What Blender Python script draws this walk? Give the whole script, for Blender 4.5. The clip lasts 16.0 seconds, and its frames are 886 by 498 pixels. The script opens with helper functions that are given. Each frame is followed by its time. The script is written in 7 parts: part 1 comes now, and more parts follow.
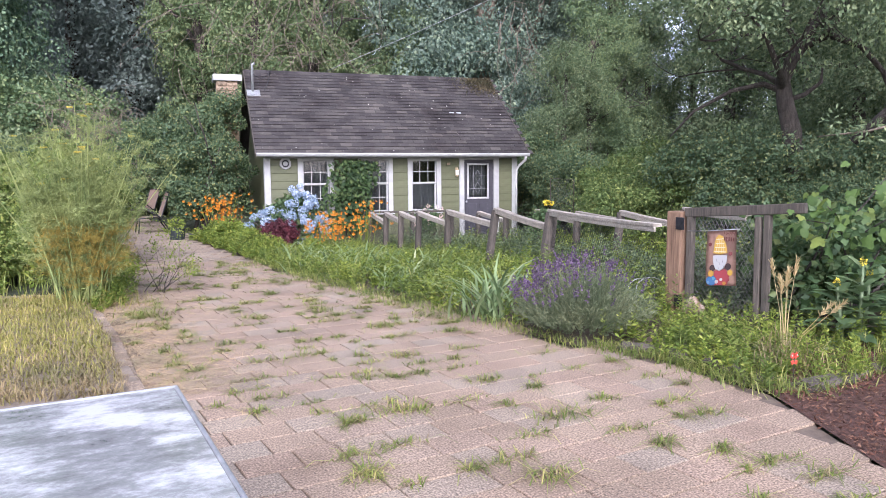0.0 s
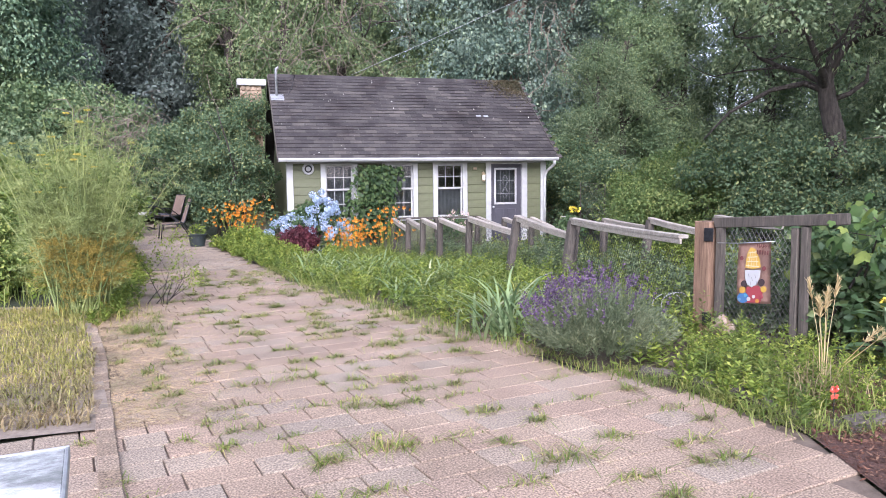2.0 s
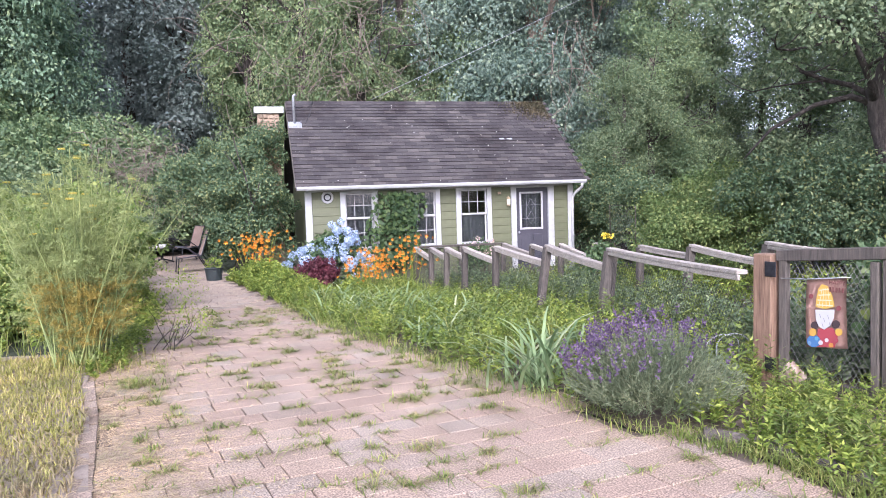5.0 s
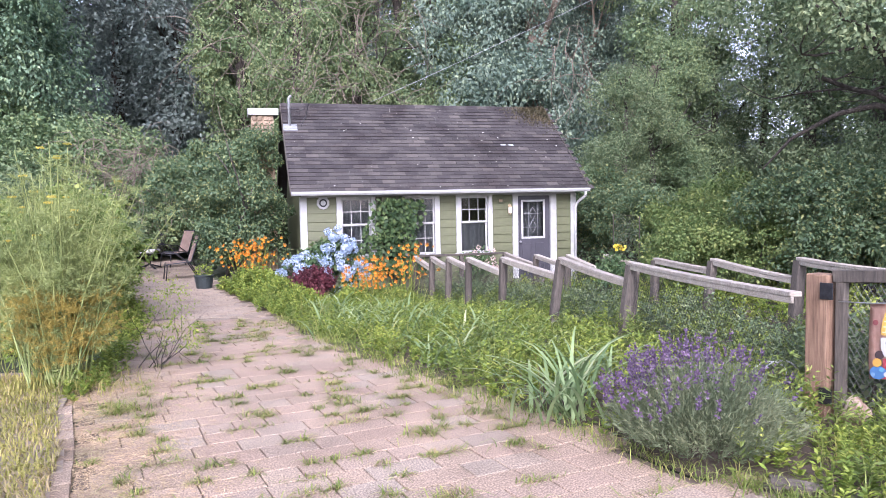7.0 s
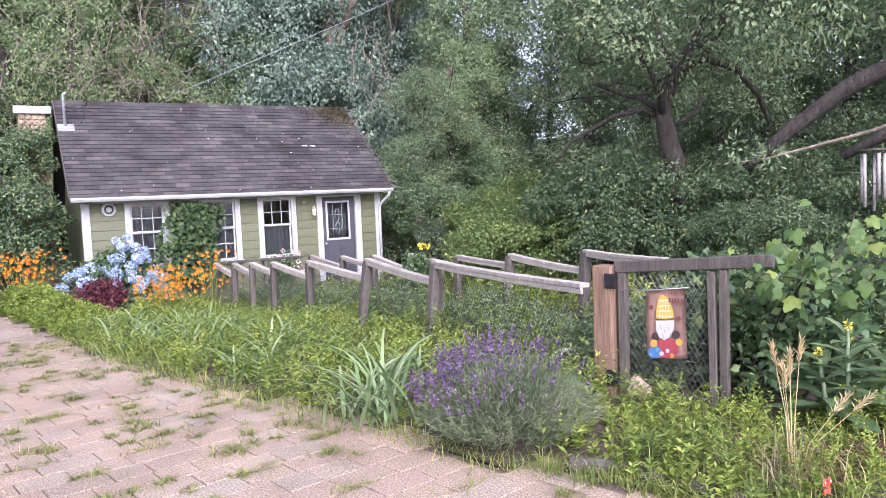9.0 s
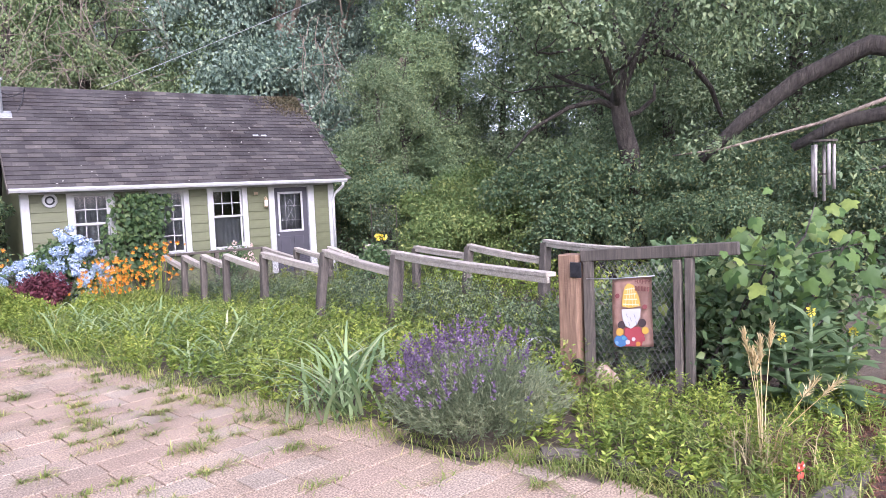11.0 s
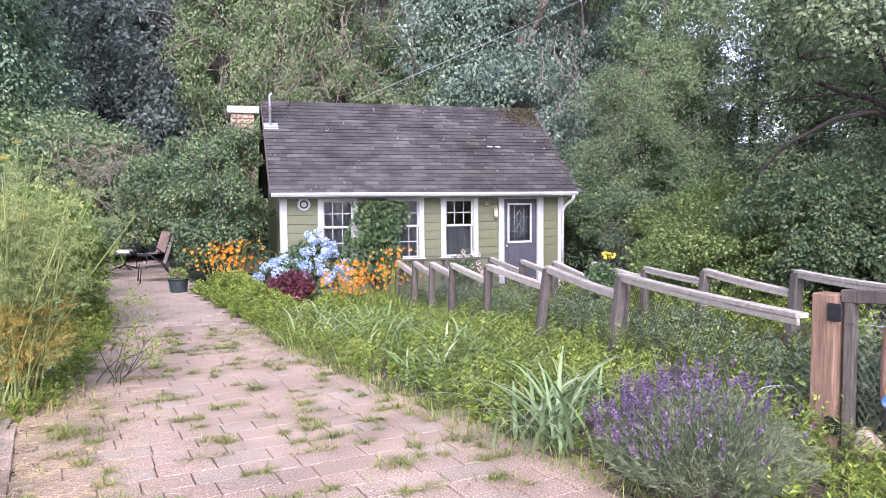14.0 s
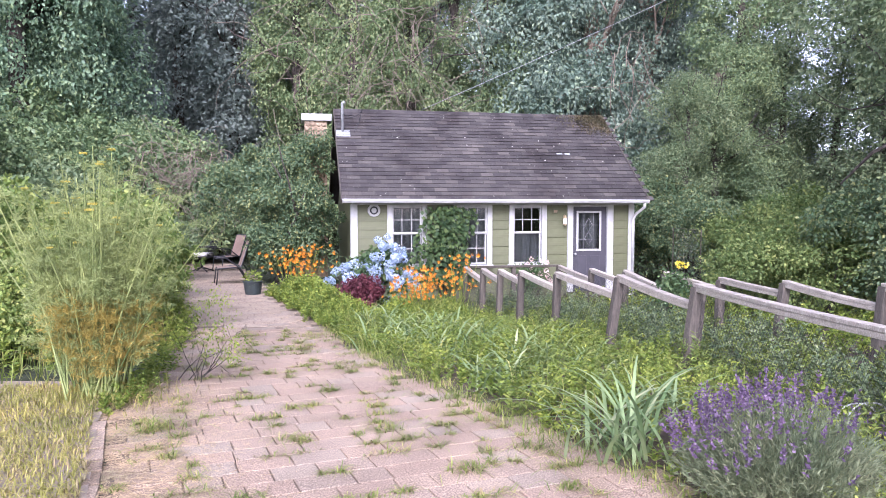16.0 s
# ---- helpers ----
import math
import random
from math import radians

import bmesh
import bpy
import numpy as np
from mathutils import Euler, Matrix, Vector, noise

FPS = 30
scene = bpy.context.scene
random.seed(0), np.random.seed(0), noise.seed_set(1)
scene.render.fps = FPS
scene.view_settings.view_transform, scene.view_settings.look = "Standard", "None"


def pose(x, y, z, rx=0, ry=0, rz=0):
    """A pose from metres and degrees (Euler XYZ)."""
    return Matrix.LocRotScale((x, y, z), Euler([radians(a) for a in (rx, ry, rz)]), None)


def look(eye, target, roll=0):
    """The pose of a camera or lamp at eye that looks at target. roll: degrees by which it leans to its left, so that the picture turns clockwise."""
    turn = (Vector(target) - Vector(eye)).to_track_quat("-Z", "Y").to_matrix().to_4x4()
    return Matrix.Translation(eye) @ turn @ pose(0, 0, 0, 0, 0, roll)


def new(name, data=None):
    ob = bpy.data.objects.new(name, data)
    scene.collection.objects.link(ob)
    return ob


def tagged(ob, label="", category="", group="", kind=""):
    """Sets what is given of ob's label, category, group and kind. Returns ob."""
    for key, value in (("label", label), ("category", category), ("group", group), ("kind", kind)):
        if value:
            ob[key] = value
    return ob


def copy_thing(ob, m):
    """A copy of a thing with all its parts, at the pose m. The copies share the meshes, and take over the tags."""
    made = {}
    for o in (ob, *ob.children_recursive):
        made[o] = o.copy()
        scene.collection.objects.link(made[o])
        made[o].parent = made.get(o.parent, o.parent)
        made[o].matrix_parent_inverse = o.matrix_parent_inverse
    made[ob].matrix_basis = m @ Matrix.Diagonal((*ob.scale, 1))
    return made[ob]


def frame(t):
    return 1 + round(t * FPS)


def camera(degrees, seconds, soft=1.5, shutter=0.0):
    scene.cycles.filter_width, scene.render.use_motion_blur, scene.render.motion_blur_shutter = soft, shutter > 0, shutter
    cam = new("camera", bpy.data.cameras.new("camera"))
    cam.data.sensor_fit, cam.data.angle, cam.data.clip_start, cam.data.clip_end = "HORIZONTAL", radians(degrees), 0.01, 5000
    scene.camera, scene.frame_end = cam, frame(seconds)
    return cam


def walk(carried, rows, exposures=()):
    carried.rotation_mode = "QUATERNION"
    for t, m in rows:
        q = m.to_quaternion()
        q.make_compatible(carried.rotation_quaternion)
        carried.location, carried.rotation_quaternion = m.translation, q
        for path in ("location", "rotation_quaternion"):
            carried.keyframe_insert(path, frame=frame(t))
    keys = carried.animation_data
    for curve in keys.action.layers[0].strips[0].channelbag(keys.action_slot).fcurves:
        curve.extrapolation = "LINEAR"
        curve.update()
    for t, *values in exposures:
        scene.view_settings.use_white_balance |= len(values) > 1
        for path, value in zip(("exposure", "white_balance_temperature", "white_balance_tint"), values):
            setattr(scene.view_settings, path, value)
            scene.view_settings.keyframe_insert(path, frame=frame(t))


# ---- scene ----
cam = camera(62.1, 16.0, soft=0.7)
PATH = [
    (0, (-1.941, -18.619, 1.462), (-1.283, -16.742, 1.25), -0.4),
    (0.5, (-1.853, -18.57, 1.481), (-1.209, -16.69, 1.259), -1.2),
    (1, (-1.697, -18.498, 1.527), (-1.087, -16.606, 1.305), -1.1),
    (1.5, (-1.555, -18.361, 1.508), (-0.978, -16.457, 1.304), -0.6),
    (2, (-1.533, -18.244, 1.496), (-0.968, -16.336, 1.294), -0.6),
    (2.5, (-1.522, -17.982, 1.49), (-0.944, -16.076, 1.304), -2.7),
    (3, (-1.529, -17.836, 1.486), (-0.891, -15.947, 1.326), -2.9),
    (3.5, (-1.441, -17.765, 1.52), (-0.789, -15.882, 1.349), -2.6),
    (4, (-1.298, -17.704, 1.573), (-0.7, -15.802, 1.414), -0.2),
    (4.2, (-1.272, -17.697, 1.589), (-0.757, -15.771, 1.431), -0.6),
    (6.3, (-1.548, -17.184, 1.591), (-1.015, -15.26, 1.462), -3.1),
    (6.5, (-1.516, -17.119, 1.631), (-0.98, -15.197, 1.49), -2.7),
    (7, (-1.431, -16.931, 1.62), (-0.896, -15.008, 1.494), -1.1),
    (7.5, (-1.417, -16.836, 1.625), (-0.713, -14.968, 1.5), -0.4),
    (8, (-1.42, -16.836, 1.637), (-0.585, -15.024, 1.502), -1.8),
    (8.5, (-1.398, -16.868, 1.643), (-0.451, -15.112, 1.508), -2.1),
    (9, (-1.41, -16.886, 1.651), (-0.395, -15.168, 1.508), -2.4),
    (9.5, (-1.45, -16.871, 1.652), (-0.394, -15.179, 1.505), -2.0),
    (9.7, (-1.45, -16.867, 1.646), (-0.371, -15.19, 1.499), -2.2),
    (11.8, (-1.446, -16.624, 1.623), (-0.317, -14.982, 1.446), -2.3),
    (12, (-1.445, -16.604, 1.625), (-0.381, -14.919, 1.451), -2.2),
    (12.5, (-1.359, -16.563, 1.644), (-0.486, -14.772, 1.469), -2.5),
    (13, (-1.246, -16.499, 1.665), (-0.51, -14.646, 1.515), -0.1),
    (13.5, (-1.225, -16.498, 1.691), (-0.608, -14.601, 1.552), -1.1),
    (14, (-1.254, -16.518, 1.686), (-0.684, -14.605, 1.559), -0.5),
    (14.5, (-1.303, -16.536, 1.692), (-0.767, -14.613, 1.569), -0.2),
    (15, (-1.335, -16.584, 1.7), (-0.882, -14.64, 1.577), -0.4),
    (15.5, (-1.332, -16.582, 1.698), (-0.907, -14.631, 1.581), -0.1),
    (16, (-1.327, -16.545, 1.688), (-0.928, -14.588, 1.58), 0.0),
]
walk(cam, [(t, look(eye, target, roll)) for t, eye, target, roll in PATH], [(0, 1.37, 5700, 24), (3, 1.56, 5600, 25), (7, 1.7, 5620, 29), (12, 1.72, 5660, 30), (16, 1.76, 5580, 31)])

# ---- light ----
world = bpy.data.worlds.new("overcast_sky")
scene.world = world
world.use_nodes = True
wn = world.node_tree.nodes
sky = wn.new("ShaderNodeTexSky")
sky.sky_type = "NISHITA"
sky.sun_disc = False
sky.sun_elevation = radians(36)
sky.sun_rotation = radians(198)
sky.air_density, sky.dust_density, sky.ozone_density = 1.0, 2.5, 1.0
wn["Background"].inputs["Strength"].default_value = 0.15
cloud = wn.new("ShaderNodeHueSaturation")
cloud.inputs["Saturation"].default_value = 0.5
world.node_tree.links.new(sky.outputs[0], cloud.inputs["Color"])
world.node_tree.links.new(cloud.outputs[0], wn["Background"].inputs["Color"])

sun_data = bpy.data.lights.new("sun", "SUN")
sun_data.energy, sun_data.angle, sun_data.color = 1.75, radians(40), (1.0, 0.97, 0.92)
sun = new("sun", sun_data)
sun.matrix_world = look((-7, -22, 17), (0, 0, 0))


# ---- materials ----
def material(name, rough=0.7, metal=0.0, spec=0.5):
    m = bpy.data.materials.new(name)
    m.use_nodes = True
    b = m.node_tree.nodes["Principled BSDF"]
    b.inputs["Roughness"].default_value = rough
    b.inputs["Metallic"].default_value = metal
    b.inputs["Specular IOR Level"].default_value = spec
    return m, m.node_tree, b


def noise_node(tree, scale, detail=4, coords="Object", stretch=None, rough=0.6):
    tc = tree.nodes.new("ShaderNodeTexCoord")
    n = tree.nodes.new("ShaderNodeTexNoise")
    n.inputs["Scale"].default_value = scale
    n.inputs["Detail"].default_value = detail
    n.inputs["Roughness"].default_value = rough
    if stretch:
        mp = tree.nodes.new("ShaderNodeMapping")
        mp.inputs["Scale"].default_value = stretch
        tree.links.new(tc.outputs[coords], mp.inputs[0])
        tree.links.new(mp.outputs[0], n.inputs["Vector"])
    else:
        tree.links.new(tc.outputs[coords], n.inputs["Vector"])
    return n.outputs["Fac"]


def ramp(tree, fac, stops):
    r = tree.nodes.new("ShaderNodeValToRGB")
    e = r.color_ramp.elements
    while len(e) < len(stops):
        e.new(0.5)
    for k, (p, c) in enumerate(stops):
        e[k].position = p
        e[k].color = (*c, 1)
    tree.links.new(fac, r.inputs[0])
    return r.outputs["Color"]


def mix(tree, a, b, fac, kind="MIX"):
    n = tree.nodes.new("ShaderNodeMix")
    n.data_type, n.blend_type = "RGBA", kind
    for sock, v in ((n.inputs[0], fac), (n.inputs[6], a), (n.inputs[7], b)):
        if isinstance(v, (int, float)):
            sock.default_value = v
        elif isinstance(v, tuple):
            sock.default_value = (*v, 1)
        else:
            tree.links.new(v, sock)
    return n.outputs[2]


def bump(tree, b, fac, strength, dist=0.01):
    n = tree.nodes.new("ShaderNodeBump")
    n.inputs["Strength"].default_value = strength
    n.inputs["Distance"].default_value = dist
    tree.links.new(fac, n.inputs["Height"])
    tree.links.new(n.outputs[0], b.inputs["Normal"])


def object_random(tree):
    return tree.nodes.new("ShaderNodeObjectInfo").outputs["Random"]


def island_random(tree):
    return tree.nodes.new("ShaderNodeNewGeometry").outputs["Random Per Island"]


def softened(c, share=0.1):
    """A colour with a share of its own grey: haze put into leaf colours."""
    grey = 0.3 * c[0] + 0.6 * c[1] + 0.1 * c[2]
    return tuple(v + (grey - v) * share for v in c)


def leaf_material(name, dark, light, extra=None, patch=0.7, through_light=0.35, rough=0.55, patch_low=None):
    """Leaves: a colour for each leaf, larger patches of tone, some light let through."""
    m, t, b = material(name, rough, spec=0.3)
    dark, light, extra = (softened(c) if c and name.endswith(("leaf", "blade", "green", "frond")) else c for c in (dark, light, extra))
    stops = [(0.0, dark), (0.75, light)]
    if extra:
        stops.append((0.97, extra))
    col = ramp(t, island_random(t), stops)
    big = ramp(t, noise_node(t, patch, 3, "Object"), [(0.35, patch_low or (0.62, 0.68, 0.6)), (0.65, (1.15, 1.1, 1.0))])
    col = mix(t, col, big, 1.0, "MULTIPLY")
    t.links.new(col, b.inputs["Base Color"])
    tr = t.nodes.new("ShaderNodeBsdfTranslucent")
    t.links.new(col, tr.inputs["Color"])
    ms = t.nodes.new("ShaderNodeMixShader")
    ms.inputs[0].default_value = through_light
    out = t.nodes["Material Output"]
    t.links.new(b.outputs[0], ms.inputs[1])
    t.links.new(tr.outputs[0], ms.inputs[2])
    t.links.new(ms.outputs[0], out.inputs["Surface"])
    return m


def plain_material(name, a, b_, scale=8.0, rough=0.7, metal=0.0, relief=0.2, stretch=None, by_object=0.0, spec=0.5, dist=0.01):
    """Two tones mixed by fine and broad noise, with fine relief; by_object varies the tone from piece to piece."""
    m, t, b = material(name, rough, metal, spec)
    fine = noise_node(t, scale, 6, "Object", stretch)
    col = ramp(t, fine, [(0.3, a), (0.7, b_)])
    broad = ramp(t, noise_node(t, scale * 0.13, 3, "Object", stretch), [(0.3, (0.8, 0.8, 0.8)), (0.7, (1.1, 1.1, 1.1))])
    col = mix(t, col, broad, 1.0, "MULTIPLY")
    if by_object:
        tone = ramp(t, object_random(t), [(0.0, (1 - by_object,) * 3), (1.0, (1 + by_object,) * 3)])
        col = mix(t, col, tone, 1.0, "MULTIPLY")
    t.links.new(col, b.inputs["Base Color"])
    if relief:
        bump(t, b, noise_node(t, scale * 3, 5, "Object", stretch), relief, dist)
    return m


def paver_material(name, tones, islands=False):
    """Concrete pavers with exposed grit: a tone for each paver, stains over several of them."""
    m, t, b = material(name, 0.85, spec=0.25)
    rnd = island_random(t) if islands else object_random(t)
    col = ramp(t, rnd, tones)
    geo = t.nodes.new("ShaderNodeNewGeometry")
    grit = t.nodes.new("ShaderNodeTexNoise")
    grit.inputs["Scale"].default_value = 90
    grit.inputs["Detail"].default_value = 3
    t.links.new(geo.outputs["Position"], grit.inputs["Vector"])
    col = mix(t, col, ramp(t, grit.outputs[0], [(0.3, (0.36, 0.35, 0.35)), (0.5, (1, 1, 1)), (0.68, (1.75, 1.7, 1.66))]), 0.9, "MULTIPLY")
    stain = t.nodes.new("ShaderNodeTexNoise")
    stain.inputs["Scale"].default_value = 1.3
    stain.inputs["Detail"].default_value = 6
    t.links.new(geo.outputs["Position"], stain.inputs["Vector"])
    col = mix(t, col, ramp(t, stain.outputs[0], [(0.3, (0.74, 0.72, 0.70)), (0.45, (0.95, 0.94, 0.93)), (0.68, (1.12, 1.11, 1.09))]), 1.0, "MULTIPLY")
    t.links.new(col, b.inputs["Base Color"])
    bump(t, b, grit.outputs[0], 0.5, 0.004)
    return m


PAVER = paver_material("pink_grey_paver", [(0.0, (0.250, 0.194, 0.142)), (0.3, (0.276, 0.211, 0.154)), (0.6, (0.268, 0.201, 0.149)), (0.85, (0.250, 0.209, 0.162)), (1.0, (0.290, 0.229, 0.168))])
PAVER_MANY = paver_material("pink_grey_paver_far", [(0.0, (0.250, 0.194, 0.142)), (0.3, (0.276, 0.211, 0.154)), (0.6, (0.268, 0.201, 0.149)), (0.85, (0.250, 0.209, 0.162)), (1.0, (0.290, 0.229, 0.168))], True)
PATIO = paver_material("sandy_patio_paver", [(0.0, (0.232, 0.185, 0.138)), (0.5, (0.268, 0.214, 0.160)), (1.0, (0.250, 0.206, 0.160))], True)
CURB = paver_material("old_edging_brick", [(0.0, (0.185, 0.142, 0.100)), (1.0, (0.250, 0.198, 0.148))])
MULCH_SOIL = plain_material("reddish_mulch_bed", (0.06, 0.028, 0.019), (0.15, 0.075, 0.052), 40, 0.95, relief=0.9, dist=0.03)
SOIL = plain_material("dark_soil", (0.055, 0.04, 0.028), (0.12, 0.09, 0.062), 9, 0.95, relief=0.8, dist=0.03)
JOINT = plain_material("dark_joint_soil", (0.085, 0.063, 0.045), (0.170, 0.128, 0.092), 14, 0.95, relief=0.6)
FOREST_FLOOR = plain_material("woodland_ground", (0.02, 0.03, 0.012), (0.06, 0.07, 0.03), 1.5, 0.95, relief=0.8, dist=0.1)
GRAVEL = plain_material("straw_and_grit", (0.180, 0.144, 0.108), (0.276, 0.228, 0.174), 25, 0.95, relief=0.8)
SIDING = plain_material("olive_green_siding", (0.088, 0.095, 0.043), (0.105, 0.111, 0.055), 5, 0.6, relief=0.08, by_object=0.05, stretch=(1, 1, 6))
WHITE = plain_material("weathered_white_paint", (0.335, 0.335, 0.32), (0.43, 0.43, 0.41), 7, 0.5, relief=0.06)
DOOR = plain_material("mauve_grey_door_paint", (0.045, 0.043, 0.052), (0.058, 0.055, 0.065), 5, 0.5, relief=0.05)
DARK_METAL = plain_material("dark_metal", (0.02, 0.02, 0.022), (0.05, 0.05, 0.055), 30, 0.45, 0.6, relief=0.1)
NETTING = plain_material("dull_wire_netting", (0.13, 0.125, 0.115), (0.24, 0.235, 0.22), 20, 0.6, 0.0, relief=0)
GALV = plain_material("dull_galvanised_metal", (0.30, 0.31, 0.31), (0.45, 0.46, 0.46), 20, 0.5, 0.6, relief=0.1)
RAIL = plain_material("silvered_weathered_wood", (0.19, 0.160, 0.125), (0.46, 0.415, 0.35), 6, 0.85, relief=0.7, stretch=(1, 14, 14), by_object=0.15)
POST = plain_material("grey_brown_weathered_post", (0.040, 0.034, 0.027), (0.115, 0.096, 0.076), 6, 0.85, relief=0.7, stretch=(12, 12, 1), by_object=0.18)
CEDAR = plain_material("red_brown_cedar", (0.115, 0.066, 0.040), (0.255, 0.160, 0.100), 5, 0.8, relief=0.6, stretch=(14, 14, 1))
BARK = plain_material("dark_furrowed_bark", (0.025, 0.02, 0.016), (0.09, 0.075, 0.06), 7, 0.95, relief=1.0, stretch=(3, 3, 0.8), dist=0.04)
PALE_BARK = plain_material("pale_bark", (0.13, 0.10, 0.075), (0.26, 0.21, 0.16), 6, 0.95, relief=0.8, stretch=(3, 3, 0.8), dist=0.03)
TWIG = plain_material("dry_vine_twigs", (0.10, 0.078, 0.058), (0.215, 0.175, 0.132), 12, 0.9, relief=0)
STONE = plain_material("lichened_edging_stone", (0.055, 0.045, 0.036), (0.135, 0.112, 0.090), 9, 0.9, relief=0.8, by_object=0.2, dist=0.02)
TAN_STONE = plain_material("tan_chimney_stone", (0.180, 0.126, 0.078), (0.312, 0.240, 0.168), 7, 0.9, relief=0.7, by_object=0.25, dist=0.02)


def shingle_material(name, islands):
    m, t, b = material(name, 0.92, spec=0.2)
    rnd = island_random(t) if islands else object_random(t)
    col = ramp(t, rnd, [(0.0, (0.035, 0.033, 0.033)), (0.4, (0.047, 0.044, 0.044)), (0.8, (0.056, 0.052, 0.050)), (1.0, (0.078, 0.072, 0.067))])
    geo = t.nodes.new("ShaderNodeNewGeometry")
    st = t.nodes.new("ShaderNodeTexNoise")
    st.inputs["Scale"].default_value = 1.2
    st.inputs["Detail"].default_value = 8
    t.links.new(geo.outputs["Position"], st.inputs["Vector"])
    col = mix(t, col, ramp(t, st.outputs[0], [(0.3, (0.62, 0.56, 0.55)), (0.5, (1.0, 0.96, 0.94)), (0.7, (1.3, 1.26, 1.2))]), 1.0, "MULTIPLY")
    sp = t.nodes.new("ShaderNodeTexNoise")
    sp.inputs["Scale"].default_value = 55
    sp.inputs["Detail"].default_value = 2
    t.links.new(geo.outputs["Position"], sp.inputs["Vector"])
    col = mix(t, col, (0.42, 0.40, 0.36), ramp(t, sp.outputs[0], [(0.66, (0, 0, 0)), (0.74, (0.35, 0.35, 0.35))]))
    t.links.new(col, b.inputs["Base Color"])
    bump(t, b, sp.outputs[0], 0.4, 0.005)
    return m


SHINGLE = shingle_material("weathered_asphalt_shingle", False)
SHINGLE_MANY = shingle_material("weathered_asphalt_shingle_rest", True)


def glass_material(name, tint):
    m, t, b = material(name, 0.04)
    b.inputs["Base Color"].default_value = (*tint, 1)
    b.inputs["Transmission Weight"].default_value = 1.0
    b.inputs["IOR"].default_value = 1.45
    return m


GLASS = glass_material("window_glass", (0.9, 0.93, 0.92))

L_FOREST = leaf_material("forest_leaf", (0.108, 0.176, 0.092), (0.228, 0.312, 0.150), (0.300, 0.370, 0.160), 0.35, rough=0.45)
# ivy green, lifted and blued so the colour carries the far haze
L_IVY = leaf_material("ivy_leaf", (0.100, 0.180, 0.120), (0.205, 0.315, 0.190), (0.320, 0.420, 0.220), 0.4, rough=0.42)
L_BANK = leaf_material("bramble_leaf", (0.105, 0.175, 0.080), (0.215, 0.300, 0.135), (0.330, 0.390, 0.165), 0.45, rough=0.45)
L_DUSK = leaf_material("dusky_ivy_leaf", (0.100, 0.160, 0.135), (0.190, 0.265, 0.210), (0.270, 0.345, 0.230), 0.4, rough=0.42)
# blue-grey of distant haze put into the leaf colour of the far trees
L_HAZE = leaf_material("haze_blue_leaf", (0.155, 0.205, 0.200), (0.250, 0.310, 0.290), None, 0.4, rough=0.45)
L_PALE = leaf_material("pale_vine_leaf", (0.108, 0.172, 0.076), (0.215, 0.298, 0.130), (0.330, 0.370, 0.170), 0.5)
L_BRIGHT = leaf_material("bright_shrub_leaf", (0.116, 0.186, 0.035), (0.268, 0.350, 0.070), (0.427, 0.451, 0.105), 0.8)
L_OLIVE = leaf_material("olive_shrub_leaf", (0.085, 0.145, 0.038), (0.205, 0.280, 0.075), (0.330, 0.370, 0.105), 0.8)
L_CREEPER = leaf_material("creeper_leaf", (0.024, 0.056, 0.020), (0.062, 0.112, 0.035), (0.115, 0.165, 0.05), 1.5)
L_SHRUB = leaf_material("garden_shrub_leaf", (0.050, 0.102, 0.042), (0.115, 0.185, 0.072), (0.200, 0.250, 0.095), 0.9)
L_VIBURNUM = leaf_material("viburnum_leaf", (0.062, 0.118, 0.060), (0.145, 0.215, 0.105), (0.290, 0.310, 0.110), 1.1, rough=0.45)
L_APPLE = leaf_material("apple_leaf", (0.087, 0.140, 0.070), (0.190, 0.255, 0.128), (0.270, 0.325, 0.165), 0.6, rough=0.5)
L_WEED = leaf_material("fresh_weed_leaf", (0.105, 0.172, 0.018), (0.258, 0.335, 0.036), (0.375, 0.415, 0.060), 1.2)
L_GRASS = leaf_material("green_grass_blade", (0.113, 0.167, 0.026), (0.264, 0.322, 0.062), (0.455, 0.415, 0.140), 2.0)
L_LAWN = leaf_material("yellowing_lawn_blade", (0.250, 0.250, 0.050), (0.430, 0.400, 0.095), (0.560, 0.470, 0.190), 1.6)
L_STRAW = leaf_material("dry_straw_blade", (0.240, 0.176, 0.088), (0.400, 0.320, 0.176), None, 2.0)
L_FENNEL = leaf_material("feathery_fennel_green", (0.150, 0.205, 0.060), (0.320, 0.375, 0.128), None, 2.0, 0.25)
L_FENNEL_GOLD = leaf_material("yellowing_fennel_frond", (0.312, 0.240, 0.041), (0.480, 0.350, 0.063), None, 2.0)
L_LAVENDER = leaf_material("grey_green_lavender_leaf", (0.105, 0.138, 0.075), (0.225, 0.262, 0.150), None, 3.0)
F_LAVENDER = leaf_material("purple_lavender_flower", (0.095, 0.062, 0.122), (0.180, 0.122, 0.225), (0.270, 0.200, 0.305), 3.0)
F_BLUE = leaf_material("blue_hydrangea_petal", (0.27, 0.36, 0.58), (0.47, 0.57, 0.76), (0.64, 0.71, 0.82), 3.0, 0.3)
F_ORANGE = leaf_material("orange_lily_petal", (0.500, 0.150, 0.008), (0.630, 0.235, 0.015), (0.690, 0.330, 0.035), 3.0, 0.3)
F_YELLOW = leaf_material("yellow_petal", (0.70, 0.55, 0.05), (0.82, 0.68, 0.10), None, 3.0, 0.3)
F_UMBEL = leaf_material("dull_yellow_umbel", (0.42, 0.36, 0.07), (0.62, 0.52, 0.12), None, 3.0, 0.3)
F_PINK = leaf_material("pale_pink_petal", (0.62, 0.42, 0.45), (0.80, 0.66, 0.66), None, 3.0, 0.3)
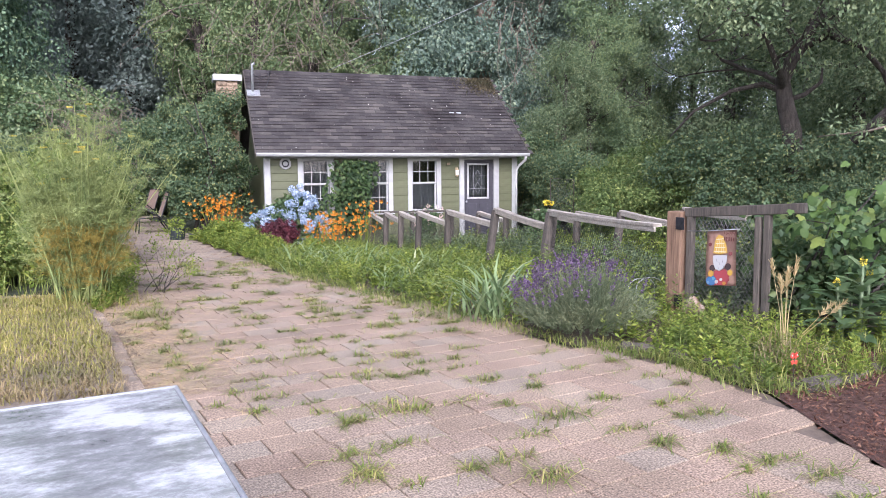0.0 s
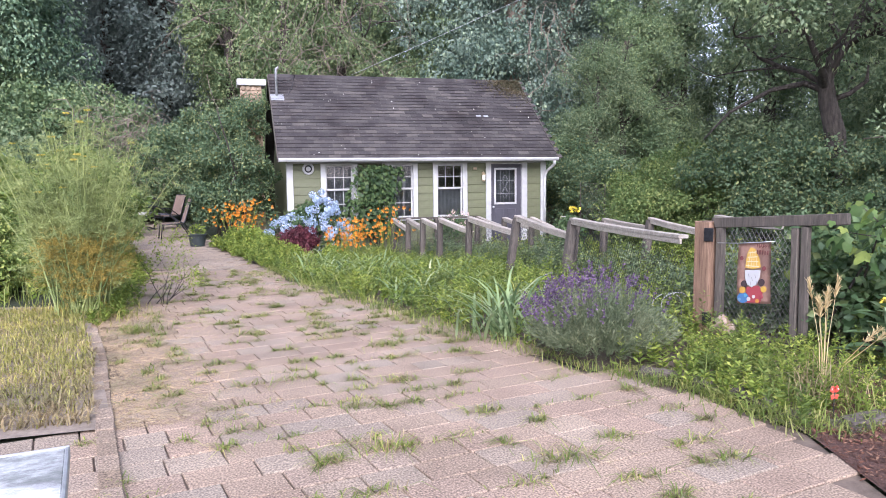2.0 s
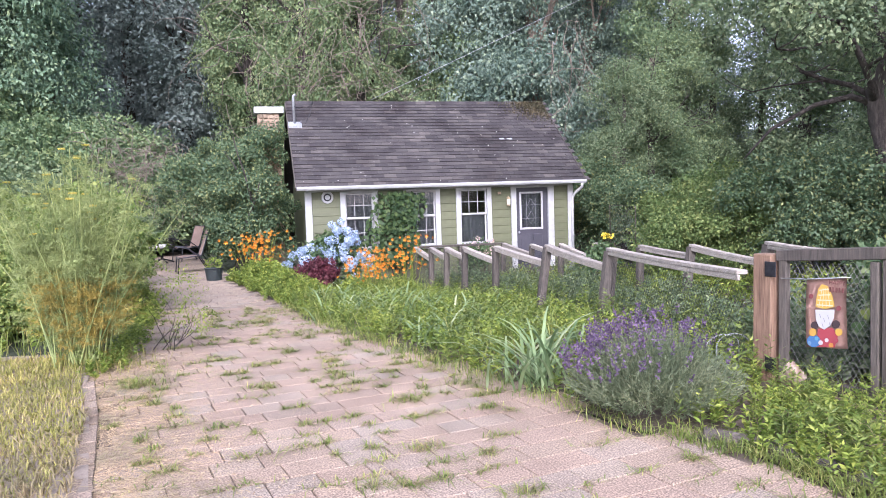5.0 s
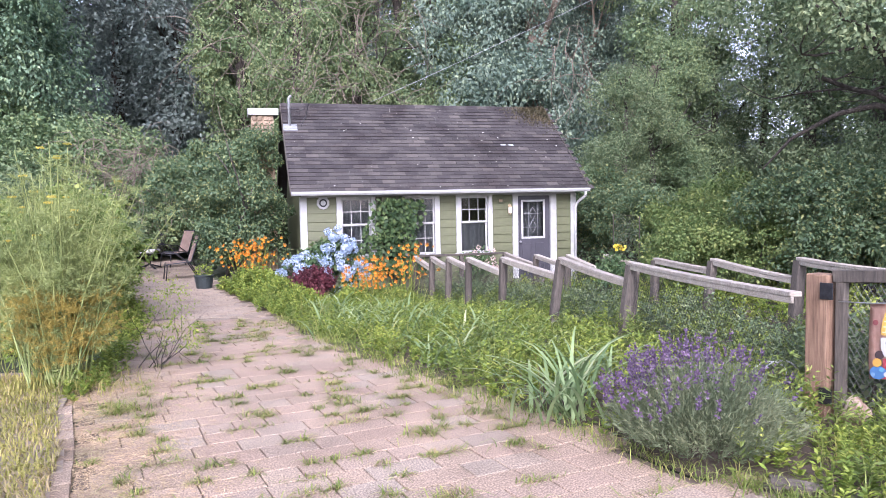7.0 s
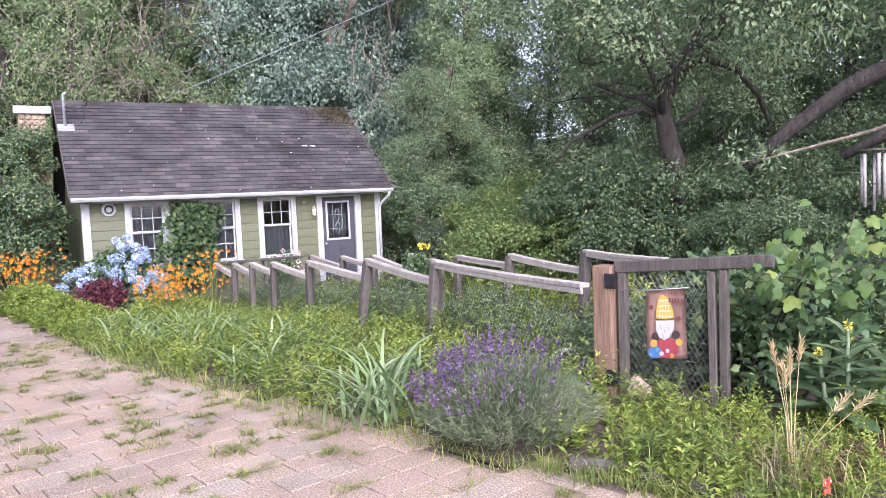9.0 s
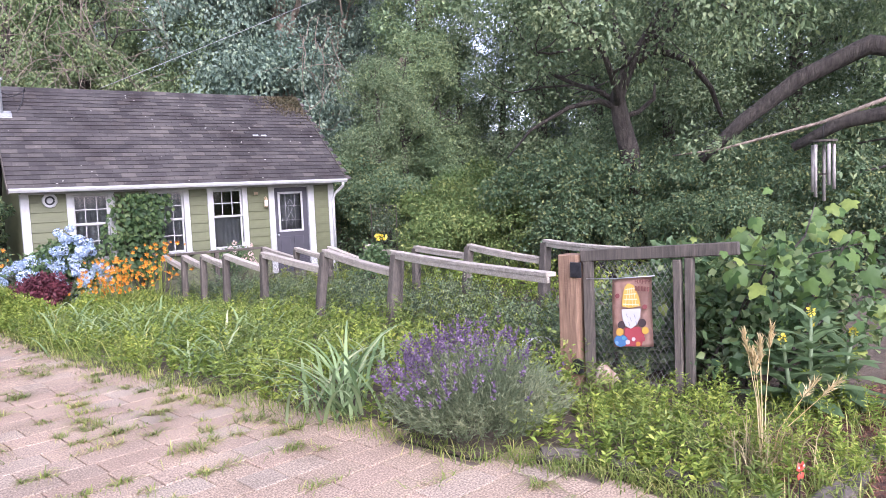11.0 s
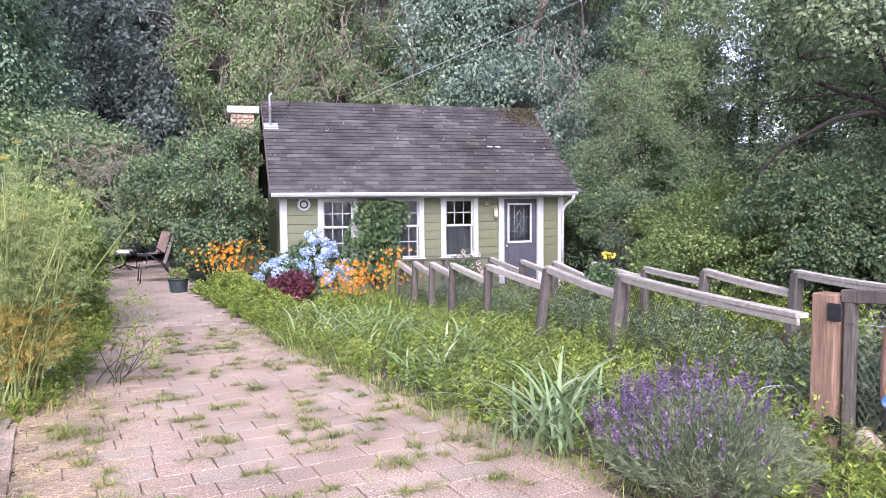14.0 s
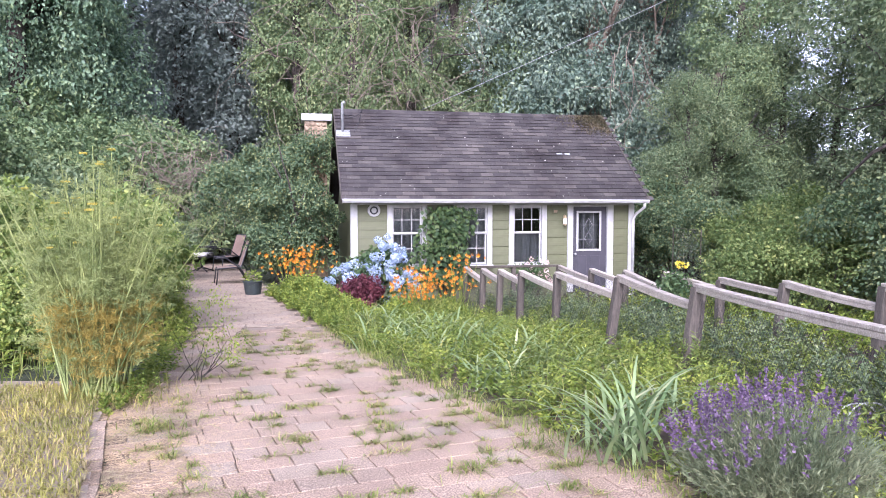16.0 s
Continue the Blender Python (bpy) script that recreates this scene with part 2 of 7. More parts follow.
L_MAROON = leaf_material("maroon_leaf", (0.08, 0.018, 0.03), (0.17, 0.035, 0.055), (0.24, 0.07, 0.09), 2.0)
L_IRIS = leaf_material("iris_blade", (0.138, 0.228, 0.091), (0.275, 0.372, 0.169), (0.40, 0.44, 0.26), 2.0)
L_THIN = leaf_material("thin_weed_leaf", (0.098, 0.150, 0.024), (0.196, 0.258, 0.046), (0.290, 0.325, 0.070), 1.2)
L_MULLEIN = leaf_material("mullein_leaf", (0.16, 0.23, 0.125), (0.27, 0.35, 0.20), None, 2.0)
L_MULCH = leaf_material("red_bark_mulch_chip", (0.075, 0.030, 0.020), (0.180, 0.082, 0.055), (0.290, 0.160, 0.110), 2.0, 0.0, 0.9)
L_WHEAT = leaf_material("ripe_grass_head", (0.45, 0.33, 0.16), (0.62, 0.50, 0.30), None, 3.0, 0.3)
L_LITTER = leaf_material("pale_straw_litter", (0.30, 0.215, 0.135), (0.50, 0.39, 0.26), None, 2.0, 0.1, 0.9)
L_MOSS = leaf_material("roof_moss", (0.05, 0.047, 0.027), (0.105, 0.086, 0.05), None, 3.0, 0.1)


# ---- building blocks ----
def thing(name, label, category, at=(0, 0, 0), group="", kind="", turn=0.0):
    ob = new(name)
    ob.matrix_world = pose(*at, 0, 0, turn)
    ob.empty_display_size = 0.1
    return tagged(ob, label, category, group, kind)


def part(name, bm, mat=None, parent=None, label="", kind=""):
    """Links a bmesh or a mesh as one object, under a thing or a part."""
    if isinstance(bm, bmesh.types.BMesh):
        me = bpy.data.meshes.new(name)
        bm.normal_update()
        bm.to_mesh(me)
        bm.free()
    else:
        me = bm
    if mat and not me.materials:
        me.materials.append(mat)
    ob = new(name, me)
    ob.parent = parent
    return tagged(ob, label, "", "", kind)


def box(bm, lo, hi, bevel=0.0, m=None):
    """Adds a box, bevelled, to bm."""
    c = [(a + b) / 2 for a, b in zip(lo, hi)]
    s = [abs(b - a) for a, b in zip(lo, hi)]
    r = bmesh.ops.create_cube(bm, size=1, matrix=(m or Matrix()) @ Matrix.Translation(c) @ Matrix.Diagonal((*s, 1)))
    if bevel:
        edges = list({e for v in r["verts"] for e in v.link_edges})
        bmesh.ops.bevel(bm, geom=edges, offset=bevel, segments=1, affect="EDGES")
    return bm


def boxes(*items, bevel=0.0):
    bm = bmesh.new()
    for lo, hi in items:
        box(bm, lo, hi, bevel)
    return bm


def beam(bm, a, b, wide, high, bevel=0.006, up=(0, 0, 1)):
    """A board from a to b; wide across, high along up."""
    a, b = Vector(a), Vector(b)
    x = (b - a).normalized()
    y = Vector(up).cross(x).normalized()
    z = x.cross(y)
    m = Matrix((x, y, z)).transposed().to_4x4()
    m.translation = (a + b) / 2
    L = (b - a).length
    return box(bm, (-L / 2, -wide / 2, -high / 2), (L / 2, wide / 2, high / 2), bevel, m)


def tube(bm, pts, radii, sides=7, cap=True):
    """A tapering tube through the points."""
    pts = [Vector(p) for p in pts]
    rings = []
    n = None
    for k, p in enumerate(pts):
        d = (pts[min(k + 1, len(pts) - 1)] - pts[max(k - 1, 0)]).normalized()
        if n is None:
            n = d.orthogonal().normalized()
        else:
            n = (n - d * n.dot(d)).normalized()
        o = d.cross(n)
        r = radii[k] if isinstance(radii, (list, tuple)) else radii
        rings.append([bm.verts.new(p + (n * math.cos(a) + o * math.sin(a)) * r) for a in (2 * math.pi * j / sides for j in range(sides))])
    for u, v in zip(rings, rings[1:]):
        for j in range(sides):
            f = bm.faces.new((u[j], u[(j + 1) % sides], v[(j + 1) % sides], v[j]))
            f.smooth = True
    if cap:
        bm.faces.new(rings[0][::-1])
        bm.faces.new(rings[-1])
    return bm


def raw_mesh(name, verts, tris, mat):
    """A mesh out of numpy arrays of vertices and triangles."""
    me = bpy.data.meshes.new(name)
    verts = np.asarray(verts, np.float32)
    tris = np.asarray(tris, np.int32)
    me.vertices.add(len(verts))
    me.vertices.foreach_set("co", verts.ravel())
    me.loops.add(tris.size)
    me.loops.foreach_set("vertex_index", tris.ravel())
    me.polygons.add(len(tris))
    me.polygons.foreach_set("loop_start", np.arange(0, tris.size, 3, dtype=np.int32))
    me.update()
    me.validate()
    me.materials.append(mat)
    return me


def unit(v):
    return v / np.maximum(np.linalg.norm(v, axis=1, keepdims=True), 1e-6)


def leaf_cards(P, D, L, W, rng, fold=0.22, N=None, tumble=0.25):
    """Folded leaves: two triangles each, from P along D, L long and W wide."""
    P, D = np.asarray(P, float), unit(np.asarray(D, float))
    n = len(P)
    L = np.broadcast_to(np.asarray(L, float), (n,))[:, None]
    W = np.broadcast_to(np.asarray(W, float), (n,))[:, None]
    R = rng.normal(size=(n, 3)) if N is None else np.asarray(N, float) + rng.normal(size=(n, 3)) * tumble
    S = unit(np.cross(D, R))
    U = np.cross(S, D)
    mid = P + D * L * 0.45 + U * W * fold
    V = np.stack([P, mid - S * W / 2, P + D * L, mid + S * W / 2], 1).reshape(-1, 3)
    k = np.arange(n)[:, None] * 4
    T = np.concatenate([k + np.array([[0, 2, 1]]), k + np.array([[0, 3, 2]])], 1).reshape(-1, 3)
    return V, T


def joined(*sets):
    vs, ts, o = [], [], 0
    for v, t in sets:
        vs.append(v)
        ts.append(t + o)
        o += len(v)
    return np.concatenate(vs), np.concatenate(ts)


def blades(P, H, W, lean, rng, bend=0.35):
    """Grass blades: a tapering strip of three triangles each, standing on P and bending over."""
    P = np.asarray(P, float)
    n = len(P)
    a = rng.uniform(0, 2 * np.pi, n)
    out = np.stack([np.cos(a), np.sin(a), np.zeros(n)], 1)
    side = np.stack([-np.sin(a), np.cos(a), np.zeros(n)], 1)
    H = np.broadcast_to(np.asarray(H, float), (n,))[:, None]
    W = np.broadcast_to(np.asarray(W, float), (n,))[:, None]
    ln = np.abs(rng.normal(lean, lean * 0.6, (n, 1)))
    up = np.array([[0, 0, 1.0]])
    m = P + (up * 0.6 + out * ln * 0.45) * H
    tip = P + (up * (1 - bend * ln) + out * ln * 1.2) * H
    V = np.stack([P - side * W / 2, P + side * W / 2, m - side * W * 0.4, m + side * W * 0.4, tip], 1).reshape(-1, 3)
    k = np.arange(n)[:, None] * 5
    T = np.concatenate([k + np.array([[0, 1, 3]]), k + np.array([[0, 3, 2]]), k + np.array([[2, 3, 4]])], 1).reshape(-1, 3)
    return V, T


def on_ball(n, rng):
    return unit(rng.normal(size=(n, 3)))


def clump_cloud(centres, radii, per, rng, flat=0.75, hollow=0.55):
    """Leaf bases round clump centres, mostly towards their outsides, and the ways they point."""
    P, D = [], []
    for c, r in zip(centres, radii):
        u = on_ball(per, rng)
        d = r * (hollow + (1 - hollow) * rng.random((per, 1)) ** 0.6)
        P.append(np.asarray(c) + u * d * np.array([1, 1, flat]))
        D.append(u + rng.normal(size=(per, 3)) * 0.6 + np.array([0, 0, -0.25]))
    return np.concatenate(P), np.concatenate(D)


def crown_mesh(name, mat, rng, blobs, clumps, per, leaf, clump_size=(0.5, 0.95), droop=0.0):
    """A crown: clumps strewn over the upper and outer sides of several ellipsoids (x, y, z, rx, ry, rz), with gaps between."""
    C, R = [], []
    vol = np.array([b[3] * b[4] + b[4] * b[5] for b in blobs])
    for b, share in zip(blobs, vol / vol.sum()):
        n = max(3, int(clumps * share))
        u = on_ball(n, rng)
        u[:, 2] = np.where(u[:, 2] < -0.5, -u[:, 2], u[:, 2])
        s = rng.uniform(0.55, 1.02, (n, 1))
        C.append(np.array(b[:3]) + u * s * np.array(b[3:]))
        R.append(rng.uniform(*clump_size, n))
    C, R = np.concatenate(C), np.concatenate(R)
    return spray_mesh(name, mat, rng, C, R, per, leaf, droop)


def spray_mesh(name, mat, rng, C, R, per, leaf, droop=0.0, slim=(0.45, 0.7)):
    """Sprays of leaves round the clump centres C, their faces turned outward and up to the light."""
    P, D = clump_cloud(C, R, per, rng)
    n = len(P)
    out = unit(P - np.repeat(C, per, 0))
    D = D * 0.45 + rng.normal(size=(n, 3)) * 0.5 + np.array([0, 0, -0.25 - droop])
    L = leaf * rng.uniform(0.6, 1.35, n)
    return raw_mesh(name, *leaf_cards(P, D, L, L * rng.uniform(*slim, n), rng, 0.22, out + np.array([0, 0, 0.4]), 0.42), mat)


def limbs(bm, start, way, length, radius, rng, depth, out=None, spread=0.7, twist=0.35):
    """Branching limbs; returns the places of the tips."""
    out = [] if out is None else out
    p, d = Vector(start), Vector(way).normalized()
    pts, rad = [p.copy()], [radius]
    steps = 4
    for k in range(steps):
        d = (d + Vector(rng.normal(size=3) * twist * 0.5) + Vector((0, 0, 0.08))).normalized()
        p = p + d * length / steps
        pts.append(p.copy())
        rad.append(radius * (1 - 0.5 * (k + 1) / steps))
    tube(bm, pts, rad, 7 if depth > 1 else 5)
    out.append(tuple(p))
    if depth > 0:
        for _ in range(3 if depth > 1 else 2):
            w = (d + Vector(rng.normal(size=3) * spread)).normalized()
            limbs(bm, pts[int(rng.integers(2, steps + 1))], w, length * 0.7, rad[-1] * 0.85, rng, depth - 1, out, spread, twist)
    return out


def ground_height(x, y):
    """The paved court lies level; the yard dips to the cottage, and the woods climb behind it."""
    def ease(a, b, v):
        v = min(max((v - a) / (b - a), 0), 1)
        return v * v * (3 - 2 * v)
    dip = -0.42 * ease(-10.5, -1.5, y) * ease(-1.6, 0.6, x)
    far = math.hypot(x + 1.0, y + 16.0)
    hill = 7.0 * ease(27, 70, far) * ease(-8, 8, y + 0.9 * abs(x + 1.0))
    return dip + hill


def inside(x, y, poly):
    hit = False
    for (x0, y0), (x1, y1) in zip(poly, poly[1:] + poly[:1]):
        if (y0 > y) != (y1 > y) and x < (x1 - x0) * (y - y0) / (y1 - y0) + x0:
            hit = not hit
    return hit


# ---- plan ----
# the court of pavers, the patio past it, the lawn, and the bed along the fence
COURT = [(-2.15, -14.1), (-2.27, -13.2), (-2.52, -11.6), (-2.75, -10.4), (-2.7, -8.5), (-2.72, -6.4), (-2.85, -5.6), (-0.82, -6.02),
         (-0.62, -7.4), (-0.27, -8.9), (0.08, -9.9), (0.27, -10.5), (0.62, -11.55), (0.82, -12.3), (1.05, -13.25), (1.45, -13.65), (1.55, -14.3),
         (1.62, -14.9), (1.45, -15.4), (1.22, -16.1), (1.0, -18.0), (1.0, -23.0), (-5.5, -23.0), (-5.5, -13.62), (-2.2, -13.62)]
PATIO_AREA = [(-2.85, -5.6), (-3.1, -4.0), (-3.7, -0.8), (-4.4, 1.5), (-5.2, 5.0), (-5.8, 9.0), (-3.6, 9.0), (-2.4, 3.5), (-2.0, 0.5), (-1.75, -1.6), (-1.3, -3.6), (-0.95, -5.2), (-0.82, -6.02)]
LAWN = [(-2.2, -13.62), (-2.3, -13.2), (-2.6, -11.6), (-2.85, -10.4), (-3.0, -9.0), (-7.5, -8.0), (-9.0, -13.7)]
BED = [(-0.82, -6.02), (-0.62, -7.4), (-0.27, -8.9), (0.27, -10.5), (0.62, -11.55), (0.82, -12.3), (1.05, -13.25), (1.45, -13.65), (1.62, -14.9), (2.2, -14.6), (2.7, -12.4), (2.74, -9.7), (2.1, -2.0), (-0.6, -3.2), (-1.2, -4.0)]
FRONT_FENCE = [(2.11, -2.02, 0.53, 0.0), (2.20, -3.07, 0.58, 0.38), (2.27, -4.01, 0.635, 0.47), (2.35, -4.97, 0.69, 0.54), (2.46, -6.36, 0.78, 0.57), (2.61, -8.13, 0.89, 0.66), (2.74, -9.69, 0.93, 0.73), (2.40, -12.62, 0.0, 0.94)]
BACK_FENCE = [(4.30, -1.5, 0.49, 0.0), (4.35, -3.15, 0.55, 0.36), (4.40, -4.54, 0.63, 0.45), (4.45, -5.87, 0.71, 0.45), (4.50, -7.32, 0.75, 0.61), (4.54, -8.63, 0.83, 0.70), (4.59, -10.12, 0.94, 0.72), (4.40, -11.6, 0.0, 0.93)]


# ---- ground ----
def build_ground():
    bm = bmesh.new()
    xs = [-400, -200, -100, -60, -40] + [-30 + 1.0 * k for k in range(0, 76)] + [60, 100, 200, 400]
    ys = [-400, -200, -100, -60, -40, -30, -26] + [-24 + 1.0 * k for k in range(0, 76)] + [70, 100, 200, 400]
    grid = [[bm.verts.new((x, y, ground_height(x, y) - 0.03)) for x in xs] for y in ys]
    for r0, r1 in zip(grid, grid[1:]):
        for k in range(len(xs) - 1):
            f = bm.faces.new((r0[k], r0[k + 1], r1[k + 1], r1[k]))
            f.smooth = True
    ob = part("ground", bm, FOREST_FLOOR)
    tagged(ob, "dark weedy earth rising to the woods", "ground", kind="structure")


def sheet(name, poly, z, mat, label, category, step=0.5):
    """A level or gently falling patch of ground with a ragged outline, cut into squares."""
    bm = bmesh.new()
    x0, x1 = min(p[0] for p in poly), max(p[0] for p in poly)
    y0, y1 = min(p[1] for p in poly), max(p[1] for p in poly)
    vs = [bm.verts.new((x, y, 0)) for x, y in poly]
    face = bm.faces.new(vs)
    for n in range(1, int((y1 - y0) / step)):
        bmesh.ops.bisect_plane(bm, geom=bm.verts[:] + bm.edges[:] + bm.faces[:], plane_co=(0, y0 + n * step, 0), plane_no=(0, 1, 0))
    for n in range(1, int((x1 - x0) / step)):
        bmesh.ops.bisect_plane(bm, geom=bm.verts[:] + bm.edges[:] + bm.faces[:], plane_co=(x0 + n * step, 0, 0), plane_no=(1, 0, 0))
    for v in bm.verts:
        v.co.z = ground_height(v.co.x, v.co.y) + z
    bmesh.ops.recalc_face_normals(bm, faces=bm.faces[:])
    if bm.faces[0].normal.z < 0:
        bmesh.ops.reverse_faces(bm, faces=bm.faces[:])
    ob = part(name, bm, mat)
    return tagged(ob, label, category, kind="structure")


build_ground()
court = sheet("pavement_court", COURT, -0.014, JOINT, "weedy court of pink and grey concrete pavers", "pavement")
patio = sheet("pavement_patio", PATIO_AREA, -0.008, JOINT, "sandy patio of worn pavers past the court", "pavement")
sheet("lawn", LAWN, 0.02, GRAVEL, "yellowing lawn patch drying to straw along its edge", "lawn")
sheet("garden_bed", BED, 0.0, SOIL, "dark soil of the overgrown bed beside the fence", "garden bed")
MULCH = [(1.62, -14.9), (1.45, -15.4), (1.22, -16.1), (1.05, -17.8), (4.5, -18.5), (5.0, -14.0), (2.6, -14.2)]
sheet("mulch_bed", MULCH, 0.005, MULCH_SOIL, "bed covered with red bark mulch", "mulch bed")
YARD = [(2.6, -14.2), (5.0, -14.0), (9.0, -12.0), (9.0, -1.0), (4.6, -0.9), (2.1, -2.0), (2.74, -9.7), (2.4, -12.6)]
sheet("fenced_yard", YARD, -0.004, SOIL, "overgrown earth inside the garden fence", "yard", 1.0)


# ---- cottage ----
X0, X1, WALL_TOP, FLOOR, BASE = -0.04, 6.74, 1.86, -0.28, -0.5
DEPTH, EAVE_Y, EAVE_Z, RIDGE_Z = 4.8, -0.4, 1.90, 4.2
ROOF_X0, ROOF_X1 = -0.28, 6.95
WINDOWS = [(0.88, 1.55, 0.42), (2.42, 3.09, 0.42), (3.74, 4.42, 0.42)]
DOOR_X0, DOOR_X1 = 5.2, 6.06

house = thing("cottage", "small olive-green clapboard cottage with white trim and a dark shingle roof", "house", (3.35, 2.4, BASE))


def hpart(name, bm, mat, label="", parent=None):
    """A part of the cottage, built in world places."""
    ob = part(name, bm, mat, parent or house, label)
    if parent is None:
        ob.matrix_parent_inverse = Matrix.Translation((-3.35, -2.4, -BASE))
    else:
        ob.matrix_parent_inverse = Matrix()
    return ob


holes = [(a - 0.1, b + 0.1, c - 0.1, 1.78) for a, b, c in WINDOWS] + [(DOOR_X0 - 0.12, DOOR_X1 + 0.14, FLOOR, 1.78)]
spans, x = [], X0
wall = bmesh.new()
for a, b, c, top in holes:
    box(wall, (x, 0.02, BASE), (a, 0.18, WALL_TOP))
    if c > FLOOR:
        box(wall, (a, 0.02, BASE), (b, 0.18, c))
    else:
        box(wall, (a, 0.02, BASE), (b, 0.18, FLOOR))
    box(wall, (a, 0.02, top), (b, 0.18, WALL_TOP))
    spans.append((x, a))
    x = b
box(wall, (x, 0.02, BASE), (X1, 0.18, WALL_TOP))
spans.append((x, X1))
hpart("wall", wall, SIDING)
for name, xs in (("gable_wall", (X0, X0 + 0.16)), ("gable_wall", (X1 - 0.16, X1))):
    bm = bmesh.new()
    prof = [(0.18, BASE), (DEPTH, BASE), (DEPTH, WALL_TOP), (DEPTH / 2, RIDGE_Z - 0.25), (0.18, WALL_TOP)]
    f0 = bm.faces.new([bm.verts.new((xs[0], y, z)) for y, z in prof])
    r = bmesh.ops.extrude_face_region(bm, geom=[f0])
    bmesh.ops.translate(bm, verts=[g for g in r["geom"] if isinstance(g, bmesh.types.BMVert)], vec=(xs[1] - xs[0], 0, 0))
    bmesh.ops.recalc_face_normals(bm, faces=bm.faces[:])
    hpart(name, bm, SIDING)
hpart("back_wall", boxes(((X0 + 0.16, DEPTH - 0.16, BASE), (X1 - 0.16, DEPTH, WALL_TOP))), SIDING)
INTERIOR = plain_material("dim_plaster", (0.25, 0.24, 0.22), (0.34, 0.33, 0.31), 3, 0.9)
hpart("interior_floor", boxes(((X0 + 0.16, 0.18, BASE), (X1 - 0.16, DEPTH - 0.16, FLOOR - 0.01))), INTERIOR)

# lap siding, each board proud at its lower edge
board_meshes = {}


def siding_board(x0, x1, z):
    key = (round(x1 - x0, 3))
    if key not in board_meshes:
        L = x1 - x0
        bm = bmesh.new()
        prof = [(0.0, 0.0), (-0.022, 0.0), (-0.024, 0.006), (-0.008, 0.205), (0.0, 0.205)]
        f = bm.faces.new([bm.verts.new((0, y, zz)) for y, zz in prof])
        r = bmesh.ops.extrude_face_region(bm, geom=[f])
        bmesh.ops.translate(bm, verts=[g for g in r["geom"] if isinstance(g, bmesh.types.BMVert)], vec=(L, 0, 0))
        bmesh.ops.recalc_face_normals(bm, faces=bm.faces[:])
        me = bpy.data.meshes.new("siding_board")
        bm.to_mesh(me)
        bm.free()
        me.materials.append(SIDING)
        board_meshes[key] = me
    ob = new("siding_board", board_meshes[key])
    ob.parent = house
    ob.matrix_parent_inverse = Matrix.Translation((-3.35, -2.4, -BASE))
    ob.location = (x0, 0.02, z)


for a, b in spans:
    for k in range(11):
        siding_board(a + 0.002, b - 0.002, -0.38 + 0.2 * k)
for a, b, c in WINDOWS:
    for k in range(4):
        z = -0.38 + 0.2 * k
        if z + 0.2 < c - 0.1:
            siding_board(a - 0.098, b + 0.098, z)

# trim
hpart("corner_board", boxes(((X0 - 0.02, -0.03, BASE), (X0 + 0.13, 0.0, 1.80)), ((X0 - 0.025, 0.002, BASE), (X0 - 0.002, 0.14, 1.80)), bevel=0.004), WHITE)
hpart("corner_board", boxes(((X1 - 0.13, -0.03, BASE), (X1 + 0.02, 0.0, 1.80)), ((X1 + 0.002, 0.002, BASE), (X1 + 0.025, 0.14, 1.80)), bevel=0.004), WHITE)
hpart("frieze_board", boxes(((X0, -0.028, 1.785), (X1, 0.0, 1.88)), bevel=0.003), WHITE)
hpart("soffit", boxes(((ROOF_X0 + 0.03, EAVE_Y + 0.04, 1.862), (ROOF_X1 - 0.03, -0.03, 1.882))), WHITE)
gut = bmesh.new()
prof = [(0, 0.085), (-0.085, 0.085), (-0.09, 0.05), (-0.06, 0.0), (0, 0.0)]
f = gut.faces.new([gut.verts.new((ROOF_X0 + 0.01, EAVE_Y + 0.03 + y, 1.83 + z)) for y, z in prof])
r = bmesh.ops.extrude_face_region(gut, geom=[f])
bmesh.ops.translate(gut, verts=[g for g in r["geom"] if isinstance(g, bmesh.types.BMVert)], vec=(ROOF_X1 - ROOF_X0 - 0.02, 0, 0))
bmesh.ops.recalc_face_normals(gut, faces=gut.faces[:])
hpart("gutter", gut, WHITE, "white metal gutter along the eave")
dsp = bmesh.new()
tube(dsp, [(X1 + 0.1, EAVE_Y + 0.0, 1.83), (X1 + 0.1, EAVE_Y + 0.0, 1.74), (X1 + 0.04, -0.09, 1.58), (X1 - 0.03, -0.08, 1.45), (X1 - 0.03, -0.08, BASE + 0.02)], 0.036, 8)
hpart("downspout", dsp, WHITE, "white downspout bending in under the eave")

# roof: deck, courses of shingle tabs, ridge caps, rake boards
slope = math.atan2(RIDGE_Z - EAVE_Z, DEPTH / 2 - EAVE_Y)
SL = math.hypot(RIDGE_Z - EAVE_Z, DEPTH / 2 - EAVE_Y)
roof = bmesh.new()
for s in (1, -1):
    y0, y1 = (EAVE_Y, DEPTH / 2) if s == 1 else (DEPTH - EAVE_Y, DEPTH / 2)
    vs = [(ROOF_X0, y0, EAVE_Z), (ROOF_X1, y0, EAVE_Z), (ROOF_X1, y1, RIDGE_Z), (ROOF_X0, y1, RIDGE_Z)]
    up = [roof.verts.new(v) for v in vs]
    dn = [roof.verts.new((v[0], v[1], v[2] - 0.06)) for v in vs]
    roof.faces.new(up if s == 1 else up[::-1])
    roof.faces.new(dn[::-1] if s == 1 else dn)
    for k in range(4):
        q = (up[k], dn[k], dn[(k + 1) % 4], up[(k + 1) % 4])
        roof.faces.new(q if s == 1 else q[::-1])
roof_ob = hpart("roof", roof, SHINGLE_MANY, "dark weathered asphalt shingles, mossy at one corner")
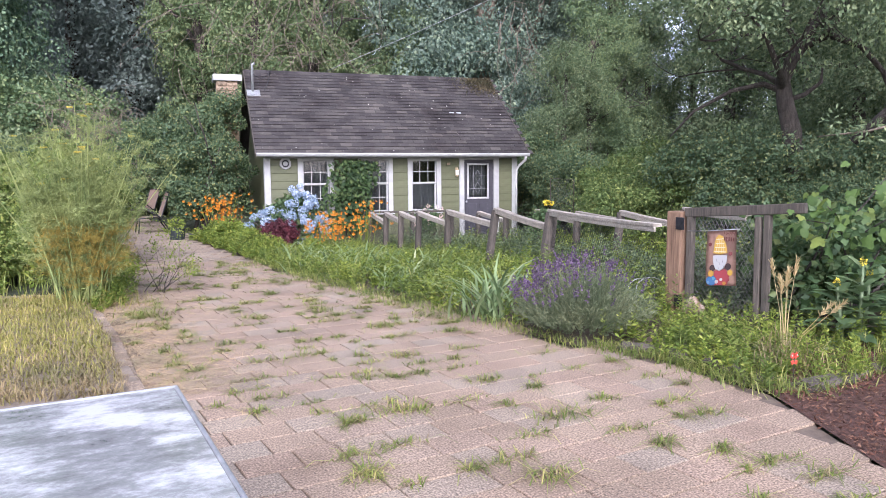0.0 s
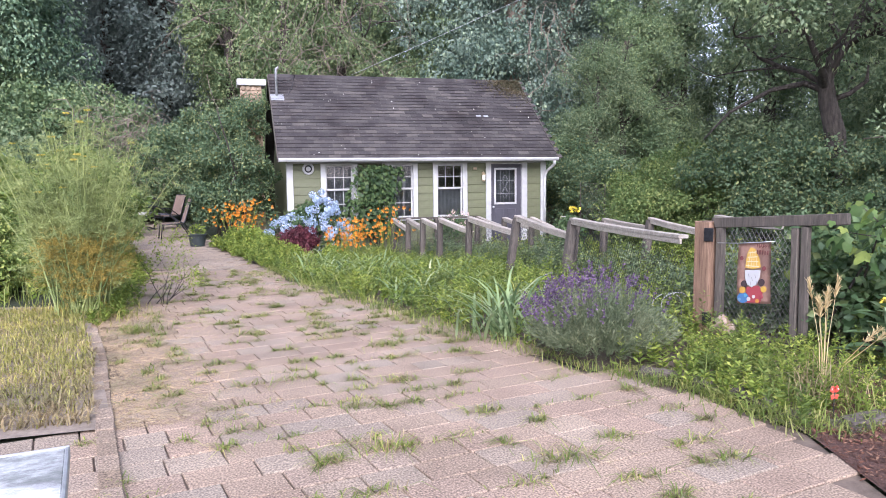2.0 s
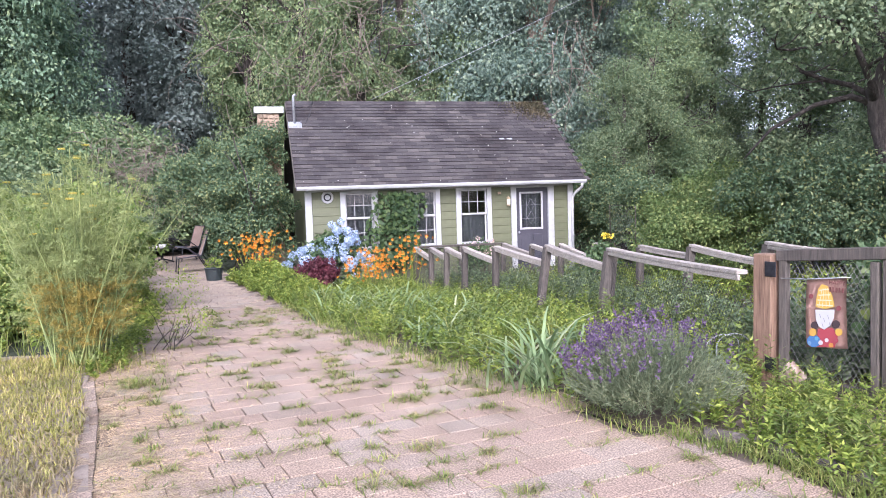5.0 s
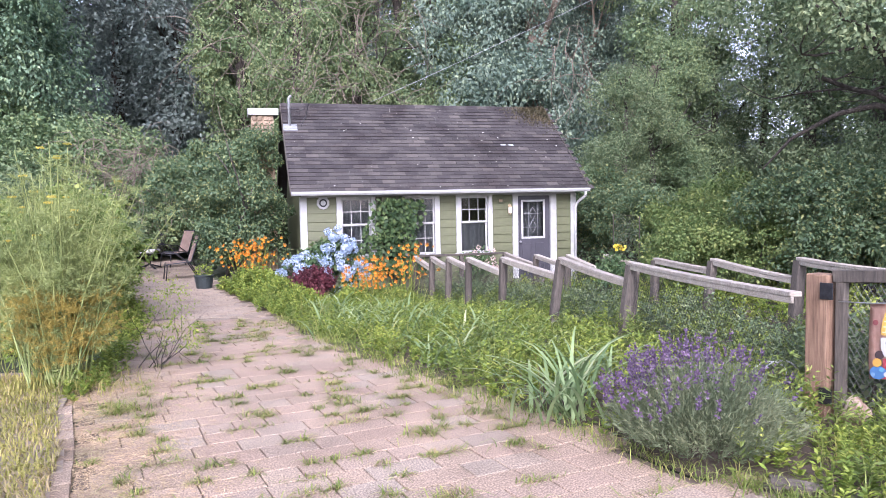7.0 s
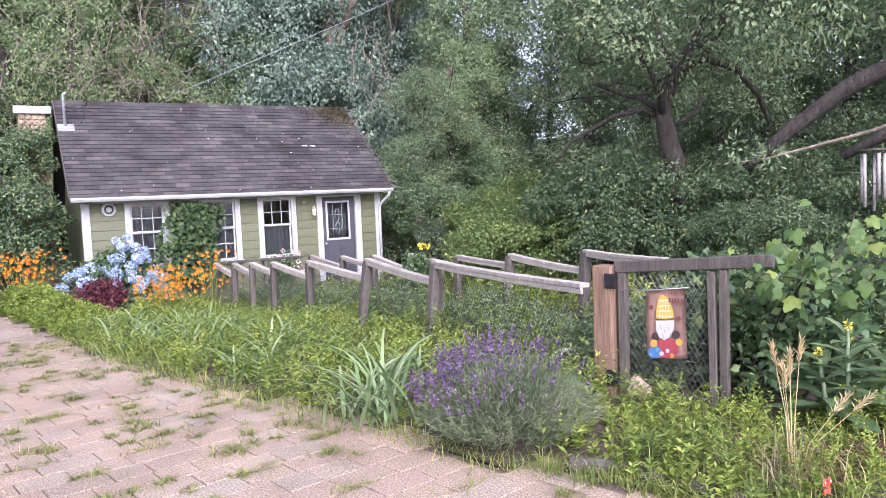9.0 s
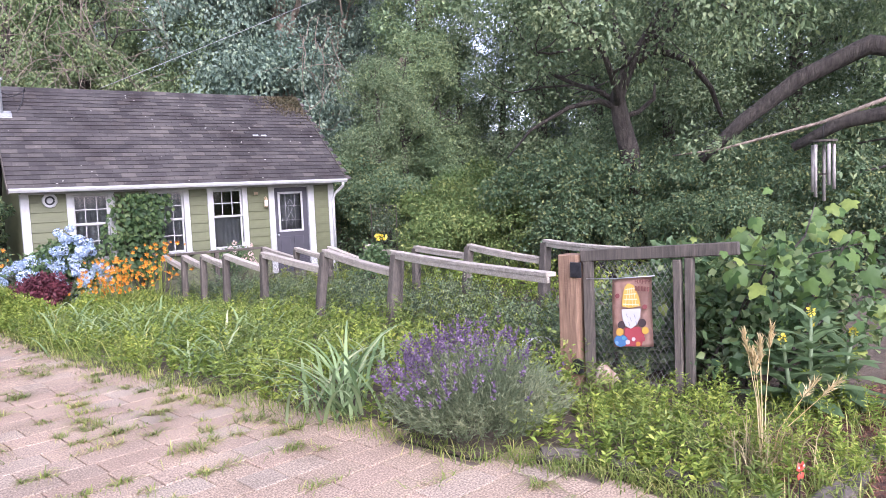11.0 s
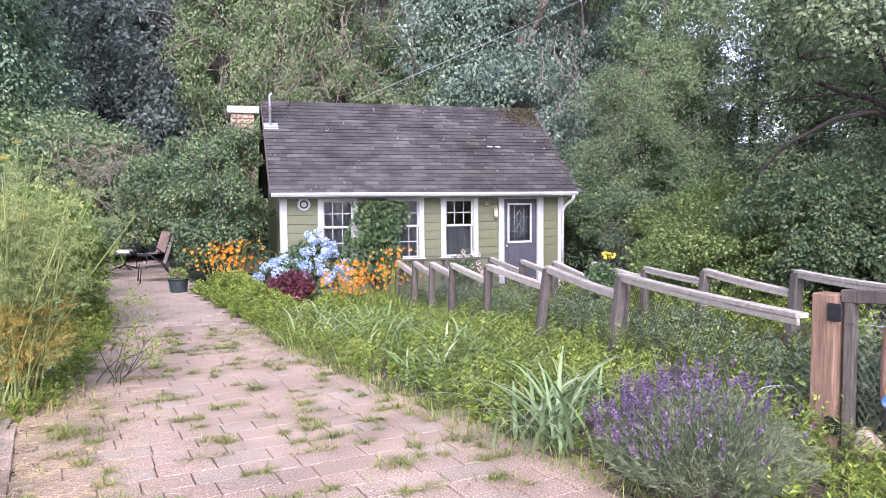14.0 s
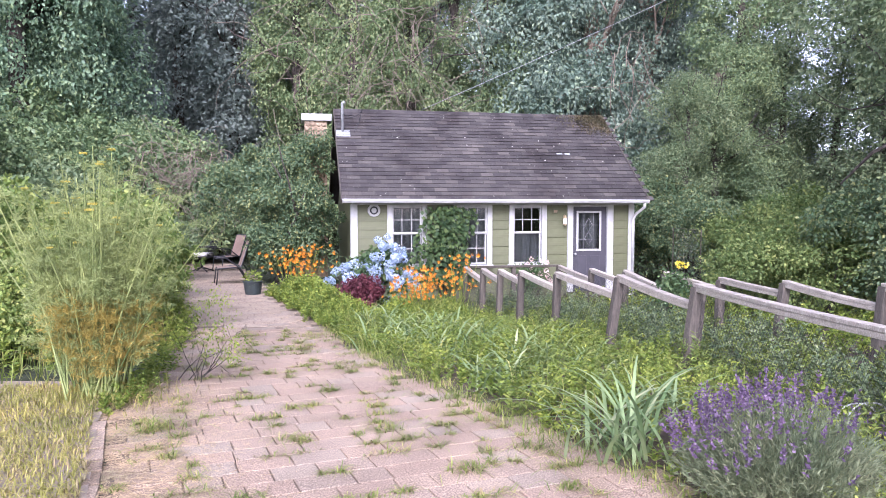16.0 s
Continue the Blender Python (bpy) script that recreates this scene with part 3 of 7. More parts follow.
for xr in (ROOF_X0 - 0.02, ROOF_X1):
    bm = bmesh.new()
    for ya, yb in ((EAVE_Y, DEPTH / 2), (DEPTH - EAVE_Y, DEPTH / 2)):
        beam(bm, (xr + 0.01, ya, EAVE_Z - 0.05), (xr + 0.01, yb, RIDGE_Z - 0.05), 0.02, 0.13, 0.003)
    hpart("rake_board", bm, POST)

EXPO, TAB = 0.146, 0.30
roof_m = Matrix.Translation((0, EAVE_Y, EAVE_Z)) @ Matrix.Rotation(slope, 4, "X")
rng = np.random.default_rng(5)


def tab_mesh(w):
    bm = bmesh.new()
    lo = [(0.006, -0.014, 0.02), (w - 0.006, -0.014, 0.02), (w - 0.006, EXPO, 0.002), (0.006, EXPO, 0.002)]
    t = [bm.verts.new(v) for v in lo]
    b = [bm.verts.new((v[0], v[1], 0.0)) for v in lo]
    bm.faces.new(t)
    for k in range(3):
        j = (k - 1) % 4
        bm.faces.new((t[j], b[j], b[(j + 1) % 4], t[(j + 1) % 4]))
    me = bpy.data.meshes.new("shingle")
    bm.to_mesh(me)
    bm.free()
    me.materials.append(SHINGLE)
    return me


tabs = [tab_mesh(TAB), tab_mesh(TAB * 0.5)]
rest = bmesh.new()
rows = int(SL / EXPO) + 1
made = 0
for rw in range(rows):
    v0 = rw * EXPO
    xo = ROOF_X0 - (0.15 if rw % 2 else 0.0)
    while xo < ROOF_X1 - 0.02:
        w = TAB
        a = xo
        if a < ROOF_X0:
            a, w = ROOF_X0, TAB * 0.5
        if a + w > ROOF_X1 + 0.03:
            w = TAB * 0.5
        h = float(rng.normal(0, 0.002))
        tilt = float(rng.normal(0, 0.5))
        if made < 300 and v0 + EXPO <= SL:
            ob = new("shingle", tabs[0] if w == TAB else tabs[1])
            ob.parent = roof_ob
            ob.matrix_basis = roof_m @ pose(a, v0, 0.002 + abs(h), 0, 0, tilt)
            made += 1
        else:
            top = min(EXPO, SL - v0)
            if top > 0.02:
                m = roof_m @ pose(a, v0, 0.002 + abs(h), 0, 0, tilt)
                lo = [(0.006, -0.014, 0.02), (w - 0.006, -0.014, 0.02), (w - 0.006, top, 0.002), (0.006, top, 0.002)]
                t = [rest.verts.new(m @ Vector(q)) for q in lo]
                b = [rest.verts.new(m @ Vector((q[0], q[1], 0))) for q in lo]
                rest.faces.new(t)
                for k in range(3):
                    j = (k - 1) % 4
                    rest.faces.new((t[j], b[j], b[(j + 1) % 4], t[(j + 1) % 4]))
        xo += TAB
part("upper_shingles", rest, SHINGLE_MANY, roof_ob, kind="stuff")
for k in range(25):
    a = ROOF_X0 + 0.29 * k
    bm = bmesh.new()
    z = RIDGE_Z + 0.018 + 0.004 * (k % 2)
    L = min(0.31, ROOF_X1 - a)
    v = [bm.verts.new(q) for q in ((a, DEPTH / 2 - 0.13, z - 0.105), (a + L, DEPTH / 2 - 0.13, z - 0.105), (a + L, DEPTH / 2, z + 0.012), (a, DEPTH / 2, z + 0.012), (a + L, DEPTH / 2 + 0.13, z - 0.105), (a, DEPTH / 2 + 0.13, z - 0.105))]
    bm.faces.new((v[0], v[1], v[2], v[3]))
    bm.faces.new((v[3], v[2], v[4], v[5]))
    part("ridge_cap", bm, SHINGLE, roof_ob)


def window(x0, x1, z0, top, lower_grid):
    w = bmesh.new()
    for lo, hi in (((x0 - 0.12, -0.035, z0 - 0.02), (x0, 0.03, top + 0.04)), ((x1, -0.035, z0 - 0.02), (x1 + 0.12, 0.03, top + 0.04)), ((x0 - 0.12, -0.036, top), (x1 + 0.12, 0.03, top + 0.045))):
        box(w, lo, hi, 0.005)
    win = hpart("window", w, WHITE, "white double-hung window with a muntin grid")
    part("window_sill", boxes(((x0 - 0.15, -0.09, z0 - 0.08), (x1 + 0.15, 0.03, z0 - 0.022)), bevel=0.006), WHITE, win)
    mid = (z0 + top) / 2 + 0.06
    for name, za, zb, y in (("upper_sash", mid, top, 0.035), ("lower_sash", z0, mid, 0.07)):
        s = bmesh.new()
        box(s, (x0 - 0.004, y, za - 0.02), (x0 + 0.035, y + 0.03, zb), 0.003)
        box(s, (x1 - 0.035, y, za - 0.02), (x1 + 0.004, y + 0.03, zb), 0.003)
        box(s, (x0 + 0.035, y, za - 0.02), (x1 - 0.035, y + 0.03, za + 0.025), 0.003)
        box(s, (x0 + 0.035, y, zb - 0.035), (x1 - 0.035, y + 0.03, zb), 0.003)
        if name == "upper_sash" or lower_grid:
            for k in (1, 2):
                xx = x0 + (x1 - x0) * k / 3
                box(s, (xx - 0.007, y + 0.004, za + 0.025), (xx + 0.007, y + 0.026, zb - 0.035))
            box(s, (x0 + 0.035, y + 0.003, (za + zb) / 2 - 0.009), (x1 - 0.035, y + 0.025, (za + zb) / 2 + 0.009))
        sash = part(name, s, WHITE, win)
        g = part("pane", boxes(((x0 + 0.03, y + 0.012, za + 0.02), (x1 - 0.03, y + 0.017, zb - 0.03))), GLASS, win)
        g.visible_shadow = False
    return win


wins = [window(a, b, c, 1.745, k < 2) for k, (a, b, c) in enumerate(WINDOWS)]

PANE_BACKING = plain_material("grey_pane_backing", (0.15, 0.16, 0.17), (0.22, 0.23, 0.24), 9, 0.95, relief=0.1)


def pane_backing(x0, x1, z0, z1, parent):
    """A gathered grey sheet added inside a pane, standing in for its reflected grey."""
    bm = bmesh.new()
    n = 28
    lo = [bm.verts.new((x0 + (x1 - x0) * k / n, 0.21 + 0.012 * math.sin(k * 1.7), z0)) for k in range(n + 1)]
    hi = [bm.verts.new((v.co.x, v.co.y, z1)) for v in lo]
    for k in range(n):
        bm.faces.new((lo[k], lo[k + 1], hi[k + 1], hi[k])).smooth = True
    bmesh.ops.solidify(bm, geom=bm.faces[:], thickness=0.002)
    part("pane_backing", bm, PANE_BACKING, parent, "grey sheet added behind the pane")


for win, (a, b, c), z1 in zip(wins, WINDOWS, (1.74, 1.74, 1.1)):
    pane_backing(a - 0.05, b + 0.05, c - 0.05, z1, win)
# door with a leaded light
casing = boxes(((DOOR_X0 - 0.14, -0.035, FLOOR), (DOOR_X0, 0.06, 1.775)), ((DOOR_X1, -0.035, FLOOR), (DOOR_X1 + 0.16, 0.06, 1.775)), ((DOOR_X0 - 0.14, -0.034, 1.75), (DOOR_X1 + 0.16, 0.06, 1.79)), bevel=0.005)
hpart("door_casing", casing, WHITE)
LX0, LX1, LZ0, LZ1 = 5.33, 5.90, 0.72, 1.62
leaf_bm = boxes(((DOOR_X0, 0.03, FLOOR), (LX0, 0.075, 1.75)), ((LX1, 0.03, FLOOR), (DOOR_X1, 0.075, 1.75)), ((LX0, 0.03, LZ1), (LX1, 0.075, 1.75)), ((LX0, 0.03, FLOOR), (LX1, 0.075, LZ0)))
for xa in (5.32, 5.66):
    box(leaf_bm, (xa, 0.018, -0.1), (xa + 0.25, 0.0295, 0.58), 0.008)
door = hpart("door", leaf_bm, DOOR, "closed mauve-grey front door with a leaded glass light")
fr = boxes(((LX0 - 0.03, 0.012, LZ0 - 0.03), (LX0 + 0.02, 0.0295, LZ1 + 0.03)), ((LX1 - 0.02, 0.012, LZ0 - 0.03), (LX1 + 0.03, 0.0295, LZ1 + 0.03)), ((LX0 + 0.02, 0.012, LZ0 - 0.03), (LX1 - 0.02, 0.0295, LZ0 + 0.02)), ((LX0 + 0.02, 0.012, LZ1 - 0.02), (LX1 - 0.02, 0.0295, LZ1 + 0.03)), bevel=0.003)
part("light_frame", fr, WHITE, door, "white moulded frame of the door light")
g = part("pane", boxes(((LX0, 0.045, LZ0), (LX1, 0.05, LZ1))), GLASS, door)
g.visible_shadow = False
pane_backing(LX0 - 0.03, LX1 + 0.03, LZ0 - 0.04, LZ1 + 0.04, door)
lead = bmesh.new()
cx, cz = (LX0 + LX1) / 2, (LZ0 + LZ1) / 2
for pts in ([(cx - 0.12, LZ0 + 0.02), (cx - 0.12, LZ1 - 0.02)], [(cx + 0.12, LZ0 + 0.02), (cx + 0.12, LZ1 - 0.02)],
            [(cx, cz + 0.3), (cx + 0.1, cz + 0.14), (cx, cz - 0.02), (cx - 0.1, cz + 0.14), (cx, cz + 0.3)],
            [(cx, cz - 0.02), (cx + 0.1, cz - 0.18), (cx, cz - 0.34), (cx - 0.1, cz - 0.18), (cx, cz - 0.02)],
            [(LX0 + 0.02, cz + 0.14), (LX1 - 0.02, cz + 0.14)], [(LX0 + 0.02, cz - 0.2), (LX1 - 0.02, cz - 0.2)]):
    tube(lead, [(px, 0.043, pz) for px, pz in pts], 0.005, 5)
part("lead_came", lead, GALV, door)
kn = bmesh.new()
bmesh.ops.create_uvsphere(kn, u_segments=12, v_segments=8, radius=0.03, matrix=Matrix.Translation((5.26, -0.02, 0.62)))
tube(kn, [(5.26, 0.029, 0.62), (5.26, -0.01, 0.62)], 0.012, 8)
part("door_knob", kn, GALV, door)
hpart("door_step", boxes(((DOOR_X0 - 0.25, -0.55, BASE), (DOOR_X1 + 0.3, -0.04, FLOOR - 0.04)), bevel=0.015), STONE, "low stone step before the door")
# chimney of tan stones with a white slab
chim = boxes(((-1.02, 2.0, 0.0), (-0.48, 2.55, 3.86)))
chimney = hpart("chimney", chim, TAN_STONE, "tan fieldstone chimney under a white slab")
rng = np.random.default_rng(8)
for k in range(34):
    bm = bmesh.new()
    z = 2.9 + (k // 4) * 0.125
    xx = -1.0 + (k % 4) * 0.13 + rng.uniform(-0.015, 0.015)
    bmesh.ops.create_icosphere(bm, subdivisions=1, radius=0.075, matrix=pose(xx + 0.06, 2.0, min(z, 3.82)) @ Matrix.Diagonal((1.0, 0.55, 0.8, 1)))
    part("stone", bm, TAN_STONE, chimney)
part("chimney_slab", boxes(((-1.1, 1.92, 3.862), (-0.36, 2.63, 4.03)), bevel=0.01), WHITE, chimney, "white painted slab")
# flue pipe, flashing and a loose cable at the roof's corner
roof_z = lambda y: EAVE_Z + (y - EAVE_Y) * math.tan(slope)
vent = bmesh.new()
tube(vent, [(-0.12, 1.62, roof_z(1.62)), (-0.12, 1.62, 4.18), (-0.12, 1.6, 4.26), (-0.06, 1.58, 4.29)], 0.035, 10)
vp = hpart("vent_pipe", vent, GALV, "grey metal vent pipe")
fl = bmesh.new()
box(fl, (-0.3, -0.2, 0.012), (0.06, 0.06, 0.022), 0.004, Matrix.Translation((0.0, 1.62, roof_z(1.62))) @ Matrix.Rotation(slope, 4, "X"))
part("flashing", fl, GALV, vp, "pale metal flashing")
cb = bmesh.new()
tube(cb, [(-0.11, 1.58, 4.0), (0.1, 1.7, 3.92), (0.32, 1.9, 4.05), (0.4, 2.0, 4.18), (0.3, 1.85, 3.84), (0.16, 1.6, roof_z(1.6) + 0.02)], 0.009, 5)
part("cable", cb, DARK_METAL, vp)


# ---- fence and gate ----
def sagging_board(a, b, wide, high, sag):
    """A board from a to b that has sunk a little in its middle."""
    bm = beam(bmesh.new(), a, b, wide, high, 0.004)
    a, b = Vector(a), Vector(b)
    d = b - a
    for k in range(1, 5):
        bmesh.ops.bisect_plane(bm, geom=bm.verts[:] + bm.edges[:] + bm.faces[:], plane_co=a + d * k / 5, plane_no=d)
    for v in bm.verts:
        t = (v.co - a).dot(d) / d.length_squared
        v.co.z -= sag * 4 * t * (1 - t)
    return bm


def fence_line(name, line, label):
    """Slumped garden fence: a post at each joint, each rail running from a post's top down to the next post's side, wire mesh below."""
    fen = thing(name, label, "fence", (line[0][0], line[0][1], ground_height(line[0][0], line[0][1])))
    inv = fen.matrix_world.inverted()
    rngf = np.random.default_rng(int(abs(line[0][0]) * 100))
    for k, (x, y, z, near) in enumerate(line):
        top = z if z else near + 0.1
        g = ground_height(x, y) - 0.1
        ln = 0.2 if k >= 5 else 0.04
        last = name == "garden_fence" and k == len(line) - 1
        if not last:
            part("post", beam(bmesh.new(), (x - ln * 1.0, y - ln * 0.5, g), (x, y, top - 0.045), 0.105, 0.1, 0.008, (1, 0, 0)), POST, fen).matrix_parent_inverse = inv
        if k == 6:
            part("post", beam(bmesh.new(), (x - ln * 0.8 + 0.1, y - ln * 0.4 + 0.06, g), (x + 0.09, y + 0.07, top - 0.07), 0.06, 0.09, 0.006, (1, 0, 0)), POST, fen).matrix_parent_inverse = inv
        if k + 1 < len(line):
            x2, y2, _, n2 = line[k + 1]
            sag = 0.014 if k >= 5 else 0.006
            part("rail", sagging_board((x, y, z - 0.02), (x2 - 0.02, y2 + 0.03, n2 - 0.02), 0.095, 0.036, sag), RAIL, fen).matrix_parent_inverse = inv
            part("rail", sagging_board((x - 0.03, y, z - 0.062), (x2 - 0.05, y2 + 0.03, n2 - 0.062), 0.026, 0.046, sag), RAIL, fen).matrix_parent_inverse = inv
            wm = wire_mesh((x, y), (x2, y2), lambda t: min(ground_height(x, y), 0) + 0.02, lambda t: z + (n2 - z) * t - 0.1, 0.055, 0.0014, DARK_METAL)
            part("wire_mesh", wm, DARK_METAL, fen).matrix_parent_inverse = inv
    return fen


def wire_mesh(a, b, low, high, cell, r=0.0022, mat=NETTING):
    """Diamond wire netting as thin three-sided wires."""
    (xa, ya), (xb, yb) = a, b
    L = math.hypot(xb - xa, yb - ya)
    ux, uy = (xb - xa) / L, (yb - ya) / L
    vs, ts = [], []
    z0 = min(low(0), low(1))
    z1 = max(high(0), high(1))
    H = z1 - z0
    for s in (1, -1):
        c = -H
        while c < L + H:
            best = []
            for n in range(13):
                z = z0 + H * n / 12
                d = c + s * (z - z0) * 0.62
                if 0 <= d <= L and low(d / L) <= z <= high(d / L):
                    best.append((d, z))
            if len(best) > 1:
                (d0, w0), (d1, w1) = best[0], best[-1]
                o = len(vs)
                for d, w in ((d0, w0), (d1, w1)):
                    px, py = xa + ux * d, ya + uy * d
                    vs += [(px - uy * r, py + ux * r, w), (px + uy * r, py - ux * r, w), (px, py, w + 2 * r)]
                for j in range(3):
                    k = (j + 1) % 3
                    ts += [(o + j, o + k, o + 3 + k), (o + j, o + 3 + k, o + 3 + j)]
            c += cell
    return raw_mesh("wire_mesh", np.array(vs), np.array(ts), mat)


front_fence = fence_line("garden_fence", FRONT_FENCE, "slumped weathered wooden fence with wire netting beside the bed")
back_fence = fence_line("garden_fence", BACK_FENCE, "grey wooden fence with wire netting across the enclosure")
endrail = thing("fence_end_rail", "weathered rail closing the fence beside the cottage", "fence", (2.11, -2.02, -0.3))
bm = beam(bmesh.new(), (2.13, -2.0, 0.51), (4.30, -1.5, 0.47), 0.095, 0.045, 0.005)
part("rail", bm, POST, endrail).matrix_parent_inverse = endrail.matrix_world.inverted()
bm = beam(bmesh.new(), (3.2, -1.75, -0.5), (3.2, -1.75, 0.46), 0.08, 0.08, 0.005, (1, 0, 0))
part("post", bm, POST, endrail).matrix_parent_inverse = endrail.matrix_world.inverted()

GD = Vector((0.252, -0.968, 0)).normalized()     # along the gate
GN = Vector((0.968, 0.252, 0))                   # through the gate


def gate_point(along, z, out=0.0):
    p = Vector((2.67, -12.39, 0)) + GD * along + GN * out
    return Vector((p.x, p.y, z))


gpost = thing("gate_post", "stout red-brown cedar gate post", "post", tuple(gate_point(0.1, -0.02)))
bm = beam(bmesh.new(), gate_point(0.1, -0.15), gate_point(0.105, 1.045), 0.15, 0.17, 0.008, tuple(GD))
part("timber", bm, CEDAR, gpost).matrix_parent_inverse = gpost.matrix_world.inverted()
gate = thing("garden_gate", "closed weathered wooden gate with wire netting", "gate", tuple(gate_point(0.65, 0.0)))
ginv = gate.matrix_world.inverted()


def gpart(name, bm, mat, label=""):
    ob = part(name, bm, mat, gate, label)
    ob.matrix_parent_inverse = ginv
    return ob


gpart("stile", beam(bmesh.new(), gate_point(0.255, 0.02), gate_point(0.255, 1.02), 0.06, 0.07, 0.006, tuple(GD)), POST)
gpart("stile", beam(bmesh.new(), gate_point(0.99, 0.04), gate_point(0.98, 1.03), 0.05, 0.06, 0.006, tuple(GD)), POST)
gpart("top_rail", beam(bmesh.new(), gate_point(0.2, 1.035, -0.01), gate_point(1.42, 1.125, -0.01), 0.05, 0.09, 0.006), POST)
gpart("bottom_rail", beam(bmesh.new(), gate_point(0.3, 0.05), gate_point(0.96, 0.06), 0.04, 0.07, 0.005), POST)
a, b = gate_point(0.3, 0), gate_point(0.96, 0)
gpart("wire_mesh", wire_mesh((a.x, a.y), (b.x, b.y), lambda t: 0.08, lambda t: 1.0, 0.045, 0.0022), NETTING)
for z in (0.93, 0.16):
    hm = beam(bmesh.new(), gate_point(0.19, z - 0.06, -0.085), gate_point(0.19, z + 0.06, -0.085), 0.008, 0.10, 0.002, tuple(GD))
    gpart("hinge", hm, DARK_METAL, "black iron hinge")
lpost = thing("latch_post", "narrow weathered post on the gate's latch side", "post", tuple(gate_point(1.1, 0.0)))
part("timber", beam(bmesh.new(), gate_point(1.07, -0.15), gate_point(1.07, 1.05), 0.055, 0.06, 0.006, tuple(GD)), POST, lpost).matrix_parent_inverse = lpost.matrix_world.inverted()

# banner on the gate
BANNER = plain_material("printed_tan_cloth", (0.44, 0.26, 0.20), (0.52, 0.33, 0.26), 30, 0.9, relief=0.1)
ban = thing("garden_banner", "tan cloth garden banner printed with yellow cap and flowers", "banner", tuple(gate_point(0.64, 0.4, -0.06)))
binv = ban.matrix_world.inverted()
bm = bmesh.new()
cols, rws = 8, 14
bg = []
for i in range(rws + 1):
    row = []
    for j in range(cols + 1):
        u, v = j / cols, i / rws
        p = gate_point(0.50 + 0.32 * u, 0.87 + 0.04 * u - 0.52 * v, -0.075 - 0.012 * math.sin(u * 7 + v * 3))
        row.append(bm.verts.new(p))
    bg.append(row)
for i in range(rws):
    for j in range(cols):
        bm.faces.new((bg[i][j], bg[i + 1][j], bg[i + 1][j + 1], bg[i][j + 1])).smooth = True
bmesh.ops.solidify(bm, geom=bm.faces[:], thickness=0.003)
cl = part("cloth", bm, BANNER, ban)
cl.matrix_parent_inverse = binv


def print_patch(name, outline, rgb, lift):
    m, t, b = material("print_" + name, 0.9)
    b.inputs["Base Color"].default_value = (*(0.8 * v for v in rgb), 1)
    bm = bmesh.new()
    vs = [bm.verts.new(gate_point(0.50 + 0.32 * u, 0.87 + 0.04 * u - 0.52 * v, -0.092 - lift)) for u, v in outline]
    bm.faces.new(vs)
    ob = part(name, bm, m, ban)
    ob.matrix_parent_inverse = binv


def round_outline(cu, cv, ru, rv, n=14):
    return [(cu + ru * math.cos(2 * math.pi * k / n), cv + rv * math.sin(2 * math.pi * k / n)) for k in range(n)]


print_patch("cap_print", [(0.42, 0.07), (0.33, 0.13), (0.28, 0.27), (0.26, 0.4), (0.5, 0.43), (0.73, 0.4), (0.68, 0.25), (0.56, 0.1)], (0.58, 0.36, 0.06), 0.0)
for k in range(4):
    print_patch("cap_stripe_print", [(0.29 + 0.02 * k, 0.36 - 0.07 * k), (0.29 + 0.02 * k, 0.375 - 0.07 * k), (0.68 - 0.03 * k, 0.395 - 0.08 * k), (0.69 - 0.03 * k, 0.38 - 0.08 * k)], (0.66, 0.58, 0.38), 0.001)
    print_patch("cap_stripe_print", [(0.34 + 0.09 * k, 0.4), (0.355 + 0.09 * k, 0.4), (0.43 + 0.045 * k, 0.13), (0.42 + 0.045 * k, 0.13)], (0.66, 0.58, 0.38), 0.0015)
print_patch("dark_print", round_outline(0.24, 0.67, 0.1, 0.06), (0.05, 0.03, 0.03), 0.0)
print_patch("dark_print", round_outline(0.76, 0.65, 0.1, 0.06), (0.05, 0.03, 0.03), 0.0)
print_patch("beard_print", [(0.26, 0.44), (0.27, 0.58), (0.34, 0.68), (0.48, 0.73), (0.63, 0.67), (0.72, 0.56), (0.73, 0.44)], (0.50, 0.49, 0.48), 0.002)
for k, (u, v) in enumerate(((0.36, 0.5), (0.46, 0.56), (0.56, 0.52), (0.42, 0.63), (0.6, 0.62))):
    print_patch("beard_shade_print", [(u, v), (u + 0.015, v), (u + 0.05, v + 0.06), (u + 0.03, v + 0.06)], (0.28, 0.27, 0.28), 0.0035)
print_patch("red_print", [(0.32, 0.72), (0.3, 0.98), (0.74, 0.98), (0.82, 0.8), (0.68, 0.7)], (0.34, 0.05, 0.06), 0.001)
print_patch("blue_print", round_outline(0.22, 0.9, 0.18, 0.09), (0.06, 0.16, 0.33), 0.002)
for k, (u, v, q, rgb) in enumerate(((0.2, 0.77, 0.1, (0.55, 0.30, 0.05)), (0.84, 0.76, 0.09, (0.55, 0.33, 0.05)), (0.4, 0.92, 0.06, (0.5, 0.48, 0.45)), (0.55, 0.88, 0.05, (0.55, 0.5, 0.48)), (0.66, 0.95, 0.06, (0.5, 0.22, 0.04)),
                                    (0.3, 0.86, 0.05, (0.10, 0.30, 0.40)), (0.12, 0.93, 0.05, (0.16, 0.28, 0.42)), (0.78, 0.88, 0.06, (0.3, 0.05, 0.06)), (0.16, 0.24, 0.06, (0.2, 0.05, 0.05)), (0.84, 0.42, 0.06, (0.2, 0.05, 0.05)))):
    print_patch("flower_print", round_outline(u, v, q, q * 0.6, 9), rgb, 0.004 + 0.0004 * k)
txt = bpy.data.curves.new("lettering", "FONT")
txt.body, txt.size, txt.extrude = "HAPPY", 0.042, 0.0005
txt_ob = new("lettering", txt)
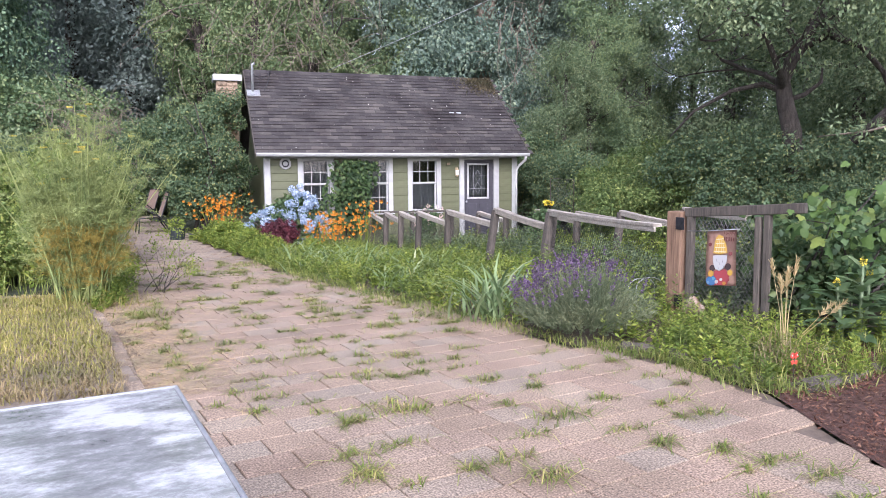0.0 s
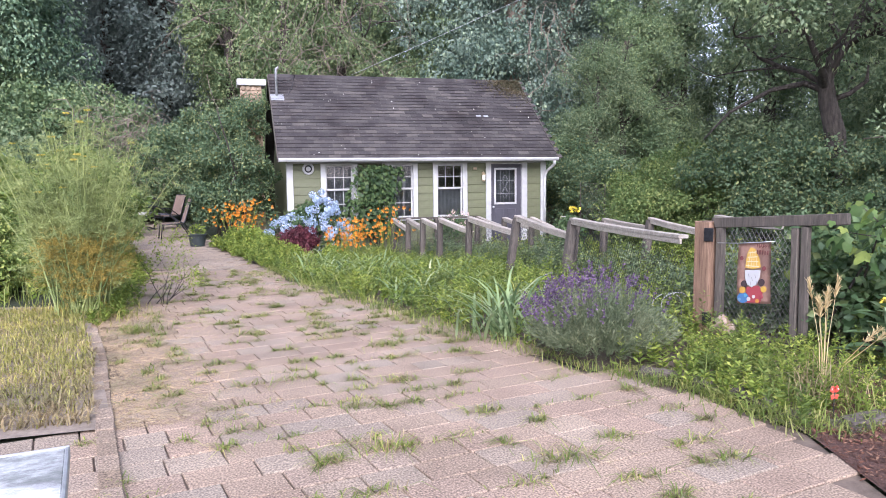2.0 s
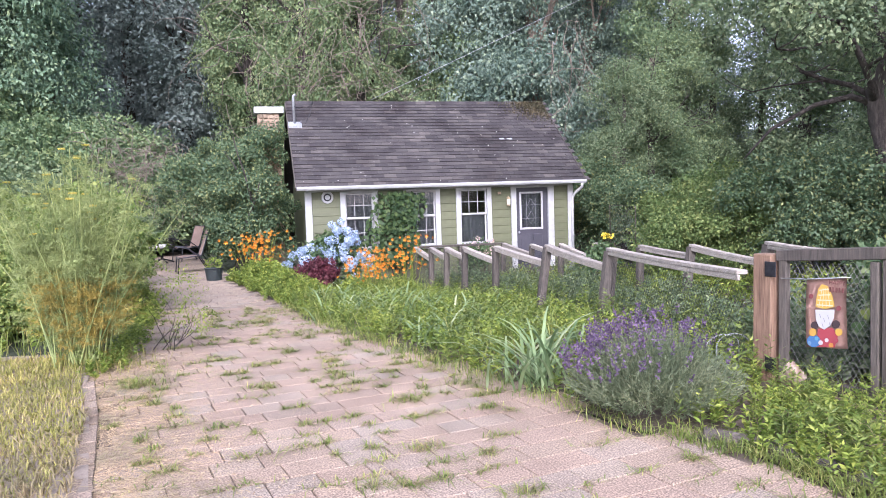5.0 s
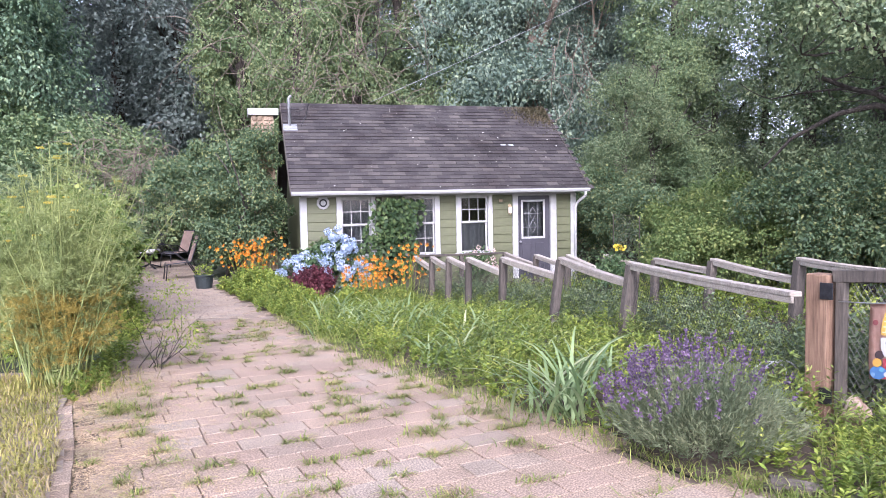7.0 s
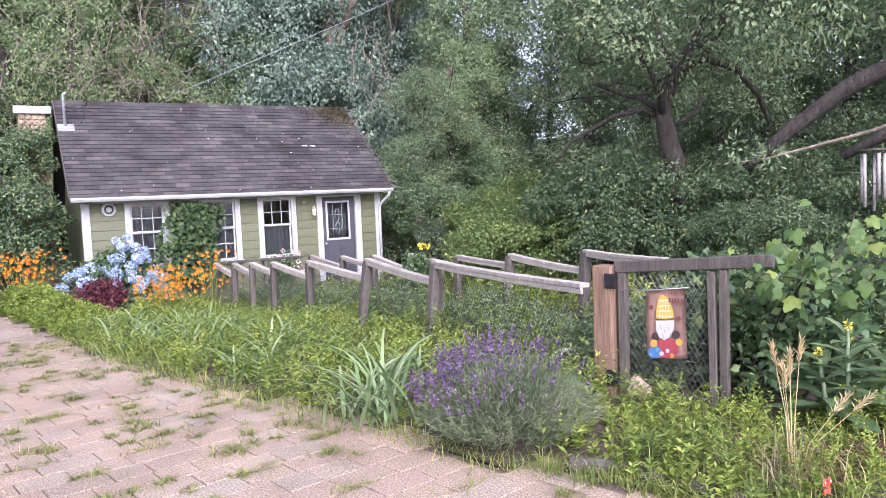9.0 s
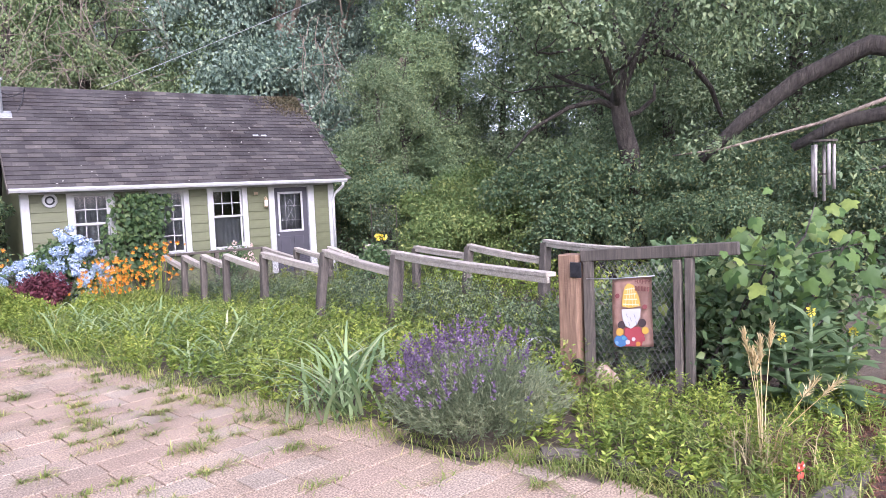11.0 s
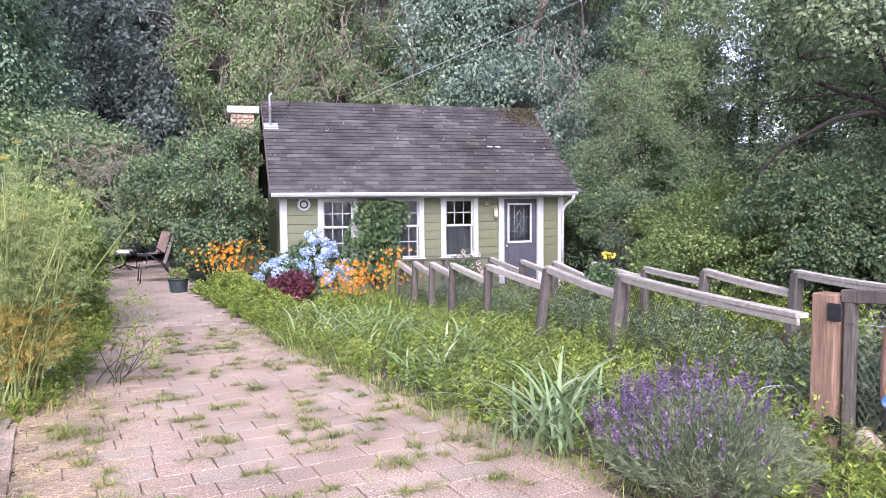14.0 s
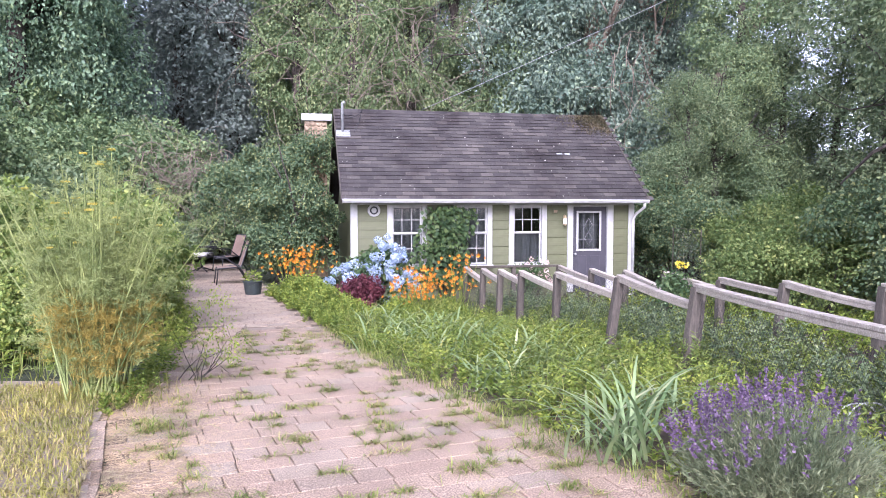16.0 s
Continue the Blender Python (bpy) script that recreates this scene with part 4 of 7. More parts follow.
bpy.context.view_layer.update()
me = bpy.data.meshes.new_from_object(txt_ob.evaluated_get(bpy.context.evaluated_depsgraph_get()))
bpy.data.objects.remove(txt_ob)
INK = plain_material("dark_red_ink", (0.12, 0.04, 0.035), (0.15, 0.05, 0.04), 20, 0.9, relief=0)
o = gate_point(0.69, 0.855, -0.095)
basis = Matrix((GD, Vector((0, 0, 1)), -GN)).transposed().to_4x4()
basis.translation = o
me.transform(basis)
lt = part("lettering", me, INK, ban)
lt.matrix_parent_inverse = binv
bm = bmesh.new()
for k in range(5):
    beam(bm, gate_point(0.70 + 0.024 * k, 0.80, -0.095), gate_point(0.70 + 0.024 * k, 0.835, -0.095), 0.002, 0.013, 0, tuple(GD))
part("lettering_bar", bm, INK, ban).matrix_parent_inverse = binv
st = tube(bmesh.new(), [gate_point(0.26, 0.86, -0.05), gate_point(0.5, 0.875, -0.076), gate_point(0.84, 0.915, -0.076)], 0.004, 5)
part("hanging_string", st, GALV, ban).matrix_parent_inverse = binv


# ---- cottage fittings ----
orn = thing("wall_ornament", "round white wall thermometer with a dark ring", "ornament", (0.46, -0.02, 1.52))
bm = bmesh.new()
bmesh.ops.create_cone(bm, cap_ends=True, segments=10, radius1=0.15, radius2=0.14, depth=0.03, matrix=pose(0, -0.0, 0.14, 90))
part("plate", bm, WHITE, orn)
bm = bmesh.new()
ring = [(0.075 * math.cos(a), -0.02, 0.14 + 0.075 * math.sin(a)) for a in (2 * math.pi * k / 24 for k in range(25))]
tube(bm, ring, 0.017, 6, False)
part("ring", bm, DARK_METAL, orn)
lan = thing("porch_lantern", "small brass-coloured lantern beside the door", "lamp", (4.97, -0.02, 1.26))
BRASS = plain_material("tarnished_brass", (0.32, 0.24, 0.13), (0.48, 0.38, 0.24), 20, 0.5, 0.4)
MILK = plain_material("frosted_glass", (0.62, 0.58, 0.5), (0.7, 0.66, 0.58), 10, 0.3, relief=0)
bm = bmesh.new()
bmesh.ops.create_cone(bm, cap_ends=True, segments=8, radius1=0.055, radius2=0.012, depth=0.07, matrix=pose(0, -0.07, 0.25))
bmesh.ops.create_cone(bm, cap_ends=True, segments=8, radius1=0.02, radius2=0.045, depth=0.04, matrix=pose(0, -0.07, 0.06))
box(bm, (-0.03, -0.015, 0.06), (0.03, 0.0, 0.28), 0.004)
tube(bm, [(0, 0, 0.24), (0, -0.04, 0.3), (0, -0.07, 0.28)], 0.008, 6)
part("bracket", bm, BRASS, lan)
bm = bmesh.new()
bmesh.ops.create_cone(bm, cap_ends=True, segments=8, radius1=0.04, radius2=0.048, depth=0.13, matrix=pose(0, -0.07, 0.148))
part("shade", bm, MILK, lan, "frosted glass lantern shade")
plq = thing("house_plaque", "small tan wall plaque above the lantern", "plaque", (4.75, -0.015, 1.58))
part("plate", boxes(((-0.07, -0.02, 0), (0.07, 0, 0.12)), bevel=0.01), SIDING, plq)
part("relief", boxes(((-0.045, -0.028, 0.03), (0.045, -0.0205, 0.09)), bevel=0.005), TAN_STONE, plq)

# overhead cable, sagging into the ridge
bm = bmesh.new()
tube(bm, [(2.0 + 14 * s, 2.5 + 0.9 * s, 4.28 + 6.8 * s - 0.5 * s * (1 - s)) for s in (k / 10 for k in range(11))], 0.007, 5)
ob = part("overhead_cable", bm, GALV)
tagged(ob, "thin grey cable running down to the cottage ridge", "cable")

# litter and moss on the roof
rng = np.random.default_rng(21)
n = 90
u, v = rng.uniform(ROOF_X0 + 0.1, ROOF_X1 - 0.1, n), rng.uniform(0.1, SL - 0.1, n)
P = np.array([tuple(roof_m @ Vector((a, b, 0.016))) for a, b in zip(u, v)])
PALE_BIT = plain_material("pale_leaf_litter", (0.5, 0.48, 0.42), (0.66, 0.64, 0.58), 20, 0.9, relief=0)
ob = part("roof_litter", raw_mesh("roof_litter", *leaf_cards(P, rng.normal(size=(n, 3)) * np.array([1, 0.6, 0.3]), rng.uniform(0.02, 0.06, n), 0.03, rng, 0.1, np.tile((0, -0.6, 0.8), (n, 1))), PALE_BIT))
tagged(ob, "pale leaf litter strewn on the roof", "leaf litter", kind="stuff")
n = 2600
u = ROOF_X1 - 0.02 - np.abs(rng.normal(0, 0.45, n))
v = SL - 0.02 - np.abs(rng.normal(0, 0.28, n)) * (1 + 0.6 * rng.random(n))
P = np.array([tuple(roof_m @ Vector((a, b, 0.012))) for a, b in zip(u, v)])
ob = part("roof_moss", raw_mesh("roof_moss", *leaf_cards(P, rng.normal(size=(n, 3)) + np.array([0, -0.3, 1.0]), rng.uniform(0.03, 0.09, n), 0.03, rng), L_MOSS))
tagged(ob, "brown-green moss on the roof's upper corner", "moss", kind="stuff")
for xa in (5.15, 5.36):
    bm = bmesh.new()
    box(bm, (0, 0, 0), (0.14, 0.07, 0.006), 0.002, roof_m @ pose(xa, 1.78, 0.014, 0, 0, 4))
    part("patch", bm, GALV, house, "pale patched shingle").matrix_parent_inverse = Matrix.Translation((-3.35, -2.4, -BASE))

# ---- table at the start of the walk ----
tm = Matrix.Translation((-1.99, -15.95, 0)) @ Matrix.Rotation(radians(9), 4, "Z")
m, t, b = material("dusty_sheet_painted_glare", 0.06, 0.25, spec=0.9)
# pale and dark patches of colour stand for reflected sky and trees, over dust
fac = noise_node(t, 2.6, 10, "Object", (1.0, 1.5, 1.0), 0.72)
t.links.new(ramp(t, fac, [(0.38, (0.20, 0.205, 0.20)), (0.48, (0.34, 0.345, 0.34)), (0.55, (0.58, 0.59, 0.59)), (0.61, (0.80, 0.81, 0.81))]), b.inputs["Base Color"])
rr = t.nodes.new("ShaderNodeMapRange")
rr.inputs["From Min"].default_value, rr.inputs["From Max"].default_value = 0.45, 0.7
rr.inputs["To Min"].default_value, rr.inputs["To Max"].default_value = 0.06, 0.3
t.links.new(noise_node(t, 14, 8, "Object", None, 0.75), rr.inputs[0])
t.links.new(rr.outputs[0], b.inputs["Roughness"])
b.inputs["Coat Weight"].default_value = 0.6
b.inputs["Coat Roughness"].default_value = 0.05
TABLE_TOP = m
table = thing("patio_table", "patio table at the court's edge, dusty top with sky reflections painted in", "table", (-1.99, -15.95, 0.0), turn=9)
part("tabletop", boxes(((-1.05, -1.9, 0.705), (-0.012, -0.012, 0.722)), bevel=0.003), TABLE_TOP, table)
part("rim", boxes(((-1.062, -0.012, 0.69), (0, 0, 0.726)), ((-1.062, -1.912, 0.69), (0, -1.9, 0.726)), ((-0.012, -1.9, 0.69), (0, -0.012, 0.726)), ((-1.062, -1.9, 0.69), (-1.05, -0.012, 0.726)), bevel=0.003), GALV, table, "thin metal rim")
for px, py in ((-0.06, -0.06), (-1.0, -0.06), (-0.06, -1.85), (-1.0, -1.85)):
    part("leg", tube(bmesh.new(), [(px, py, 0), (px, py, 0.704)], 0.02, 10), GALV, table)

# ---- patio chairs and pot ----
SLING = plain_material("brown_woven_sling", (0.16, 0.11, 0.085), (0.24, 0.17, 0.13), 60, 0.8, relief=0.3)
CUSHION = plain_material("pale_striped_cushion", (0.45, 0.43, 0.40), (0.58, 0.56, 0.53), 12, 0.9, relief=0.2)


def sling_chair(at, turn):
    c = thing("patio_chair", "brown sling patio chair with a dark metal frame", "chair", at, "patio chairs", turn=turn)
    for s in (-0.29, 0.29):
        bm = tube(bmesh.new(), [(s, 0.32, 0), (s, 0.28, 0.36), (s, -0.22, 0.4), (s, -0.42, 0.98)], 0.015, 8)
        part("side_frame", bm, DARK_METAL, c)
        bm = tube(bmesh.new(), [(s, -0.42, 0.0), (s, -0.2, 0.36), (s, 0.1, 0.6), (s, 0.3, 0.61), (s, 0.33, 0.58)], 0.015, 8)
        part("arm", bm, DARK_METAL, c)
    part("seat", boxes(((-0.275, -0.2, 0.375), (0.275, 0.28, 0.387)), bevel=0.004), SLING, c)
    bm = beam(bmesh.new(), (0, -0.22, 0.4), (0, -0.41, 0.96), 0.55, 0.012, 0.003, (0, 1, 0.3))
    part("backrest", bm, SLING, c)
    part("stretcher", tube(bmesh.new(), [(-0.29, -0.42, 0.975), (0.29, -0.42, 0.975)], 0.015, 8), DARK_METAL, c)
    part("stretcher", tube(bmesh.new(), [(-0.29, 0.29, 0.33), (0.29, 0.29, 0.33)], 0.012, 8), DARK_METAL, c)
    return c


def swivel_chair(at, turn):
    c = thing("swivel_chair", "dark metal swivel patio chair with a lattice back and pale cushion", "chair", at, "patio chairs", turn=turn)
    for k in range(4):
        a = math.pi / 4 + k * math.pi / 2
        part("foot", tube(bmesh.new(), [(0, 0, 0.12), (0.3 * math.cos(a), 0.3 * math.sin(a), 0.03), (0.34 * math.cos(a), 0.34 * math.sin(a), 0.0)], 0.018, 6), DARK_METAL, c)
    part("pedestal", tube(bmesh.new(), [(0, 0, 0.1), (0, 0, 0.4)], 0.035, 10), DARK_METAL, c)
    part("seat_pan", boxes(((-0.28, -0.26, 0.39), (0.28, 0.28, 0.42)), bevel=0.01), DARK_METAL, c)
    part("cushion", boxes(((-0.27, -0.22, 0.421), (0.27, 0.28, 0.51)), bevel=0.03), CUSHION, c, "pale seat cushion")
    bm = bmesh.new()
    for k in range(7):
        x = -0.27 + 0.09 * k
        tube(bm, [(x, -0.25, 0.42), (x, -0.36, 0.95 - 0.03 * abs(k - 3) ** 1.3)], 0.008, 5)
    for k in range(6):
        z = 0.5 + 0.08 * k
        tube(bm, [(-0.27, -0.25 - 0.11 * (z - 0.42) / 0.53, z), (0.27, -0.25 - 0.11 * (z - 0.42) / 0.53, z)], 0.006, 5)
    part("backrest", bm, DARK_METAL, c, "black metal lattice back")
    for s in (-0.3, 0.3):
        part("arm", tube(bmesh.new(), [(s, -0.3, 0.66), (s, 0.0, 0.68), (s, 0.24, 0.66), (s * 0.95, 0.26, 0.42)], 0.014, 6), DARK_METAL, c)
    return c


sling_chair((-2.74, 0.75, 0.0), 100)
swivel_chair((-3.75, 4.2, 0.0), 75)
sling_chair((-3.1, 4.6, 0.0), 120)
POT = plain_material("dark_green_plastic", (0.015, 0.022, 0.022), (0.03, 0.04, 0.04), 10, 0.6, relief=0.05)
pot = thing("planter_pot", "dark green round planter pot on the patio", "planter", (-2.12, -1.5, 0.0))
bm = bmesh.new()
bmesh.ops.create_cone(bm, cap_ends=True, segments=24, radius1=0.15, radius2=0.19, depth=0.26, matrix=Matrix.Translation((0, 0, 0.13)))
tube(bm, [(0.19 * math.cos(a), 0.19 * math.sin(a), 0.255) for a in (2 * math.pi * k / 24 for k in range(25))], 0.014, 6, False)
part("pot", bm, POT, pot)
rng = np.random.default_rng(3)
P, D = clump_cloud([(0, 0, 0.34)], [0.17], 160, rng)
part("seedlings", raw_mesh("seedlings", *leaf_cards(P, D, 0.06, 0.03, rng), L_WEED), None, pot)

# ---- wind chime on a thin bough ----
CHIME = plain_material("weathered_chime_tube", (0.22, 0.2, 0.18), (0.36, 0.33, 0.3), 20, 0.7, 0.1)
ch = thing("wind_chime", "wind chime of pale metal tubes hanging from a bough", "wind chime", (7.42, -11.98, 1.27))
ch.scale = (1.43, 1.43, 1.43)
bm = bmesh.new()
bmesh.ops.create_cone(bm, cap_ends=True, segments=14, radius1=0.11, radius2=0.11, depth=0.018, matrix=Matrix.Translation((0, 0, 0.5)))
part("top_disc", bm, POST, ch)
for k, L in enumerate((0.48, 0.40, 0.44, 0.34, 0.38)):
    a = 2 * math.pi * k / 5 + 0.4
    x, y = 0.085 * math.cos(a), 0.085 * math.sin(a)
    part("chime_tube", tube(bmesh.new(), [(x, y, 0.47 - L), (x, y, 0.47)], 0.014, 10), CHIME, ch)
    part("cord", tube(bmesh.new(), [(x, y, 0.47), (x, y, 0.492)], 0.003, 4), DARK_METAL, ch)
bm = tube(bmesh.new(), [(0, 0, 0.15), (0, 0, 0.49)], 0.003, 4)
bmesh.ops.create_cone(bm, cap_ends=True, segments=12, radius1=0.035, radius2=0.035, depth=0.015, matrix=Matrix.Translation((0, 0, 0.22)))
part("clapper", bm, POST, ch)
bm = tube(bmesh.new(), [(0, 0, 0.51), (0, 0, 0.66)], 0.003, 4)
part("hanging_cord", bm, DARK_METAL, ch)

# chain-link panel by the cottage's corner
pan = thing("chain_link_panel", "grey metal-framed chain-link panel beside the shrubs", "fence panel", (8.1, -0.1, -0.42))
bm = tube(bmesh.new(), [(-0.28, 0.12, 0), (-0.28, 0.12, 1.65), (0.28, -0.2, 1.6), (0.28, -0.2, 0)], 0.013, 8)
part("frame", bm, POST, pan)
part("wire_mesh", wire_mesh((-0.28, 0.12), (0.28, -0.2), lambda t: 0.05, lambda t: 1.58, 0.07), GALV, pan)

# small things by the gate
rng = np.random.default_rng(31)
dw = thing("driftwood_chunk", "bleached tan chunk of driftwood standing by the gate", "driftwood", (2.53, -12.97, 0.0))
bm = bmesh.new()
bmesh.ops.create_icosphere(bm, subdivisions=3, radius=0.12, matrix=pose(0, 0, 0.13, 18, -24) @ Matrix.Diagonal((0.8, 0.65, 1.5, 1)))
for v in bm.verts:
    v.co += v.normal * 0.05 * noise.noise(v.co * 16) + Vector((0, 0, 0.02)) * noise.noise(v.co * 7)
for f in bm.faces:
    f.smooth = True
BLEACHED = plain_material("bleached_wood", (0.11, 0.055, 0.03), (0.46, 0.37, 0.29), 11, 0.9, relief=0.8, stretch=(1, 1, 0.5))
part("chunk", bm, BLEACHED, dw)
hoop = thing("plant_hoop", "pale wire plant hoop beside the gate post", "plant support", (2.50, -12.2, 0.0))
for off, tilt in ((0, 0), (0.1, 20)):
    pts = [(0.16 * math.cos(a) + off, 0.03, 0.24 + 0.1 * math.sin(a)) for a in (math.pi * k / 10 for k in range(11))]
    part("wire", tube(bmesh.new(), [(0.16 + off, 0.03, 0.0)] + pts + [(-0.16 + off, 0.03, 0.0)], 0.006, 6), GALV, hoop)
fly = thing("garden_stake", "red and white butterfly ornament on a garden stake", "ornament", (1.86, -14.85, 0.0))
fly.scale = (0.62, 0.62, 0.62)
RED = plain_material("red_enamel", (0.45, 0.05, 0.03), (0.55, 0.09, 0.05), 20, 0.4, relief=0)
part("stake", tube(bmesh.new(), [(0, 0, -0.05), (0.01, 0, 0.33)], 0.004, 6), DARK_METAL, fly)
for s in (-1, 1):
    bm = bmesh.new()
    box(bm, (0.0, -0.003, 0.0), (0.055, 0.003, 0.06), 0.0025, Matrix.Translation((0.012 * s, -0.01, 0.31)) @ Matrix.Diagonal((s, 1, 1, 1)) @ Matrix.Rotation(radians(-28), 4, "Y"))
    box(bm, (0.0, -0.003, -0.045), (0.04, 0.003, 0.0), 0.0025, Matrix.Translation((0.012 * s, -0.01, 0.305)) @ Matrix.Diagonal((s, 1, 1, 1)) @ Matrix.Rotation(radians(20), 4, "Y"))
    bmesh.ops.recalc_face_normals(bm, faces=bm.faces[:])
    part("wing", bm, RED, fly, "red enamelled wing")
    part("wing_spot", boxes(((s * 0.035 - 0.008, -0.018, 0.345), (s * 0.035 + 0.008, -0.0145, 0.362)), bevel=0.001), WHITE, fly)


# ---- woods ----
def tree(name, at, label, seed, mat, blobs, clumps, per, leaf, trunk_h, trunk_r, bark=BARK, sizes=(0.5, 0.95), droop=0.0, lean=(0, 0), depth=2):
    r = np.random.default_rng(seed)
    tr = thing(name, label, "tree", at)
    bm = bmesh.new()
    pts = [(lean[0] * s * s + 0.12 * math.sin(3 * s + seed), lean[1] * s * s + 0.1 * math.cos(4 * s + seed) - 0.1, trunk_h * s - 0.2 * (s == 0)) for s in (k / 5 for k in range(6))]
    tube(bm, pts, [trunk_r * (1.25 if k == 0 else 1 - 0.11 * k) for k in range(6)], 9)
    for k in range(4):
        limbs(bm, pts[3 + k % 3], (r.normal(), r.normal(), 0.9), trunk_h * 0.2, trunk_r * 0.34, r, depth)
    part("trunk", bm, bark, tr)
    part("crown", crown_mesh("crown", mat, r, blobs, clumps, per, leaf, sizes, droop), mat, tr)
    return tr


def polar(angle, dist, z=None):
    x, y = -1.4 + dist * math.sin(radians(angle)), -16.6 + dist * math.cos(radians(angle))
    return (x, y, ground_height(x, y) - 0.05 if z is None else z)


def tall_blobs(r, w, h, n, low=1.0):
    return [(r.uniform(-0.35, 0.35) * w, r.uniform(-0.35, 0.35) * w, low + (h - low) * (k + 0.5) / n, w * r.uniform(0.6, 1.0) * (1 - 0.35 * k / n), w * r.uniform(0.6, 1.0) * (1 - 0.35 * k / n), (h - low) / n * r.uniform(0.75, 1.1)) for k in range(n)]


r = np.random.default_rng(77)
ivy = [tree("ivy_clad_tree", polar(-18, 27), "tall tree smothered in blue-green ivy behind the garden", 1, L_IVY, tall_blobs(r, 3.7, 15, 5, 0.3), 330, 210, 0.135, 12, 0.4, sizes=(0.5, 1.0), droop=0.5),
       tree("ivy_clad_tree", polar(23, 27.5), "tall dark tree hung with ivy behind the cottage", 2, L_DUSK, tall_blobs(r, 3.4, 16, 6, 1.0), 330, 190, 0.135, 12, 0.45, PALE_BARK, sizes=(0.45, 0.9), droop=0.5)]
vine = [tree("vine_hung_tree", polar(5, 29), "pale green tree hung with dry vines behind the cottage", 3, L_PALE, tall_blobs(r, 2.9, 13, 5, 1.0), 250, 190, 0.12, 11, 0.3, BARK, sizes=(0.4, 0.85), droop=0.5),
        tree("vine_hung_tree", polar(12.5, 30), "green woodland tree tangled with bare vines", 4, L_FOREST, tall_blobs(r, 3.0, 14, 5, 1.0), 260, 190, 0.12, 12, 0.32, BARK, sizes=(0.4, 0.85), droop=0.4)]
dark = tree("shaded_tree", polar(-4, 37), "dark tree in deep shade at the wood's edge, leaves tinted for haze", 5, L_HAZE, tall_blobs(r, 4.0, 15, 5, 0.3), 270, 130, 0.19, 13, 0.35, sizes=(0.6, 1.2))
fine = [tree("woodland_tree", polar(33, 27), "tall green woodland tree with a loose crown", 6, L_FOREST, tall_blobs(r, 2.9, 11.5, 5, 0.8), 220, 190, 0.115, 10, 0.25, BARK, sizes=(0.45, 0.9)),
        tree("woodland_tree", polar(42, 25), "leafy green woodland tree beyond the fence", 7, L_APPLE, tall_blobs(r, 3.2, 11, 5, 0.6), 240, 190, 0.11, 9, 0.25, BARK, sizes=(0.45, 0.9))]
for src, a, d, sc, turn in ((ivy[0], -24, 29, 1.05, 70), (ivy[0], -13.5, 29, 1.0, 150), (ivy[0], -30, 26, 1.0, 200),
                            (ivy[1], 18.5, 29, 1.0, 100), (ivy[1], 27, 30, 0.95, 220), (vine[0], 0.5, 31, 1.0, 90), (vine[0], 9, 27.5, 0.85, 200), (vine[1], 15.5, 28, 0.9, 40), (vine[1], 2.5, 34, 1.1, 160),
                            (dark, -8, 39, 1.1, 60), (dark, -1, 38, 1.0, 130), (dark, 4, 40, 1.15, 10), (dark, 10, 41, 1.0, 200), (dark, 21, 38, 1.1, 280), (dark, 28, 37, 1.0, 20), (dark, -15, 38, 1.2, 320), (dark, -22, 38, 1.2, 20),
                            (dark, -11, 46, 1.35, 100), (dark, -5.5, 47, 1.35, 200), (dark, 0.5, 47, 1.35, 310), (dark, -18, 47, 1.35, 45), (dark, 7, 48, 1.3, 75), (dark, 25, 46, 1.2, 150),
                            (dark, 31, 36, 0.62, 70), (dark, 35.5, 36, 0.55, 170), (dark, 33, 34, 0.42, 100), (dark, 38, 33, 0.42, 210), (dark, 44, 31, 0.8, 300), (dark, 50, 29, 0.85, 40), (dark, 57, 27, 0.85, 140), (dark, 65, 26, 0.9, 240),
                            (fine[0], 36, 27.5, 0.72, 80), (fine[1], 39.5, 28, 0.68, 140), (fine[0], 32, 25, 0.6, 220), (fine[0], 47, 23, 0.9, 170), (fine[1], 52, 20, 0.8, 260), (fine[1], 60, 19, 0.85, 50), (fine[0], 67, 18, 0.85, 120), (fine[1], 30, 24, 0.55, 200)):
    c = copy_thing(src, Matrix.Translation(polar(a, d)) @ Matrix.Rotation(radians(turn), 4, "Z") @ Matrix.Scale(sc, 4))
    c.matrix_basis = Matrix.Translation(polar(a, d)) @ Matrix.Rotation(radians(turn), 4, "Z") @ Matrix.Scale(sc, 4)

# bare vine tangles over the trees behind the ridge and over the patio
def tangle(name, label, at, size, count, length, seed, radius=0.012, mat=TWIG):
    r = np.random.default_rng(seed)
    bm = bmesh.new()
    for _ in range(count):
        p = Vector(r.uniform(-1, 1, 3) * np.array(size))
        d = Vector((r.normal() * 0.7, r.normal() * 0.4, r.normal() * 0.8)).normalized()
        pts = [p.copy()]
        for k in range(8):
            d = (d + Vector(r.normal(size=3) * 0.32) + Vector((0, 0, -0.12))).normalized()
            p = p + d * length / 8
            pts.append(p.copy())
        tube(bm, pts, [radius * (1 - 0.08 * k) for k in range(9)], 4, False)
    ob = part(name, bm, mat)
    ob.location = at
    return tagged(ob, label, "vine", kind="stuff")


for k, (a, d, z, sx, n) in enumerate(((3.5, 25.0, 6.6, 1.3, 22), (8.0, 24.6, 6.4, 0.8, 46), (12, 25.4, 6.6, 1.3, 24), (-0.5, 26.5, 7.5, 0.8, 20), (26, 23.6, 4.5, 1.2, 14))):
    x, y, _ = polar(a, d)
    tangle("bare_vines", "tangle of dry brown vines hanging from the trees", (x, y, z), (sx, 0.8, 2.6), n, 3.2, 40 + k, 0.015)


